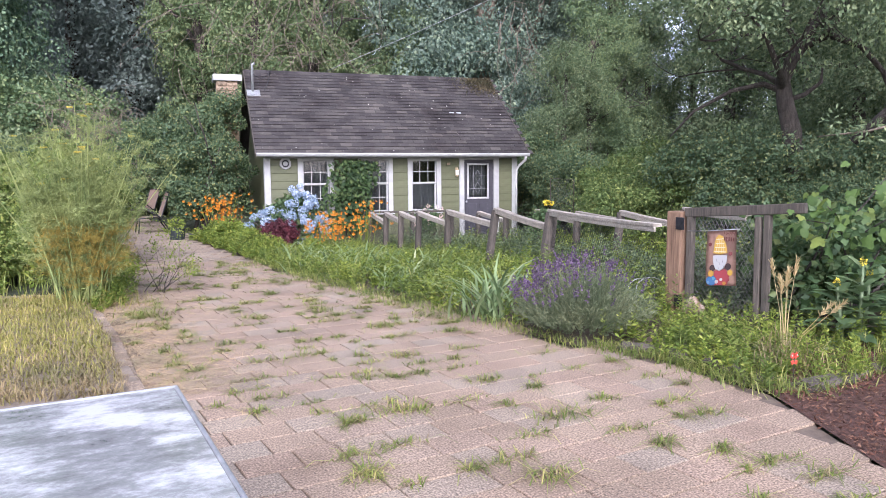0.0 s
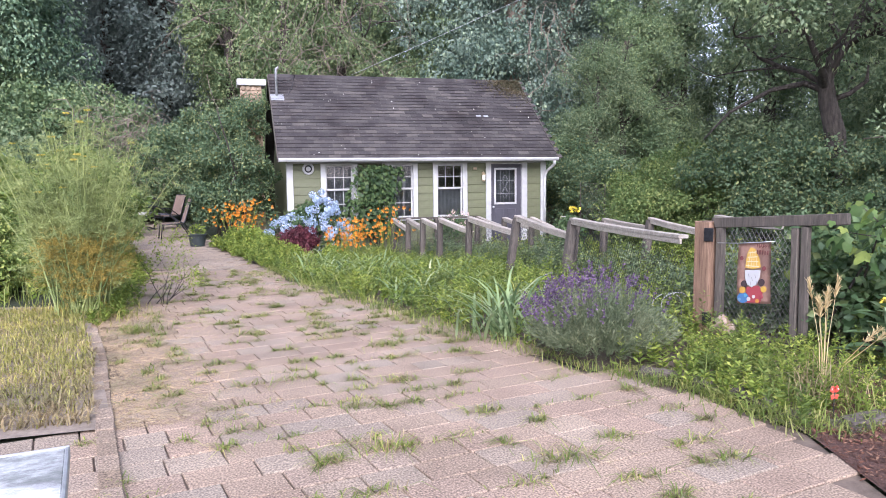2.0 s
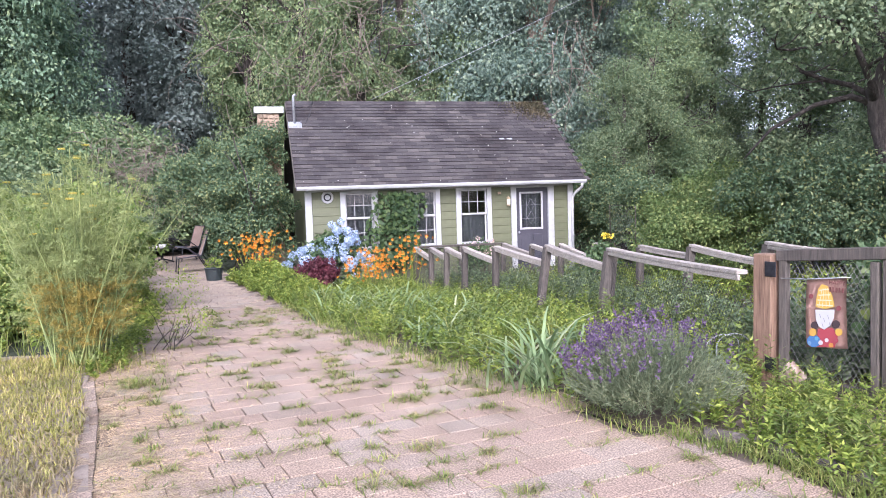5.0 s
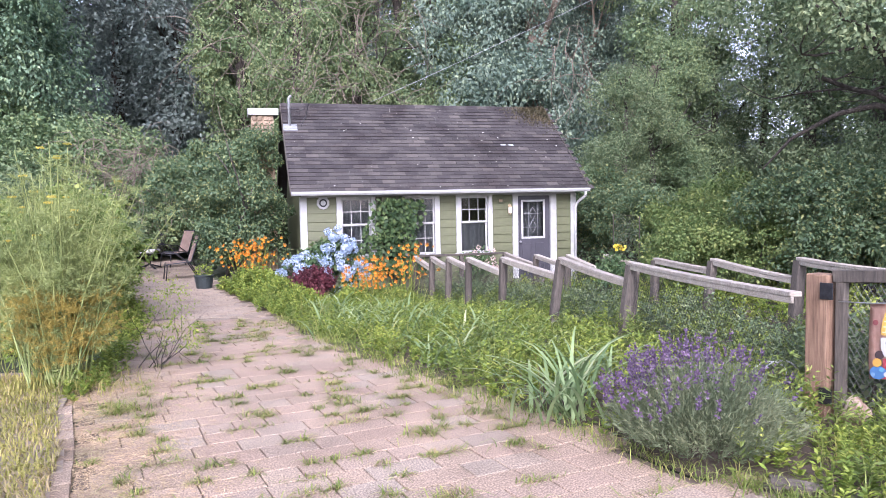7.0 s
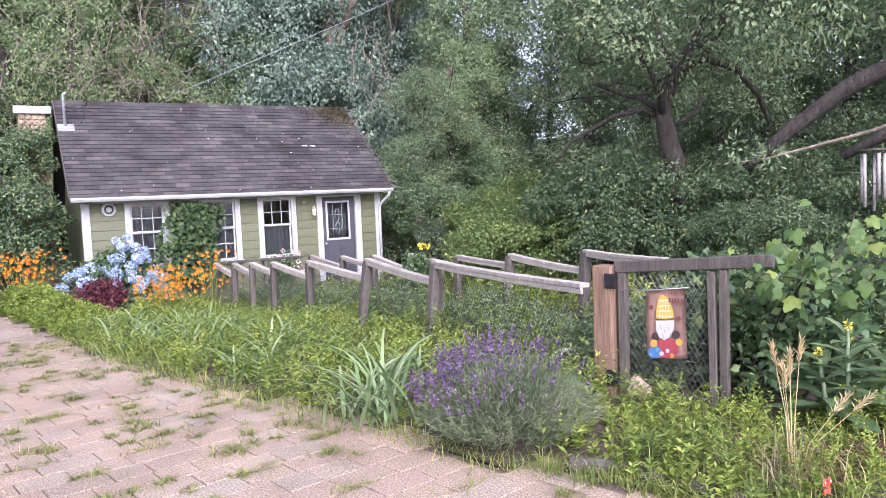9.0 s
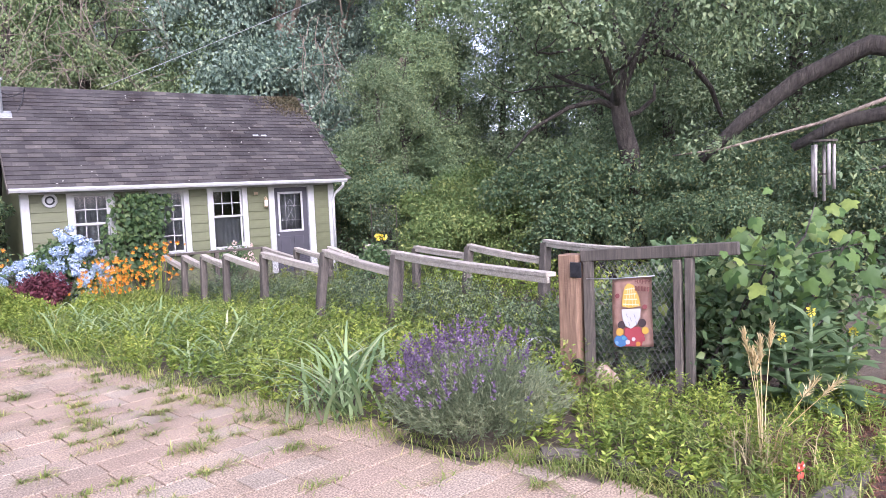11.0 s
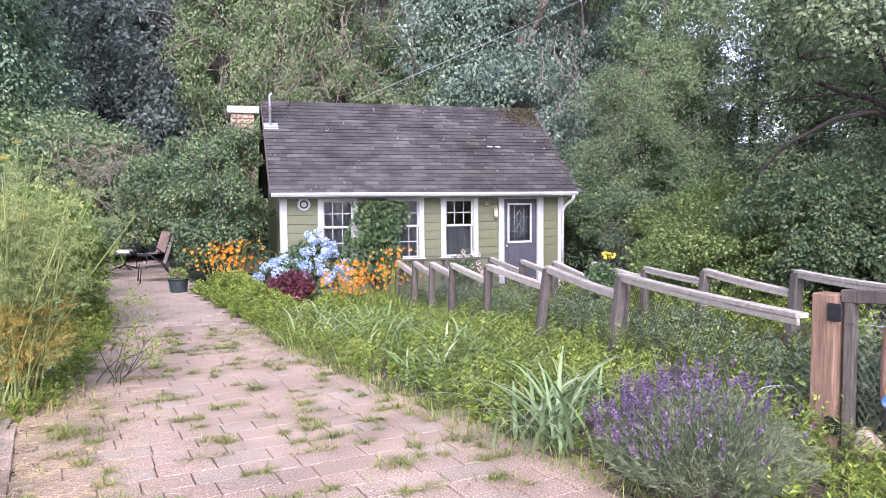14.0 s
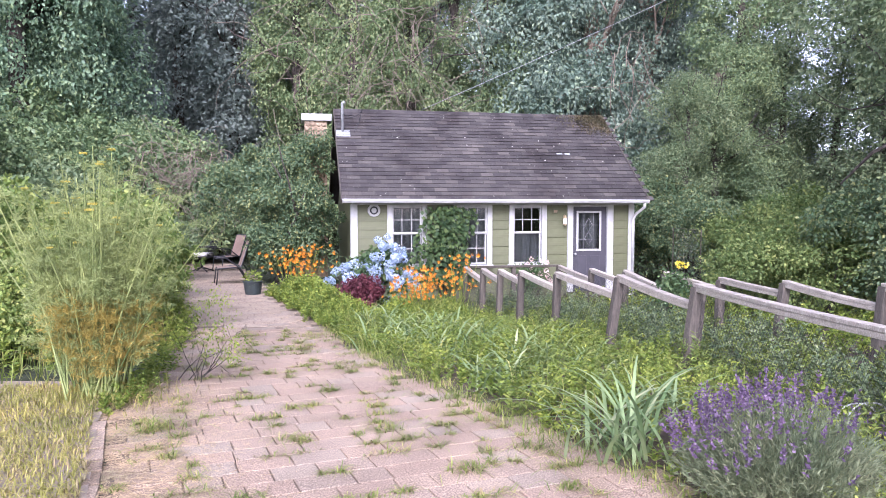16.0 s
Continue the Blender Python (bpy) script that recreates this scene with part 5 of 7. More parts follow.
# a pale trunk leaning out of the ivy
snag = thing("leaning_dead_tree", "pale bare tree leaning out of the ivy", "tree", polar(28.4, 26.4))
bm = bmesh.new()
p0 = Vector(polar(28.4, 26.4))
pts = [Vector(polar(a, d, z)) - p0 for a, d, z in ((28.4, 26.4, p0.z - 0.1), (28.8, 26.4, 2.2), (29.8, 26.6, 4.0), (31.8, 26.8, 6.0), (33.4, 27, 7.3), (36, 27.5, 8.6), (39, 28, 9.4))]
tube(bm, pts, [0.25, 0.17, 0.16, 0.16, 0.14, 0.11, 0.06], 9)
limbs(bm, pts[4], (0.6, 0.2, 0.7), 2.5, 0.1, np.random.default_rng(4), 2)
limbs(bm, pts[5], (0.9, 0.0, 0.1), 2.5, 0.08, np.random.default_rng(6), 2)
part("trunk", bm, PALE_BARK, snag)


# ---- shrubs ----
def shrub(name, at, label, seed, mat, blobs, clumps, per, leaf, sizes=(0.18, 0.34), category="shrub", stems=5, girth=1.0):
    r = np.random.default_rng(seed)
    sh = thing(name, label, category, at)
    bm = bmesh.new()
    h = max(b[2] for b in blobs)
    for k in range(stems):
        limbs(bm, (r.uniform(-0.15, 0.15), r.uniform(-0.15, 0.15), -0.08), (r.normal() * 0.5, r.normal() * 0.5, 1), h * 0.8, (0.025 + 0.01 * h) * girth, r, 1)
    part("stem", bm, BARK, sh, kind="stuff")
    part("foliage", crown_mesh("foliage", mat, r, blobs, clumps, per, leaf, sizes), mat, sh)
    return sh


def gz(x, y):
    return ground_height(x, y) - 0.03


# the big shrub beside the cottage, and those round the patio
shrub("viburnum_shrub", (-1.7, 1.0, 0.0), "large dark green shrub swallowing the cottage's corner", 101, L_VIBURNUM,
      [(0.35, -0.1, 0.75, 1.1, 0.9, 0.8), (0.3, 0, 1.4, 1.15, 0.95, 1.1), (0.0, 0.4, 0.8, 0.6, 0.7, 0.8), (-0.75, 0.7, 1.85, 1.05, 1.0, 0.95), (0.55, 0.6, 2.3, 0.85, 0.8, 0.9), (-0.3, 1.2, 2.5, 1.0, 0.9, 0.8), (0.85, 0.75, 3.0, 0.5, 0.35, 0.5)], 200, 290, 0.068, (0.18, 0.42), stems=3)
tangle("bare_vines", "tangle of bare tan vines arching over the patio", (-4.4, 6.0, 2.7), (1.3, 0.6, 0.8), 170, 1.6, 60, 0.012)
shrub("overgrown_shrub", (-4.2, 7.8, 0.0), "pale green overgrown shrub behind the patio", 102, L_PALE, [(0, 0, 1.4, 1.5, 1.0, 1.4), (0.9, 0.5, 2.0, 1.3, 1.0, 1.1)], 140, 160, 0.085, (0.25, 0.45))
lb = shrub("leafy_shrub", (-4.6, 1.6, 0.0), "rounded leafy green shrub at the patio's edge", 103, L_APPLE, [(0, 0, 0.8, 0.95, 0.9, 0.85), (-0.8, -0.3, 1.0, 0.9, 0.9, 0.9)], 75, 240, 0.075, (0.18, 0.4))
for x, y, sc, turn in ((-6.6, 3.0, 1.35, 100), (-8.0, 0.5, 1.4, 200), (-9.5, 5.0, 1.6, 60), (-11.5, 2.0, 1.8, 250)):
    c = copy_thing(lb, Matrix())
    c.matrix_basis = pose(x, y, gz(x, y), 0, 0, turn) @ Matrix.Scale(sc, 4)
hb = shrub("bright_hedge_shrub", (-4.35, -4.9, 0.0), "bright yellow-green shrub along the court", 104, L_BRIGHT, [(0, 0, 0.7, 0.85, 0.8, 0.7), (-0.5, 0.4, 1.0, 0.8, 0.8, 0.7), (0.5, 0.2, 0.45, 0.6, 0.6, 0.45)], 120, 130, 0.072, (0.17, 0.32))
for x, y, sc, turn in ((-4.3, -5.9, 1.1, 200), (-3.8, -7.3, 0.55, 140), (-3.75, -4.6, 0.6, 260), (-3.75, -3.4, 0.6, 80), (-5.6, -5.2, 1.2, 160), (-5.0, -2.6, 1.1, 240), (-6.6, -7.4, 1.15, 20), (-4.7, -7.6, 0.7, 300), (-7.4, -4.0, 1.5, 120), (-4.1, -1.8, 0.7, 30), (-8.5, -9.0, 1.4, 70)):
    c = copy_thing(hb, Matrix())
    c.matrix_basis = pose(x, y, gz(x, y), 0, 0, turn) @ Matrix.Scale(sc, 4)
# shrubs beyond the fence
rb = shrub("bright_hedge_shrub", (7.2, -6.0, gz(7.2, -6.0)), "rounded mid-green shrub beyond the fence", 105, L_OLIVE, [(0, 0, 0.8, 1.2, 1.0, 0.85), (0.9, -0.3, 1.0, 1.1, 1.0, 0.9), (-0.8, 0.3, 0.7, 0.9, 0.9, 0.75)], 105, 290, 0.058, (0.16, 0.38))
ds = shrub("dark_hedge_shrub", (8.3, -8.0, gz(8.3, -8.0)), "dense dark green shrub under the old tree", 106, L_VIBURNUM, [(0, 0, 0.9, 1.0, 0.9, 0.95), (0.6, -0.6, 1.1, 0.95, 0.9, 1.0), (-0.4, 0.5, 0.9, 0.9, 0.9, 0.9)], 105, 290, 0.054, (0.16, 0.38))
for src, x, y, sc, turn in ((rb, 8.2, -4.2, 1.25, 90), (rb, 9.6, -1.5, 1.4, 300), (ds, 9.3, -9.6, 1.15, 60), (ds, 8.0, -7.6, 1.2, 160), (ds, 7.6, -10.6, 0.75, 130), (ds, 9.3, -11.7, 0.95, 220), (ds, 9.6, -13.2, 1.1, 300),
                            (ds, 10.6, -7.0, 1.3, 10), (ds, 11.0, -4.0, 1.4, 100), (ds, 9.0, 1.2, 1.3, 170), (ds, 8.0, 3.2, 1.6, 60), (ds, 12.5, -10.5, 1.5, 0)):
    c = copy_thing(src, Matrix())
    c.matrix_basis = pose(x, y, gz(x, y), 0, 0, turn) @ Matrix.Scale(sc, 4)

# banks of ivy and bramble spilling down from the woods
bank = shrub("ivy_bank", polar(-18.5, 23.5), "bank of ivy and bramble spilling from the trees", 108, L_BANK, [(0, 0, 1.3, 2.0, 1.6, 1.5), (1.5, -0.3, 0.9, 1.5, 1.3, 1.2), (-1.5, 0.3, 1.5, 1.6, 1.4, 1.5), (0.4, 0.6, 2.5, 1.5, 1.3, 1.2)], 135, 280, 0.105, (0.3, 0.7), stems=3)
for a, d, sc, turn in ((-13.5, 23.8, 1.15, 25), (-9.3, 24.6, 1.0, 190), (-5.6, 25.5, 0.85, 100), (-23.5, 22.5, 1.25, 280), (-2.5, 27.0, 0.8, 240), (-16, 26.0, 1.5, 60), (-11, 26.5, 1.25, 330)):
    c = copy_thing(bank, Matrix())
    c.matrix_basis = Matrix.Translation(polar(a, d)) @ Matrix.Rotation(radians(turn), 4, "Z") @ Matrix.Scale(sc, 4)

# the old apple tree with its twisted trunk
rng = np.random.default_rng(12)
apple = thing("apple_tree", "old apple tree with a twisted dark trunk and spreading boughs", "tree", (8.25, -8.2, gz(8.25, -8.2)))
bm = bmesh.new()
tube(bm, [(0.12, 0, -0.1), (0.1, -0.05, 1.2), (0.05, 0.0, 2.2), (-0.08, 0.05, 2.7), (-0.13, 0.08, 3.1), (-0.02, 0.0, 3.45), (0.17, -0.1, 3.8), (0.5, -0.35, 4.5)], [0.24, 0.19, 0.17, 0.15, 0.13, 0.115, 0.1, 0.06], 10)
tube(bm, [(0.1, -0.06, 3.7), (0.5, -0.3, 3.85), (0.95, -0.55, 3.65), (1.25, -0.75, 3.2), (1.4, -0.85, 2.7)], [0.075, 0.065, 0.055, 0.045, 0.03], 8)
tube(bm, [(-0.05, 0.04, 2.75), (0.2, -0.1, 2.85), (0.4, -0.25, 3.05), (0.42, -0.25, 3.3)], [0.05, 0.042, 0.034, 0.015], 7)
tube(bm, [(-0.1, 0.06, 2.9), (-0.4, 0.25, 3.05), (-0.85, 0.5, 2.95), (-1.4, 0.85, 2.6), (-1.75, 1.05, 2.15)], [0.065, 0.05, 0.038, 0.026, 0.012], 7)
tips = []
for s, w, L, rad in (((-0.1, 0.1, 3.0), (-0.9, 0.6, 0.6), 1.6, 0.05), ((0.1, -0.1, 3.6), (0.6, -0.9, 0.5), 2.2, 0.06), ((0.1, -0.1, 3.6), (-0.5, 0.8, 0.8), 2.0, 0.07), ((0.3, -0.3, 4.0), (0.9, 0.1, 0.6), 1.8, 0.06), ((-0.1, 0.1, 2.9), (-0.6, -0.8, 0.6), 1.7, 0.07)):
    limbs(bm, s, w, L, rad, rng, 2, tips, 0.9, 0.5)
part("trunk", bm, BARK, apple)
tp = np.array(tips)
tp = tp[tp[:, 2] > 3.5]
extra = np.stack([rng.uniform(-2.3, 3.4, 150), rng.uniform(-3.4, 2.2, 150), rng.uniform(3.75, 6.5, 150)], 1)
C = np.concatenate([tp, extra])
part("crown", spray_mesh("crown", L_APPLE, rng, C, rng.uniform(0.28, 0.6, len(C)), 230, 0.072), L_APPLE, apple)

# the leaning tree at the far side, its boughs reaching in
lean_tree = thing("leaning_tree", "dark leaning tree with thick boughs over the shrubs", "tree", (9.6, -14.6, -0.05))
bm = bmesh.new()
tube(bm, [(0.3, -0.4, -0.1), (0.1, 0.3, 1.4), (-0.5, 1.4, 2.9), (-1.1, 2.6, 3.25), (-1.5, 3.3, 2.9), (-1.85, 3.9, 2.4), (-2.1, 4.4, 1.9)], [0.28, 0.21, 0.155, 0.125, 0.11, 0.095, 0.07], 10)
tube(bm, [(-0.1, 0.7, 1.9), (-0.8, 2.0, 2.45), (-1.2, 2.9, 2.3), (-1.5, 3.4, 2.0)], [0.12, 0.105, 0.09, 0.06], 8)
tips = []
limbs(bm, (-0.5, 1.4, 2.9), (0.2, 0.5, 1.0), 2.6, 0.14, rng, 2, tips, 0.8)
limbs(bm, (0.0, 0.4, 1.5), (-0.2, 0.5, 1.0), 3.0, 0.15, rng, 2, tips, 0.8)
part("trunk", bm, BARK, lean_tree)
C = np.concatenate([np.array(tips), np.stack([rng.uniform(-2.6, 1.5, 110), rng.uniform(-1.0, 6.0, 110), rng.uniform(3.4, 6.0, 110)], 1)])
part("crown", spray_mesh("crown", L_FOREST, rng, C, rng.uniform(0.3, 0.6, len(C)), 170, 0.1, 0.5, (0.25, 0.4)), L_FOREST, lean_tree)
bgh = thing("thin_bough", "thin bare bough carrying the wind chime", "branch", (9.1, -13.2, 2.9))
part("bough", tube(bmesh.new(), [(0.05, 0.0, 0.0), (-0.6, 0.3, -0.15), (-1.1, 0.6, -0.4), (-1.68, 1.22, -0.69), (-2.27, 2.2, -0.95), (-2.6, 2.7, -1.0)], [0.05, 0.036, 0.03, 0.022, 0.016, 0.008], 6), PALE_BARK, bgh)
r = np.random.default_rng(9)
P, D = clump_cloud([(-2.3, 2.1, -0.95), (-2.6, 2.6, -1.1), (-2.5, 2.4, -0.8)], [0.2, 0.28, 0.25], 90, r)
part("leaves", raw_mesh("leaves", *leaf_cards(P, D, 0.09, 0.03, r), L_APPLE), L_APPLE, bgh)


# ---- garden plants ----
def arch_blades(P, A, L, W, rise, rng, segs=6):
    """Long strap leaves arching over: strips that rise from P, lean out along angle A and droop."""
    vs, ts = [], []
    for p, a, l, w, up in zip(P, A, L, W, rise):
        o = len(vs)
        out = np.array([math.cos(a), math.sin(a), 0.0])
        side = np.array([-math.sin(a), math.cos(a), 0.0])
        q, th = np.array(p, float), up
        for k in range(segs + 1):
            ww = w * (1.0 - (k / segs) ** 2.2) * (0.7 if k == 0 else 1.0) + 0.002
            vs += [q - side * ww / 2, q + side * ww / 2]
            q = q + (out * math.cos(th) + np.array([0, 0, math.sin(th)])) * l / segs
            th -= (up + 0.7) / segs * (0.5 + k / segs)
        for k in range(segs):
            b = o + 2 * k
            ts += [(b, b + 1, b + 3), (b, b + 3, b + 2)]
    return np.array(vs), np.array(ts)


def scatter(poly, n, rng, margin=0.0):
    x0, x1 = min(p[0] for p in poly), max(p[0] for p in poly)
    y0, y1 = min(p[1] for p in poly), max(p[1] for p in poly)
    out = []
    while len(out) < n:
        x, y = rng.uniform(x0, x1), rng.uniform(y0, y1)
        if inside(x, y, poly):
            out.append((x, y, ground_height(x, y)))
    return np.array(out)


def edge_distance(x, y, line):
    best = 9.0
    for (x0, y0), (x1, y1) in zip(line, line[1:]):
        t = ((x - x0) * (x1 - x0) + (y - y0) * (y1 - y0)) / ((x1 - x0) ** 2 + (y1 - y0) ** 2)
        t = min(max(t, 0), 1)
        best = min(best, math.hypot(x - x0 - t * (x1 - x0), y - y0 - t * (y1 - y0)))
    return best


BED_EDGE = BED[:9]


def leafy_stems(P, H, per, leaf, rng, wide=0.4):
    """Upright weeds: whorls of leaves up each stem, larger towards the middle."""
    n = len(P)
    t = rng.uniform(0.12, 1.0, (n, per))
    a = rng.uniform(0, 2 * np.pi, (n, per))
    tilt = rng.normal(0, 0.16, (n, 1, 2))
    base = P[:, None, :] + np.concatenate([tilt * (t * H[:, None])[..., None], (t * H[:, None])[..., None]], 2)
    D = np.stack([np.cos(a), np.sin(a), rng.uniform(0.1, 0.9, (n, per))], 2)
    L = leaf * (1.15 - 0.5 * t) * rng.uniform(0.7, 1.3, (n, per))
    D = D.reshape(-1, 3)
    return leaf_cards(base.reshape(-1, 3), D, L.ravel(), L.ravel() * wide, rng, 0.22, D * 0.35 + np.array([0, 0, 0.8]), 0.45)


rng = np.random.default_rng(200)
P = scatter(BED, 3600, rng)
ed = np.array([edge_distance(x, y, BED_EDGE) for x, y, _ in P])
lush = np.array([noise.noise((x * 1.7, y * 1.7, 3.0)) for x, y, _ in P])
keep = (ed > 0.01) & (np.hypot(P[:, 0] - 1.4, P[:, 1] + 12.85) > 0.45) & (np.hypot(P[:, 0] - 0.9, P[:, 1] + 11.9) > 0.34) & (P[:, 1] < -3.4) & (lush > -0.35)
P, ed, lush = P[keep], ed[keep], lush[keep]
mound = np.array([noise.noise((x * 3.4, y * 3.4, 7.0)) for x, y, _ in P])
H = np.clip(0.2 + 0.16 * np.minimum(ed, 0.7) + 0.12 * lush + 0.2 * mound, 0.06, 0.46) * rng.uniform(0.65, 1.3, len(P)) * np.clip(1.0 - 0.05 * (P[:, 1] + 11), 0.72, 1.05)
H[P[:, 1] < -13.2] *= 0.75
kind_a = lush + rng.normal(0, 0.25, len(P)) > 0.05
ob = part("bed_weeds", raw_mesh("bed_weeds", *leafy_stems(P[kind_a], H[kind_a], 26, 0.056, rng, 0.42), L_WEED))
tagged(ob, "thick fresh green weeds filling the bed beside the court", "weeds", kind="stuff")
ob = part("bed_weeds", raw_mesh("bed_weeds", *leafy_stems(P[~kind_a], H[~kind_a] * 1.1, 20, 0.075, rng, 0.22), L_THIN))
tagged(ob, "thin-leaved darker weeds in the bed", "weeds", kind="stuff")
P = scatter(BED, 2300, rng)
lush = np.array([noise.noise((x * 1.3, y * 1.3, 9.0)) for x, y, _ in P])
P = P[np.array([(-11.6 < y < -3.0) for _, y, _ in P]) & (lush > -0.05)]
ob = part("bed_grass", raw_mesh("bed_grass", *blades(P, rng.uniform(0.16, 0.5, len(P)), 0.011, 0.6, rng), L_GRASS))
tagged(ob, "long arching grass among the bed's weeds", "grass", kind="stuff")
# green fringes along the far court and the patio
fringe = []
for line, many in (([(-2.8, -10.2), (-2.78, -8.5), (-2.8, -6.4), (-2.95, -5.6), (-3.2, -4.0), (-3.8, -0.8)], 46), ([(-0.82, -6.02), (-0.95, -5.2), (-1.3, -3.6), (-1.7, -1.7)], 70)):
    for (x0, y0), (x1, y1) in zip(line, line[1:]):
        for _ in range(int(math.hypot(x1 - x0, y1 - y0) * many)):
            s = rng.random()
            fringe.append((x0 + (x1 - x0) * s + rng.normal(0, 0.1), y0 + (y1 - y0) * s, -0.01))
fringe = np.array(fringe)
ob = part("edge_weeds", raw_mesh("edge_weeds", *leafy_stems(fringe, rng.uniform(0.05, 0.26, len(fringe)), 20, 0.055, rng, 0.35), L_WEED))
tagged(ob, "green weeds fringing the court and the patio", "weeds", kind="stuff")
# low creeping grass and straw along the bed's front edge
pts = []
for (x0, y0), (x1, y1) in zip(BED_EDGE, BED_EDGE[1:]):
    L = math.hypot(x1 - x0, y1 - y0)
    for _ in range(int(L * 260)):
        s = rng.random()
        pts.append((x0 + (x1 - x0) * s + rng.normal(0, 0.09), y0 + (y1 - y0) * s + rng.normal(0, 0.09), 0.0))
ob = part("edge_grass", raw_mesh("edge_grass", *blades(np.array(pts), rng.uniform(0.03, 0.13, len(pts)), 0.006, 0.9, rng), L_GRASS))
tagged(ob, "short ragged grass along the bed's edge", "grass", kind="stuff")
# plants inside the enclosure and by the gate
INNER = [(2.75, -12.3), (4.35, -11.6), (4.5, -10.0), (4.25, -1.8), (2.2, -2.2), (2.7, -9.6)]
P = scatter(INNER, 1900, rng)
lush = np.array([noise.noise((x * 1.6, y * 1.6, 5.0)) for x, y, _ in P])
H = np.clip(0.3 + 0.45 * lush, 0.06, 0.62) * rng.uniform(0.7, 1.25, len(P))
rosy = lush + rng.normal(0, 0.2, len(P)) > 0.0
ob = part("enclosure_plants", raw_mesh("enclosure_plants", *leafy_stems(P[~rosy], H[~rosy] + 0.05, 20, 0.08, rng, 0.3), L_THIN))
tagged(ob, "thin green weeds growing inside the fence", "plants", kind="stuff")
P, H = P[rosy], H[rosy]
ob = part("enclosure_plants", raw_mesh("enclosure_plants", *leafy_stems(P, H, 24, 0.062, rng, 0.55), L_APPLE))
tagged(ob, "tangled green plants growing inside the fence", "plants", kind="stuff")
OUTER = [(4.7, -11.8), (9.0, -12.0), (9.0, -1.5), (4.5, -1.2), (4.7, -9.0)]
P = scatter(OUTER, 900, rng)
ob = part("yard_weeds", raw_mesh("yard_weeds", *leafy_stems(P, rng.uniform(0.15, 0.5, len(P)), 20, 0.1, rng, 0.45), L_WEED))
tagged(ob, "rough weeds in the yard beyond the fence", "weeds", kind="stuff")
GATE_FRONT = [(1.6, -13.7), (2.55, -12.5), (2.9, -13.4), (3.4, -13.8), (4.2, -15.0), (2.4, -14.9), (1.75, -14.9)]
P = scatter(GATE_FRONT, 300, rng)
P = P[np.hypot(P[:, 0] - 2.4, P[:, 1] + 12.95) > 0.22]
ob = part("gate_weeds", raw_mesh("gate_weeds", *leafy_stems(P, rng.uniform(0.08, 0.34, len(P)), 38, 0.045, rng, 0.3), L_WEED))
tagged(ob, "low fresh weeds before the gate", "weeds", kind="stuff")
P = scatter(GATE_FRONT, 800, rng)
ob = part("gate_grass", raw_mesh("gate_grass", *blades(P, rng.uniform(0.06, 0.26, len(P)), 0.007, 0.55, rng), L_GRASS))
tagged(ob, "ragged grass before the gate", "grass", kind="stuff")
P = scatter(GATE_FRONT, 1500, rng)
D = np.stack([rng.normal(size=1500), rng.normal(size=1500), rng.normal(0, 0.12, 1500)], 1)
P[:, 2] += rng.uniform(0.005, 0.03, 1500)
ob = part("dead_straw", raw_mesh("dead_straw", *leaf_cards(P, D, rng.uniform(0.05, 0.14, 1500), 0.006, rng, 0.1, np.tile((0, 0, 1.0), (1500, 1))), L_STRAW))
tagged(ob, "dead straw strewn on the bare soil before the gate", "straw", kind="stuff")
YARD_IN = [(2.9, -12.75), (3.25, -13.5), (4.8, -13.4), (7.0, -12.5), (6.0, -11.0), (3.2, -12.0)]
P = scatter(YARD_IN, 620, rng)
ob = part("path_weeds", raw_mesh("path_weeds", *leafy_stems(P, rng.uniform(0.25, 0.85, len(P)), 24, 0.1, rng, 0.5), L_APPLE))
tagged(ob, "dark weeds under the vines", "weeds", kind="stuff")
FLOWER_BED = [(-1.9, -2.0), (-1.5, -3.4), (-0.9, -5.0), (-0.7, -6.0), (0.0, -5.0), (2.0, -3.6), (2.0, -0.6), (-0.4, -0.6)]
P = scatter(FLOWER_BED, 800, rng)
ob = part("flower_bed_leaves", raw_mesh("flower_bed_leaves", *leafy_stems(P, rng.uniform(0.1, 0.32, len(P)), 20, 0.08, rng, 0.4), L_WEED))
tagged(ob, "green undergrowth in the flower bed by the cottage", "plants", kind="stuff")


def strap_plant(name, at, label, seed, mat, n, length, width, spread, category="plant", up=(0.9, 1.45)):
    r = np.random.default_rng(seed)
    pl = thing(name, label, category, at)
    P = np.stack([r.normal(0, spread, n), r.normal(0, spread, n), np.full(n, -0.02)], 1)
    me = raw_mesh("leaves", *arch_blades(P, r.uniform(0, 2 * np.pi, n), length * r.uniform(0.6, 1.15, n), width * r.uniform(0.7, 1.2, n), r.uniform(*up, n), r), mat)
    part("leaves", me, mat, pl)
    return pl


strap_plant("iris_clump", (0.92, -11.9, 0.0), "clump of arching variegated iris leaves beside the lavender", 301, L_IRIS, 64, 0.98, 0.027, 0.13, up=(0.75, 1.3))
strap_plant("iris_clump", (1.45, -11.2, 0.0), "clump of upright green iris leaves beside the fence", 302, L_IRIS, 30, 0.62, 0.026, 0.12, up=(1.2, 1.5))
for k, (x, y) in enumerate(((0.15, -6.9), (0.5, -8.0), (0.9, -9.2), (1.4, -9.8), (-0.2, -5.4), (0.3, -5.9), (1.0, -7.2), (1.5, -8.4), (0.6, -10.1), (0.7, -6.2), (-0.1, -7.6))):
    strap_plant("iris_clump", (x, y, gz(x, y)), "clump of grey-green iris leaves in the bed", 370 + k, L_IRIS, 38, 0.72, 0.028, 0.18, up=(0.75, 1.35))

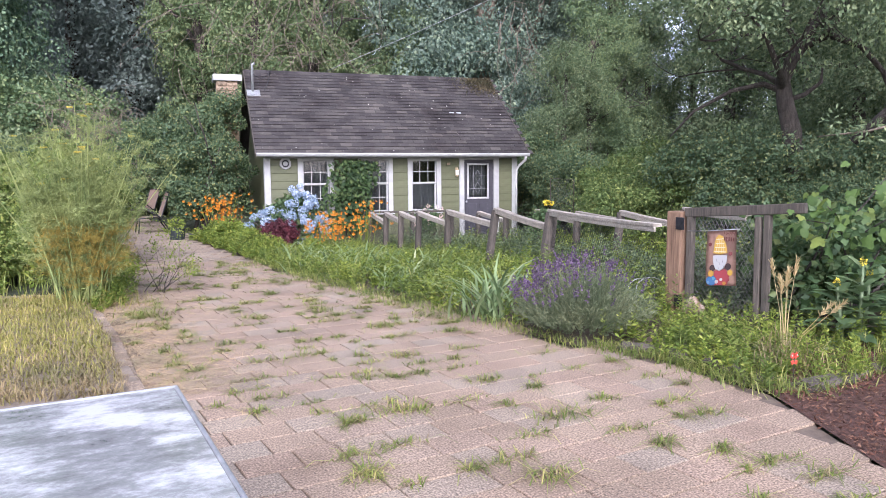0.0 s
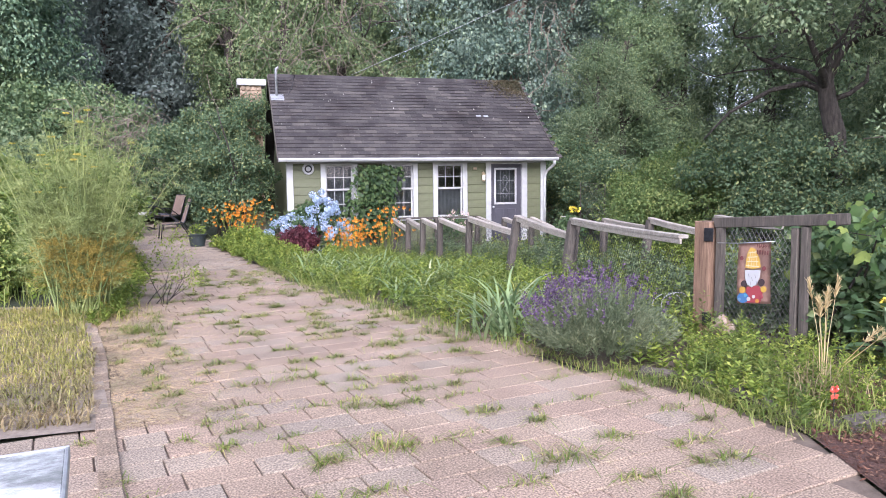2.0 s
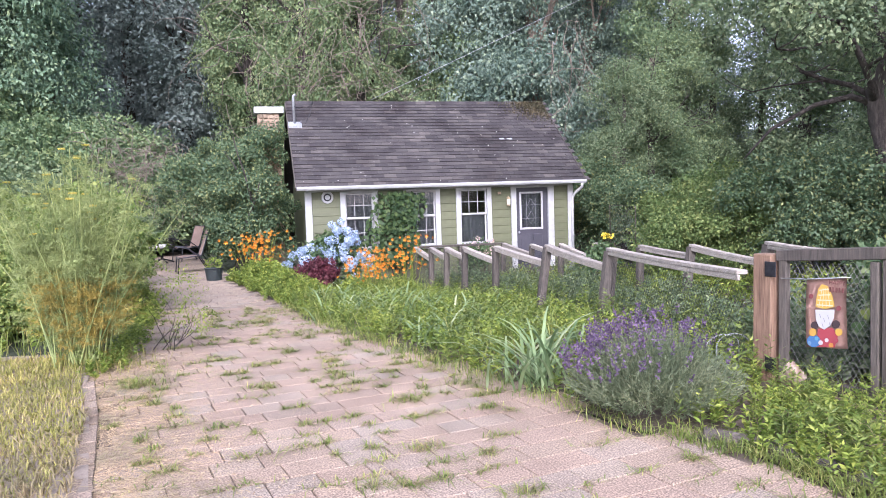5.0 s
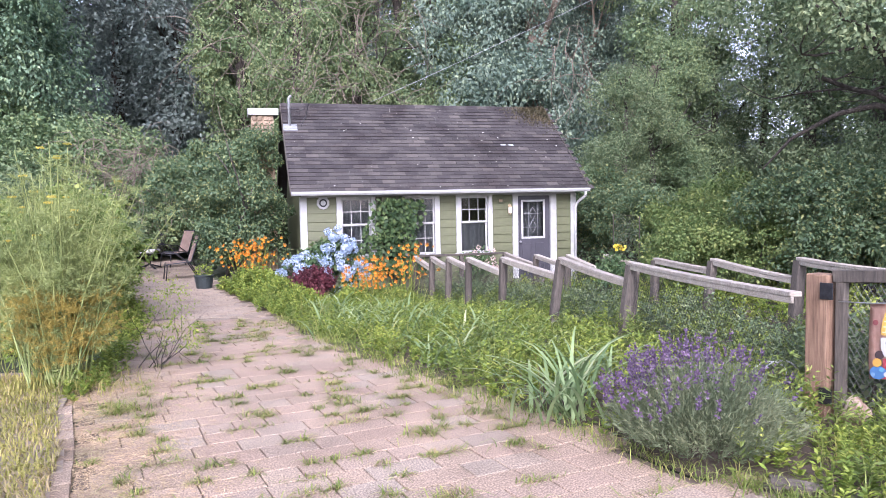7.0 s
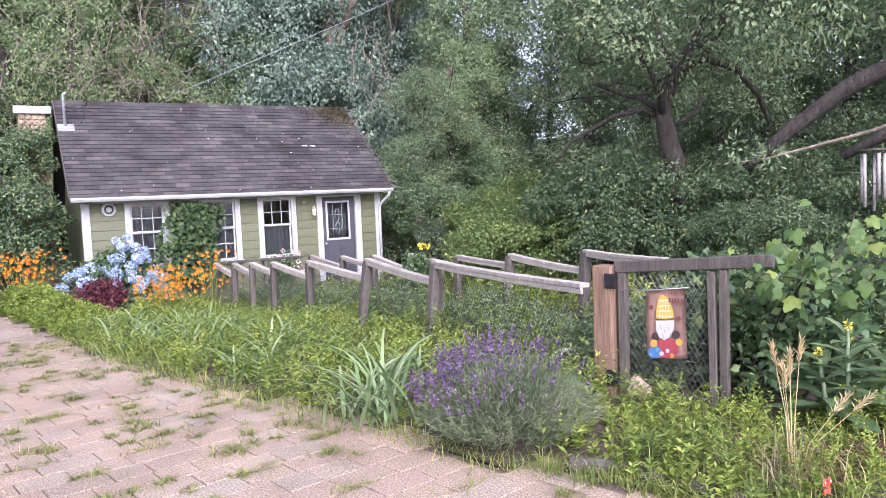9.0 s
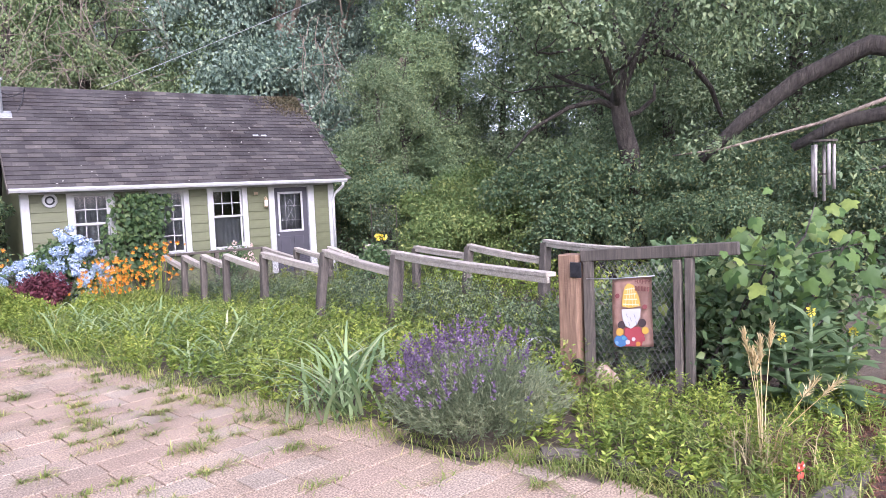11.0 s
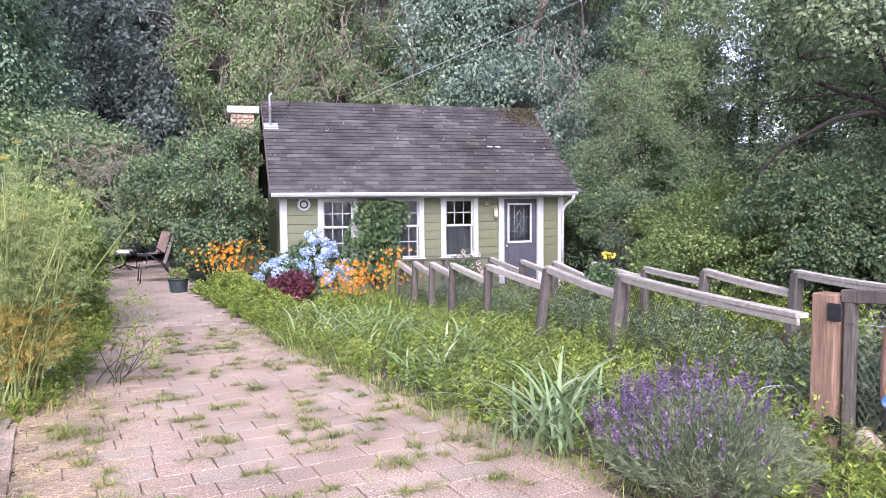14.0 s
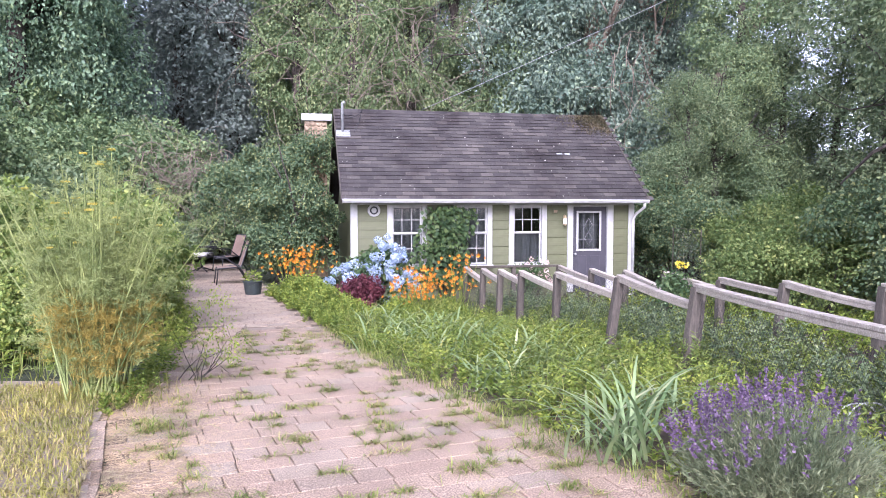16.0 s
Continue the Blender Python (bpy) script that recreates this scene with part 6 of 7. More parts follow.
# lavender
rng = np.random.default_rng(41)
lav = thing("lavender_bush", "grey-green lavender bush with purple flower spikes", "lavender", (1.38, -12.95, 0.0))
n = 1300
a, rr_ = rng.uniform(0, 2 * np.pi, n), np.sqrt(rng.random(n))
wx, wy = rr_ * np.cos(a), rr_ * np.sin(a)
top = np.stack([wx * 0.66, wy * 0.62, 0.59 * (1 - 0.6 * rr_ ** 2) * rng.uniform(0.82, 1.12, n)], 1)
root = np.stack([wx * 0.24, wy * 0.24, np.zeros(n)], 1)
per = 19
s = rng.uniform(0.3, 0.98, (n, per, 1))
base = root[:, None] + (top - root)[:, None] * s
D = unit(top - root)[:, None] + rng.normal(size=(n, per, 3)) * 0.45
part("foliage", raw_mesh("foliage", *leaf_cards(base.reshape(-1, 3), D.reshape(-1, 3), rng.uniform(0.03, 0.06, n * per), 0.0065, rng), L_LAVENDER), L_LAVENDER, lav)
sel = np.nonzero((top[:, 2] > 0.3) & ((wx * -0.5 + wy * 0.75 + rng.normal(0, 0.4, n)) > 0.1) & (rng.random(n) < 0.8))[0]
tip = top[sel] + unit(top[sel] - root[sel]) * rng.uniform(0.0, 0.1, (len(sel), 1))
dirs = unit(top[sel] - root[sel] + np.array([0, 0, 0.25]))
per = 12
s = rng.uniform(0.0, 0.085, (len(sel), per, 1))
fb = tip[:, None] + dirs[:, None] * s
part("bloom", raw_mesh("bloom", *leaf_cards(fb.reshape(-1, 3), (dirs[:, None] * 0.5 + rng.normal(size=(len(sel), per, 3)) * 0.6).reshape(-1, 3), 0.022, 0.014, rng), F_LAVENDER), F_LAVENDER, lav, "purple flower spikes", "stuff")

# fennel, feathery and tall
rng = np.random.default_rng(42)
fen = thing("fennel_plant", "tall feathery fennel with yellow umbels, golden near its base", "fennel", (-3.05, -9.5, 0.0))
bm = bmesh.new()
stems = []
for k in range(112):
    a = rng.uniform(0, 2 * np.pi)
    out = abs(rng.normal(0.40, 0.24))
    hgt = rng.uniform(1.1, 2.3) * (1 - 0.2 * out)
    base = np.array([rng.normal(0, 0.11), rng.normal(0, 0.11), -0.03])
    end = base + np.array([math.cos(a) * out * 1.25 * hgt / 1.7, math.sin(a) * out * hgt / 1.7, hgt])
    mid = (base + end) / 2 + np.array([-math.cos(a), -math.sin(a), 0]) * 0.05 * out
    tube(bm, [tuple(base), tuple(mid), tuple(end)], [0.011, 0.008, 0.004], 4, False)
    stems.append((base, mid, end))
part("stem", bm, L_FENNEL, fen, kind="stuff")
P, D, G = [], [], []
for base, mid, end in stems:
    for _ in range(24):
        s = rng.uniform(0.22, 1.0)
        q = base + (end - base) * s
        way = unit(rng.normal(size=(1, 3)) * np.array([1, 1, 0.35]) + np.array([[0, 0, 0.35]]))[0]
        ln = rng.uniform(0.16, 0.36) * (1.2 - 0.6 * s)
        m_ = 44
        t = rng.uniform(0.1, 1.0, (m_, 1))
        p = q + way * t * ln + np.array([0, 0, -0.18]) * (t * ln) ** 1.5
        P.append(p)
        D.append(way * 0.6 + rng.normal(size=(m_, 3)) * 0.7)
        G.append(np.full(m_, (q[2] < 0.85) and (q[0] > -0.25) and (rng.random() < 0.65)))
P, D, G = np.concatenate(P), np.concatenate(D), np.concatenate(G)
for name, m_, mat in (("fronds", ~G, L_FENNEL), ("golden_fronds", G, L_FENNEL_GOLD)):
    k = int(m_.sum())
    part(name, raw_mesh(name, *leaf_cards(P[m_], D[m_], rng.uniform(0.025, 0.065, k), 0.0046, rng, 0.0), mat), mat, fen)
P, D = [], []
for base, mid, end in stems[:34]:
    if end[2] > 1.3:
        a, q = rng.uniform(0, 2 * np.pi, 100), 0.034 * np.sqrt(rng.random(100))
        up = end + np.stack([q * np.cos(a), q * np.sin(a), np.full(100, 0.03)], 1)
        part("umbel", raw_mesh("umbel", *leaf_cards(up, rng.normal(size=(100, 3)) + np.array([0, 0, 0.3]), 0.014, 0.009, rng), F_UMBEL), F_UMBEL, fen, "flat yellow flower umbel")
shrub("seedy_weed", (-2.35, -9.0, 0.0), "thin branching weed leaning over the court", 305, L_WEED, [(0.2, 0, 0.6, 0.3, 0.3, 0.4), (0.35, -0.2, 0.3, 0.25, 0.25, 0.25)], 44, 20, 0.028, (0.06, 0.14), "weed", 8, 0.2)
P = np.array([(-3.1 + rng.normal(0, 0.32), -9.6 + rng.normal(0, 0.3), 0.0) for _ in range(700)])
ob = part("fennel_foot_grass", raw_mesh("fennel_foot_grass", *blades(P, rng.uniform(0.05, 0.2, len(P)), 0.007, 0.7, rng), L_LAWN))
tagged(ob, "grass and dead stalks round the fennel's foot", "grass", kind="stuff")

# hydrangea with its blue heads
rng = np.random.default_rng(43)
hyd = shrub("hydrangea_bush", (0.25, -2.0, gz(0.25, -2.0)), "hydrangea bush covered with pale blue flower heads", 306, L_SHRUB, [(0, 0, 0.6, 0.75, 0.55, 0.5), (0.2, 0.1, 0.9, 0.45, 0.45, 0.45)], 70, 60, 0.11, (0.14, 0.24))
heads = []
for k in range(3):
    u = on_ball(130, rng)
    me = raw_mesh("flower_head", *leaf_cards(u * 0.08, rng.normal(size=(130, 3)), 0.034, 0.036, rng, 0.2, u, 0.2), F_BLUE)
    heads.append(me)
for k in range(76):
    u = unit(rng.normal(size=(1, 3)) + np.array([[0, -0.7, 0.45]]))[0]
    c = (0.0, 0.0, 0.66, 0.9, 0.62, 0.4) if k % 4 else (0.22, 0.0, 1.1, 0.4, 0.4, 0.46)
    ob = part("flower_head", heads[k % 3], None, hyd, "pale blue mophead flower" if k == 0 else "")
    ob.matrix_basis = pose(c[0] + u[0] * c[3], c[1] + u[1] * c[4], c[2] + u[2] * c[5], *rng.uniform(0, 360, 3)) @ Matrix.Scale(float(rng.uniform(0.85, 1.3)), 4)
low = shrub("bushy_weed", (-1.2, -3.1, gz(-1.2, -3.1)), "yellow-green bushy plant at the flower bed's edge", 309, L_WEED, [(0, 0, 0.28, 0.4, 0.36, 0.28), (0.25, -0.15, 0.2, 0.3, 0.3, 0.2)], 50, 70, 0.05, (0.09, 0.16), "plant")
for x, y, sc, turn in ((-0.8, -3.9, 0.9, 70), (0.5, -3.5, 0.85, 250), (-0.55, -4.9, 0.8, 20), (-1.05, -2.6, 0.9, 300)):
    c = copy_thing(low, Matrix())
    c.matrix_basis = pose(x, y, gz(x, y), 0, 0, turn) @ Matrix.Scale(sc, 4)
mar = shrub("japanese_maple", (-0.18, -2.85, gz(-0.18, -2.85)), "low maroon japanese maple before the hydrangea", 307, L_MAROON, [(0, 0, 0.36, 0.46, 0.38, 0.3), (0.12, 0, 0.5, 0.32, 0.3, 0.2)], 80, 70, 0.06, (0.1, 0.17), "tree")


def lily_mesh(seed):
    r = np.random.default_rng(seed)
    a = np.arange(6) * np.pi / 3
    D = np.stack([np.cos(a), np.sin(a), np.full(6, 0.55)], 1)
    return raw_mesh("lily_flower", *leaf_cards(np.zeros((6, 3)), D, 0.085, 0.036, r, -0.25, np.tile((0, 0, 1.0), (6, 1))), F_ORANGE)


lilies = [lily_mesh(1), lily_mesh(2)]
for k, (x, y, n, sx, sz) in enumerate(((-1.25, -2.1, 110, 0.46, 0.95), (1.15, -2.9, 110, 0.52, 0.9), (1.85, -2.4, 56, 0.36, 1.1), (0.7, -3.1, 34, 0.34, 0.7))):
    pl = strap_plant("day_lily", (x, y, gz(x, y)), "clump of orange day lilies in flower by the cottage", 320 + k, L_GRASS, 70, 0.75, 0.016, 0.22, "day lily")
    r = np.random.default_rng(330 + k)
    for j in range(n):
        q = (r.normal(0, sx * 0.62), r.normal(0, sx * 0.5), sz * r.uniform(0.5, 1.12))
        ob = part("lily_flower", lilies[j % 2], None, pl, "orange lily flower" if j == 0 else "")
        ob.matrix_basis = pose(*q, r.uniform(20, 100), r.uniform(-40, 40), r.uniform(-60, 60)) @ Matrix.Scale(float(r.uniform(0.42, 0.75)), 4)
    bm = bmesh.new()
    for j in range(24):
        q = (r.normal(0, sx * 0.6), r.normal(0, sx * 0.5), sz * r.uniform(0.7, 1.0))
        tube(bm, [(q[0] * 0.4, q[1] * 0.4, 0), (q[0] * 0.7, q[1] * 0.7, q[2] * 0.55), q], 0.004, 4, False)
    part("flower_stalk", bm, L_WEED, pl, kind="stuff")
# pale roses below the window, a yellow rose by the fence
for name, x, y, z, mat, n, lab in (("pink_rose", 3.9, -0.7, 0.0, F_PINK, 16, "pale pink rose bush under the window"), ("yellow_rose", 4.3, -6.4, 0.0, F_YELLOW, 2, "yellow rose in bloom behind the fence")):
    sc = 0.8 if n > 8 else 1.0
    rs = shrub(name, (x, y, gz(x, y)), lab, 340 + n, L_SHRUB, [(0, 0, 0.55, 0.4 if n > 8 else 0.25, 0.3, 0.45)], 40, 30, 0.06, (0.1, 0.2), "rose", 4)
    r = np.random.default_rng(350 + n)
    for j in range(n):
        u = on_ball(26, r)
        me = raw_mesh("rose_flower", *leaf_cards(u * 0.03, u + r.normal(size=(26, 3)) * 0.5, 0.04, 0.035, r), mat)
        ob = part("rose_flower", me, None, rs)
        w = (0.5, 0.1, 0.3) if n > 8 else (0.12, 0.1, 0.05)
        ob.location = (r.uniform(-w[0], w[0]), -0.15 + r.uniform(-w[1], w[1]), (0.75 if n > 8 else 1.12) + r.uniform(-w[2], w[2]))

# creeper on the cottage wall
rng = np.random.default_rng(44)
cr = thing("wall_creeper", "lush green creeper climbing between the cottage windows", "creeper", (2.05, -0.1, gz(2.0, -0.4)))
bm = bmesh.new()
for k in range(6):
    x = rng.uniform(-0.25, 0.25)
    tube(bm, [(x * 0.3, -0.1, -0.05), (x, 0.0, 0.8), (x * 1.5, 0.02, 1.6), (x * 1.8 + rng.normal(0, 0.1), 0.0, 2.2)], [0.02, 0.014, 0.01, 0.006], 5)
part("stem", bm, BARK, cr, kind="stuff")
n = 1150
x = rng.normal(0, 0.27, n) * np.where(rng.random(n) < 0.5, 1.0, 1.35)
z = rng.uniform(0.5, 2.2, n)
x = np.clip(x, -0.62, 0.62) + 0.12 * np.sin(z * 4)
y = -0.06 - 0.2 * rng.random(n) * (1 - (np.abs(x) / 0.75) ** 2)
D = np.stack([rng.normal(0, 0.5, n), rng.normal(-0.5, 0.3, n), rng.normal(-0.7, 0.3, n)], 1)
part("leaves", raw_mesh("leaves", *leaf_cards(np.stack([x, y, z], 1), D, rng.uniform(0.09, 0.17, n), rng.uniform(0.07, 0.12, n), rng, 0.15, np.tile((0, -1.0, 0.4), (n, 1)), 0.5), L_CREEPER), L_CREEPER, cr)

# grape vine over the latch post, with broad lobed leaves
def lobed_leaf(name, mat, lobes, seed):
    bm = bmesh.new()
    c = bm.verts.new((0, 0.35, 0.05))
    ring = [bm.verts.new((x, y, z)) for x, y, z in lobes]
    for k in range(len(ring)):
        bm.faces.new((c, ring[k], ring[(k + 1) % len(ring)])).smooth = True
    me = bpy.data.meshes.new(name)
    bm.to_mesh(me)
    bm.free()
    me.materials.append(mat)
    return me


GRAPE = [(0, 0.08, 0), (0.2, -0.05, -0.03), (0.42, 0.05, -0.08), (0.36, 0.25, 0), (0.52, 0.5, -0.1), (0.28, 0.6, 0), (0.2, 0.85, -0.04), (0, 1.05, -0.12), (-0.2, 0.85, -0.04), (-0.28, 0.6, 0), (-0.52, 0.5, -0.1), (-0.36, 0.25, 0), (-0.42, 0.05, -0.08), (-0.2, -0.05, -0.03)]


def single_leaf_material(name, dark, light, tip):
    m, t, b = material(name, 0.55, spec=0.3)
    col = ramp(t, object_random(t), [(0, dark), (0.7, light), (1.0, tip)])
    col = mix(t, col, ramp(t, noise_node(t, 3, 5, "Object"), [(0.3, (0.8, 0.85, 0.8)), (0.7, (1.12, 1.1, 1.0))]), 1.0, "MULTIPLY")
    t.links.new(col, b.inputs["Base Color"])
    tr = t.nodes.new("ShaderNodeBsdfTranslucent")
    t.links.new(col, tr.inputs["Color"])
    ms = t.nodes.new("ShaderNodeMixShader")
    ms.inputs[0].default_value = 0.35
    t.links.new(b.outputs[0], ms.inputs[1])
    t.links.new(tr.outputs[0], ms.inputs[2])
    t.links.new(ms.outputs[0], t.nodes["Material Output"].inputs["Surface"])
    return m


GRAPE_LEAF = single_leaf_material("broad_grape_leaf", (0.048, 0.095, 0.026), (0.105, 0.168, 0.044), (0.22, 0.265, 0.065))
MULLEIN_LEAF = single_leaf_material("felted_mullein_leaf", (0.085, 0.140, 0.065), (0.135, 0.200, 0.095), (0.17, 0.235, 0.12))
rng = np.random.default_rng(45)
grape = thing("grape_vine", "grape vine with broad lobed leaves spilling over the fence", "grape vine", (3.45, -13.5, 0.0))
leaf_me = lobed_leaf("leaf", GRAPE_LEAF, GRAPE, 0)
canes = []
bm = bmesh.new()
for k in range(16):
    p = Vector((rng.normal(0.2, 0.25), rng.normal(0.15, 0.2), -0.05))
    q = Vector((rng.uniform(-0.35, 1.3), rng.uniform(-0.5, 0.6), rng.uniform(0.5, 1.2)))
    e = q + Vector((rng.uniform(-0.25, 0.6), rng.uniform(-0.3, 0.3), rng.uniform(-0.15, 0.3)))
    tube(bm, [p, (p + q) / 2 + Vector((0, 0, 0.15)), q, e], [0.014, 0.011, 0.007, 0.003], 5, False)
    canes.append((p, q, e))
part("cane", bm, BARK, grape, kind="stuff")
for k in range(300):
    p, q, e = canes[k % 16]
    s = rng.random()
    c = q.lerp(e, s) if k % 3 else p.lerp(q, 0.35 + 0.65 * s)
    c = c + Vector(rng.normal(0, 0.13, 3))
    c.z = max(c.z, 0.12)
    ob = part("leaf", leaf_me, None, grape)
    sc = float(rng.uniform(0.06, 0.15))
    ob.matrix_basis = Matrix.Translation(c) @ Euler((radians(rng.uniform(-80, -25)), radians(rng.normal(0, 22)), radians(rng.normal(120, 40)))).to_matrix().to_4x4() @ Matrix.Scale(sc, 4)
P, D = clump_cloud([(rng.uniform(-0.3, 1.2), rng.uniform(-0.4, 0.6), rng.uniform(0.2, 1.0)) for _ in range(60)], [0.22] * 60, 70, rng)
part("inner_foliage", raw_mesh("inner_foliage", *leaf_cards(P, D, 0.085, 0.065, rng), L_SHRUB), L_SHRUB, grape, kind="stuff")
# mullein
mul = thing("mullein_plant", "mullein with large felted leaves and yellow flower buds", "mullein", (3.28, -14.12, 0.0))
ML = [(0, 0, 0), (0.1, 0.2, 0.04), (0.17, 0.5, 0.06), (0.13, 0.8, 0.0), (0, 1.0, -0.08), (-0.13, 0.8, 0.0), (-0.17, 0.5, 0.06), (-0.1, 0.2, 0.04)]
ml_me = lobed_leaf("leaf", MULLEIN_LEAF, ML, 0)
for j, (sx, sy, h) in enumerate(((0, 0, 0.68), (0.22, 0.12, 0.56), (-0.16, 0.1, 0.5), (0.35, -0.1, 0.5))):
    part("stalk", tube(bmesh.new(), [(sx * 0.6, sy * 0.6, -0.03), (sx, sy, h)], [0.02, 0.01], 7), L_MULLEIN, mul)
    for k in range(22):
        s = k / 22
        a = k * 2.4 + j
        ob = part("leaf", ml_me, None, mul)
        ob.matrix_basis = Matrix.Translation((sx * (0.6 + 0.4 * s), sy * (0.6 + 0.4 * s), 0.05 + h * 0.9 * s)) @ Euler((radians(rng.uniform(15, 40) - 25 * (1 - s)), 0, a)).to_matrix().to_4x4() @ Matrix.Scale(0.44 * (1 - 0.6 * s), 4)
    u = on_ball(40, rng)
    part("flower_buds", raw_mesh("flower_buds", *leaf_cards(np.array([sx, sy, h + 0.02]) + u * np.array([0.015, 0.015, 0.025]), u, 0.02, 0.014, rng), F_YELLOW), None, mul, "yellow flower buds")
# ripe grass heads
wh = thing("tall_grass", "ripe straw-coloured grass with bearded heads by the mulch", "grass", (2.12, -14.5, 0.0))
bm = bmesh.new()
P, D = [], []
for k in range(8):
    a = rng.uniform(0, 6.28) if k < 6 else rng.uniform(-0.9, -0.3)
    h = rng.uniform(0.5, 0.68) - (0.14 if k > 5 else 0)
    o = rng.uniform(0.02, 0.09) if k < 6 else rng.uniform(0.22, 0.36)
    e = Vector((o * math.cos(a), o * math.sin(a), h))
    tube(bm, [(e.x * 0.1, e.y * 0.1, -0.02), (e.x * 0.4, e.y * 0.4, h * 0.6), e], [0.004, 0.003, 0.002], 5, False)
    w = (e - Vector((e.x * 0.4, e.y * 0.4, h * 0.6))).normalized()
    for j in range(60):
        P.append(e + w * 0.12 * j / 60)
        D.append(w * 1.0 + Vector(rng.normal(0, 0.3, 3)))
part("stalks", bm, L_WHEAT, wh)
part("heads", raw_mesh("heads", *leaf_cards(np.array([tuple(p) for p in P]), np.array([tuple(d) for d in D]), 0.055, 0.006, rng), L_WHEAT), None, wh)
P = np.array([(2.12 + rng.normal(0, 0.12), -14.5 + rng.normal(0, 0.12), 0.0) for _ in range(140)])
V, T = blades(P - np.array([2.12, -14.5, 0]), rng.uniform(0.15, 0.4, 140), 0.006, 0.5, rng)
part("blades", raw_mesh("blades", V, T, L_STRAW), None, wh)

# ---- lawn, straw, mulch ----
rng = np.random.default_rng(46)
P = scatter([(-3.15, -9.0), (-2.85, -6.2), (-3.2, -4.2), (-4.0, -1.0), (-9.0, -1.0), (-11.0, -9.0), (-7.0, -8.8)], 5200, rng)
ob = part("rough_grass", raw_mesh("rough_grass", *blades(P, rng.uniform(0.12, 0.45, len(P)), 0.012, 0.45, rng), L_GRASS))
tagged(ob, "rough tall grass between the lawn and the hedge", "grass", kind="stuff")
P = scatter([(-3.15, -9.0), (-2.85, -6.2), (-3.2, -4.2), (-4.0, -1.0), (-9.0, -1.0), (-11.0, -9.0), (-7.0, -8.8)], 700, rng)
ob = part("hedge_weeds", raw_mesh("hedge_weeds", *leafy_stems(P, rng.uniform(0.2, 0.6, len(P)), 24, 0.09, rng, 0.4), L_WEED))
tagged(ob, "tall green weeds at the hedge's foot", "weeds", kind="stuff")
P = scatter([(-2.35, -13.5), (-2.62, -11.6), (-2.9, -10.4), (-3.1, -9.2), (-6.5, -8.6), (-6.5, -13.5)], 32000, rng)
dry = np.clip((-12.1 - P[:, 1]) / 1.3, 0, 1) * 0.75 + 0.16 + 0.5 * (np.abs(P[:, 0] + 2.55 + 0.16 * (P[:, 1] + 11.6)) < 0.12)
pick = rng.random(len(P)) < dry
P[:, 2] = 0.02
ob = part("lawn_grass", raw_mesh("lawn_grass", *blades(P[~pick], rng.uniform(0.035, 0.085, int((~pick).sum())), 0.0085, 0.85, rng), L_LAWN))
tagged(ob, "yellow-green lawn grass gone long", "grass", kind="stuff")
ob = part("straw_grass", raw_mesh("straw_grass", *blades(P[pick], rng.uniform(0.04, 0.1, int(pick.sum())), 0.009, 0.95, rng), L_STRAW))
tagged(ob, "dry straw grass at the lawn's edge", "grass", kind="stuff")
n = 34000
P = scatter(MULCH, n, rng)
P[:, 2] = rng.uniform(0.0, 0.035, n)
D = np.stack([rng.normal(size=n), rng.normal(size=n), rng.normal(0, 0.25, n)], 1)
ob = part("mulch_chips", raw_mesh("mulch_chips", *leaf_cards(P, D, rng.uniform(0.015, 0.055, n), rng.uniform(0.006, 0.015, n), rng, 0.1, np.tile((0, 0, 1.0), (n, 1))), L_MULCH))
tagged(ob, "loose red-brown bark mulch chips", "mulch", kind="stuff")
n = 14000
P = np.array([(-2.28 + 0.42 * abs(rng.normal()) - 0.2 * (s := rng.random()), -13.6 + 4.4 * s, 0.006) for _ in range(n)])
P[:, 0] -= 0.45 * np.clip((P[:, 1] + 13.6) / 3.5, 0, 1)
D = np.stack([rng.normal(size=n), rng.normal(size=n), rng.normal(0, 0.06, n)], 1)
ob = part("straw_litter", raw_mesh("straw_litter", *leaf_cards(P, D, rng.uniform(0.02, 0.08, n), 0.005, rng, 0.1, np.tile((0, 0, 1.0), (n, 1))), L_LITTER))
tagged(ob, "dry grass clippings blown along the court's edge", "straw", kind="stuff")

# ---- edging stones, kerb, pavers ----
rng = np.random.default_rng(50)
EDGE_STONES = [(1.28, -13.55), (1.55, -13.8), (1.62, -14.2), (1.68, -14.6), (1.78, -14.95), (2.15, -14.9), (2.6, -14.75), (3.1, -14.8)]
kerb = thing("stone_edging", "row of rough lichened stones edging the bed", "edging", (1.6, -14.0, 0.0))
for (xa, ya), (xb, yb) in zip(EDGE_STONES, EDGE_STONES[1:]):
    L = math.hypot(xb - xa, yb - ya)
    bm = bmesh.new()
    box(bm, (-L / 2 + 0.01, -0.07, -0.06), (L / 2 - 0.01, 0.07, 0.045 + rng.uniform(-0.02, 0.02)), 0.02)
    bmesh.ops.subdivide_edges(bm, edges=bm.edges[:], cuts=1, use_grid_fill=True)
    for v in bm.verts:
        v.co += Vector(rng.normal(0, 0.008, 3))
    ob = part("stone", bm, STONE, kerb)
    ob.matrix_basis = pose((xa + xb) / 2 - 1.6 + 0.05, (ya + yb) / 2 + 14.0, 0, rng.normal(0, 4), rng.normal(0, 3), math.degrees(math.atan2(yb - ya, xb - xa)))


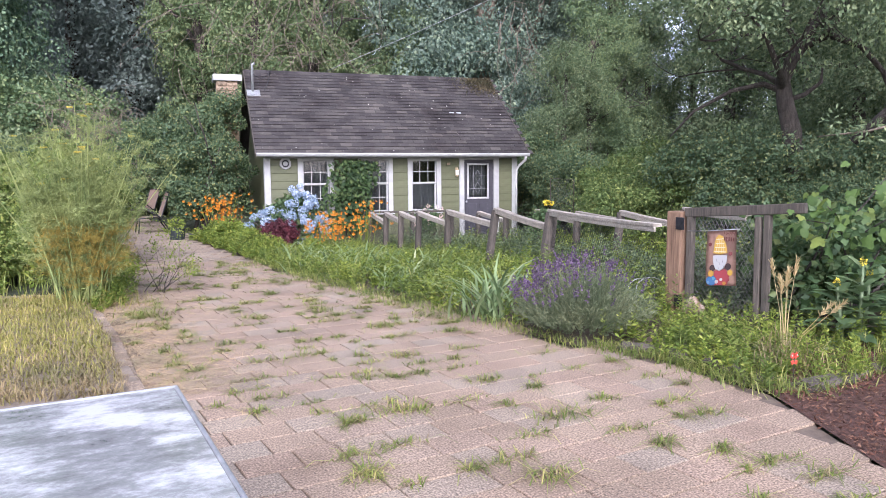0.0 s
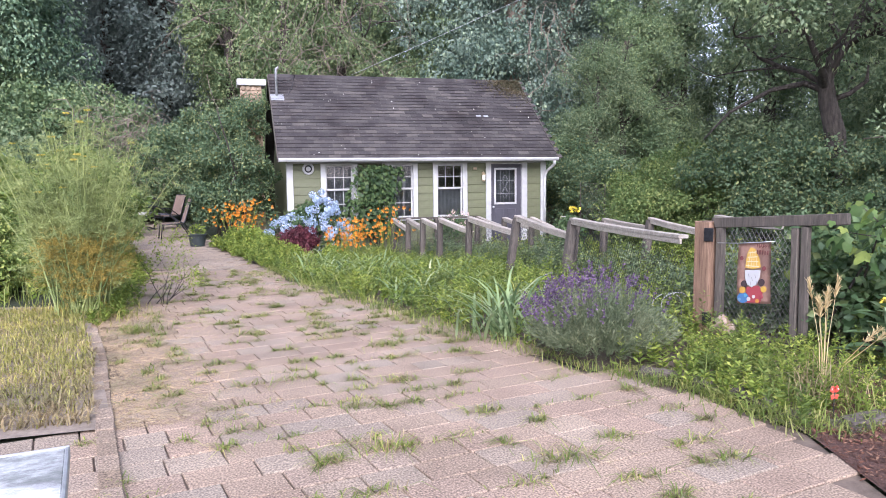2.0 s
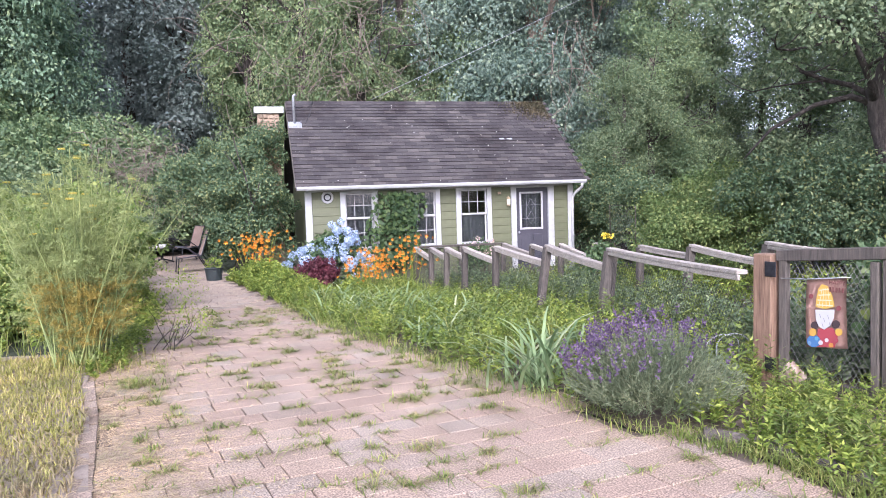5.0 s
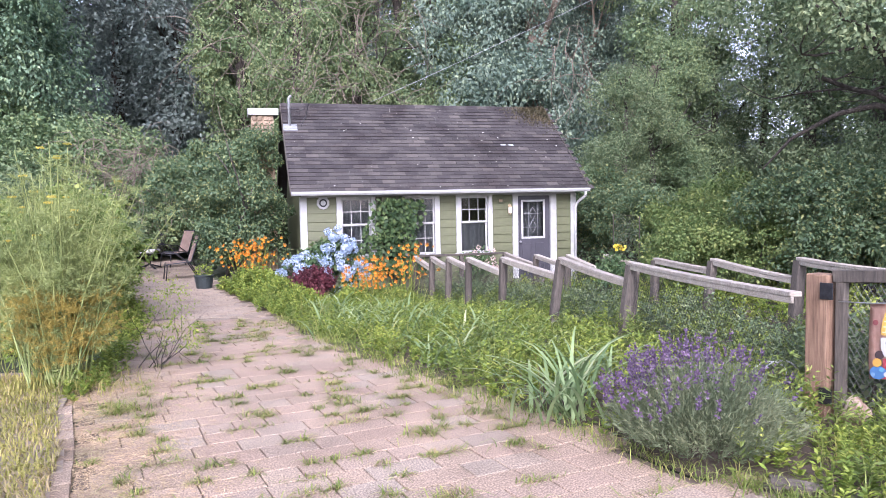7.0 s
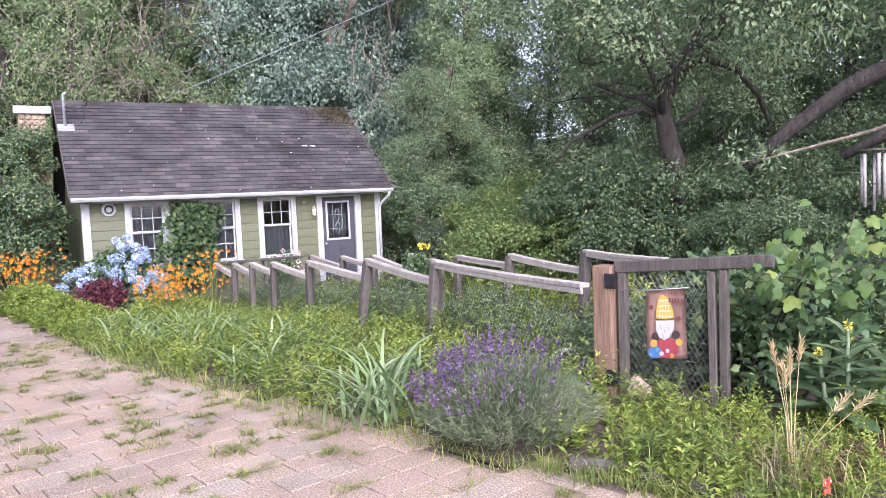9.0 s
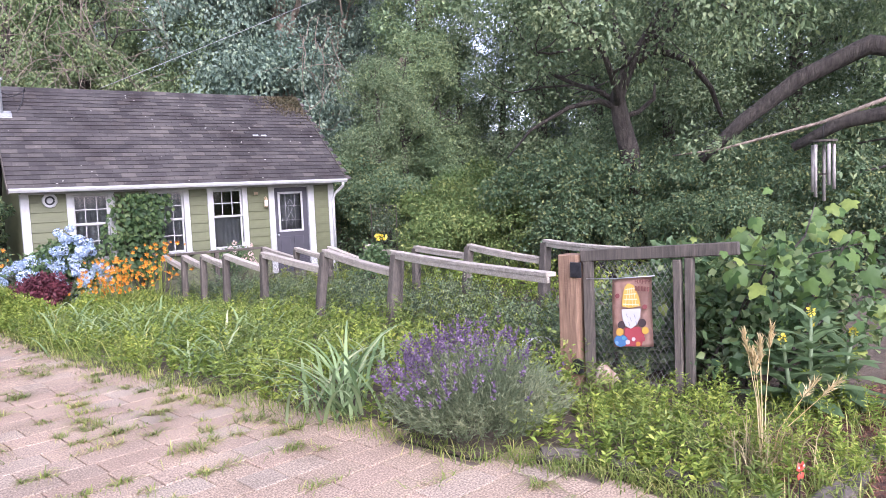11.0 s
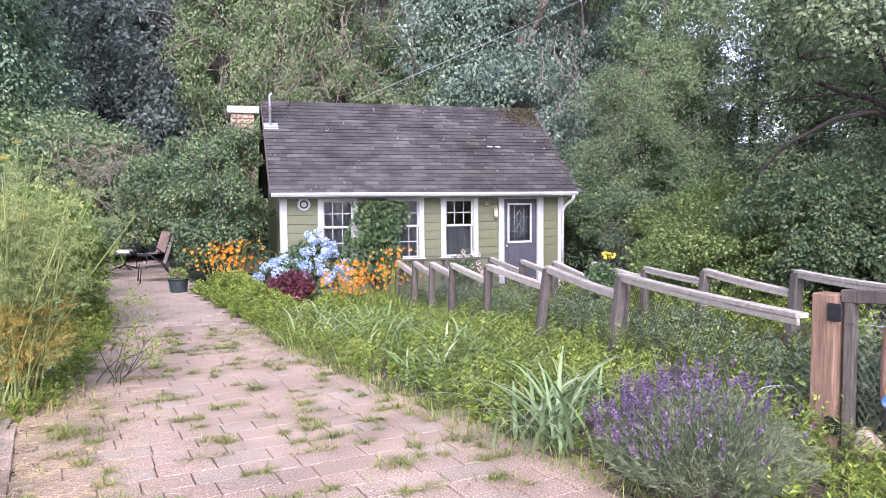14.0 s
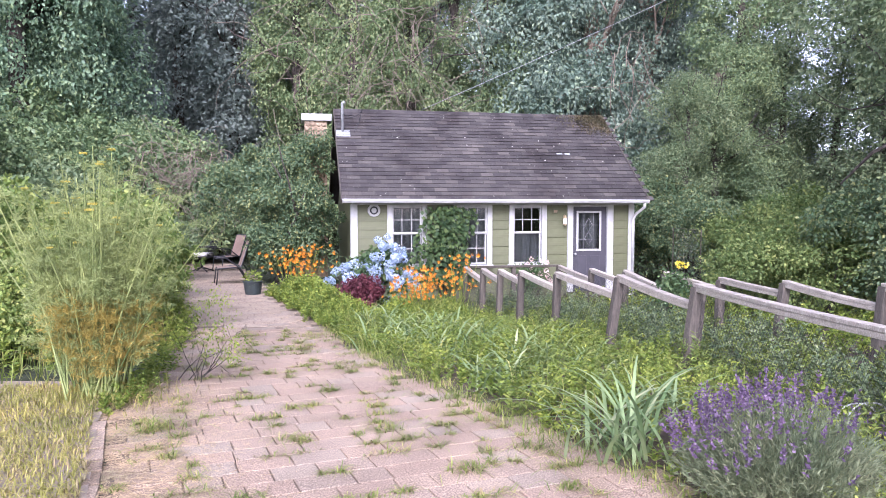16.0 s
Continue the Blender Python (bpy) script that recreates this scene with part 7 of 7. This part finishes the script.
def paver_mesh(w, d, seed, mat=None):
    """A worn paver: a slab with a chamfered, slightly uneven rim."""
    r = np.random.default_rng(seed)
    bm = bmesh.new()
    c = 0.004
    lo = [bm.verts.new((x, y, -0.05)) for x, y in ((-w / 2, -d / 2), (w / 2, -d / 2), (w / 2, d / 2), (-w / 2, d / 2))]
    md = [bm.verts.new((v.co.x + r.normal(0, 0.0012), v.co.y + r.normal(0, 0.0012), -c)) for v in lo]
    up = [bm.verts.new((v.co.x * (1 - 2 * c / w), v.co.y * (1 - 2 * c / d), r.normal(0, 0.0008))) for v in md]
    for a, b in ((lo, md), (md, up)):
        for k in range(4):
            bm.faces.new((a[k], a[(k + 1) % 4], b[(k + 1) % 4], b[k]))
    bm.faces.new(up)
    me = bpy.data.meshes.new("paver")
    bm.to_mesh(me)
    bm.free()
    me.materials.append(mat or PAVER)
    return me


ROW, GAP = 0.235, 0.010
WIDTHS = (0.235, 0.30, 0.36, 0.44)
paver_kinds = {w: [paver_mesh(w - GAP, ROW - GAP, int(w * 100) + k) for k in range(3)] for w in WIDTHS}
ANG = radians(11)
ca, sa = math.cos(ANG), math.sin(ANG)
OX, OY = -2.2, -14.0
near_pavers, far_pavers, joints = [], [], []
rng = np.random.default_rng(51)
for i in range(-38, 44):
    u = -4.5 + rng.uniform(-0.3, 0)
    while u < 5.5:
        w = WIDTHS[int(rng.choice(4, p=(0.2, 0.35, 0.3, 0.15)))]
        cu, cv = u + w / 2, (i + 0.5) * ROW
        x, y = OX + ca * cu - sa * cv, OY + sa * cu + ca * cv
        if inside(x, y, COURT):
            near = -15.6 < y < -11.6 and x > -2.4
            (near_pavers if near and len(near_pavers) < 300 else far_pavers).append((x, y, w))
            if y > -16.5:
                joints.append((u, i * ROW))
                joints.append((u + w * rng.random(), i * ROW))
        u += w
for x, y, w in near_pavers:
    ob = new("paver", paver_kinds[w][int(rng.integers(0, 3))])
    ob.parent = court
    ob.matrix_basis = pose(x, y, rng.normal(0, 0.0012), rng.normal(0, 0.12), rng.normal(0, 0.12), 11 + rng.normal(0, 0.35))


def slabs(name, places, mat, parent):
    """The pavers farther off, joined."""
    vs, ts = [], []
    for x, y, w, d, turn in places:
        m = pose(x, y, ground_height(x, y) + rng.normal(0, 0.0012), rng.normal(0, 0.12), rng.normal(0, 0.12), turn)
        o = len(vs)
        for z, s in ((-0.05, 0), (-0.004, 0), (0, 0.004)):
            vs += [tuple(m @ Vector((a * (w / 2 - s), b * (d / 2 - s), z))) for a, b in ((-1, -1), (1, -1), (1, 1), (-1, 1))]
        for r0 in (0, 4):
            for k in range(4):
                j = (k + 1) % 4
                ts += [(o + r0 + k, o + r0 + j, o + r0 + 4 + j), (o + r0 + k, o + r0 + 4 + j, o + r0 + 4 + k)]
        ts += [(o + 8, o + 9, o + 10), (o + 8, o + 10, o + 11)]
    me = raw_mesh(name, np.array(vs), np.array(ts), mat)
    me.shade_flat()
    part(name, me, None, parent, kind="stuff")


slabs("far_pavers", [(x, y, w - GAP, ROW - GAP, 11 + rng.normal(0, 0.35)) for x, y, w in far_pavers], PAVER_MANY, court)
tiles = []
for i in range(-8, 60):
    for j in range(-12, 14):
        x, y = -3.0 + 0.31 * j - 0.06 * i + 0.155 * (i % 2), -5.4 + 0.26 * i + 0.03 * j
        if inside(x, y, PATIO_AREA) and inside(x + 0.1, y - 0.1, PATIO_AREA) and inside(x - 0.1, y + 0.1, PATIO_AREA):
            tiles.append((x, y, 0.30, 0.25, 6 + rng.normal(0, 1.0)))
slabs("patio_pavers", tiles, PATIO, patio)
# kerb of bricks on edge between court and lawn
kb = thing("brick_kerb", "sunken kerb of old bricks between the court and lawn", "kerb", (-2.3, -13.0, 0.0))
kbm = paver_mesh(0.105, 0.215, 90, CURB)
KERB = [(-1.62, -17.0), (-2.12, -14.1), (-2.27, -13.2), (-2.53, -11.6), (-2.78, -10.4)]
for (xa, ya), (xb, yb) in zip(KERB, KERB[1:]):
    L = math.hypot(xb - xa, yb - ya)
    n = int(L / 0.222)
    for k in range(n):
        s = (k + 0.5) / n
        ob = new("brick", kbm)
        ob.parent = kb
        ob.matrix_basis = pose(xa + (xb - xa) * s + 2.3 - 0.06, ya + (yb - ya) * s + 13.0, 0.022 + rng.normal(0, 0.004), rng.normal(0, 1), rng.normal(0, 1.5), math.degrees(math.atan2(yb - ya, xb - xa)) - 90 + rng.normal(0, 1.2))

# weeds in the joints
rng = np.random.default_rng(52)
P, H, LN = [], [], []
SEEN = [(0.2, -10.95, 1.1), (0.33, -11.65, 1.2), (0.29, -12.4, 0.9), (-0.22, -12.0, 1.2), (-0.36, -13.12, 1.1), (0.0, -13.98, 1.0), (-0.76, -13.63, 0.9), (0.53, -14.62, 0.8), (0.13, -14.84, 1.3),
        (-2.36, -10.66, 1.8), (-1.34, -11.13, 1.0), (-0.64, -11.0, 1.0), (-0.74, -14.4, 1.3), (-0.35, -15.6, 1.1), (-1.15, -15.3, 0.9), (0.95, -15.1, 0.9)]
for x, y, s in SEEN:
    n = int(70 * s)
    P += [(x + rng.normal(0, 0.065 * s), y + rng.normal(0, 0.035 * s), -0.005) for _ in range(n)]
    H += list(rng.uniform(0.03, 0.085, n) * s)
idx = rng.choice(len(joints), 700, replace=False)
for k in idx:
    u, v = joints[k]
    x, y = OX + ca * u - sa * v, OY + sa * u + ca * v
    if not inside(x, y, COURT) or y < -16.6:
        continue
    far = min(max((y + 15) / 8, 0), 1)
    if rng.random() > 0.33 + 0.32 * far:
        continue
    s = rng.uniform(0.3, 1.0)
    n = int(58 * s) + 10
    run = 0.03 * s + 0.06 * (rng.random() < 0.3)
    for _ in range(n):
        q = rng.normal(0, run)
        P.append((x + ca * q + rng.normal(0, 0.02), y + sa * q + rng.normal(0, 0.024), -0.005))
        H.append(rng.uniform(0.015, 0.05) * (0.6 + s))
P, H = np.array(P), np.array(H)
dead = rng.random(len(P)) < 0.33
ob = part("joint_weeds", raw_mesh("joint_weeds", *blades(P[~dead], H[~dead], 0.007, 1.7, rng, 0.42), L_GRASS))
tagged(ob, "tufts of grass growing in the joints of the pavers", "grass", kind="stuff")
ob = part("dead_joint_weeds", raw_mesh("dead_joint_weeds", *blades(P[dead], H[dead] * 0.95, 0.005, 1.6, rng, 0.42), L_STRAW))
tagged(ob, "dry tufts in the joints of the pavers", "grass", kind="stuff")
pts = []
for (xa, ya), (xb, yb) in zip(EDGE_STONES, EDGE_STONES[1:]):
    for _ in range(210):
        q = rng.random()
        pts.append((xa + (xb - xa) * q + rng.normal(-0.04, 0.08), ya + (yb - ya) * q + rng.normal(0, 0.08), 0.0))
ob = part("stone_grass", raw_mesh("stone_grass", *blades(np.array(pts), rng.uniform(0.04, 0.12, len(pts)), 0.008, 0.9, rng), L_GRASS))
tagged(ob, "grass hanging over the edging stones", "grass", kind="stuff")
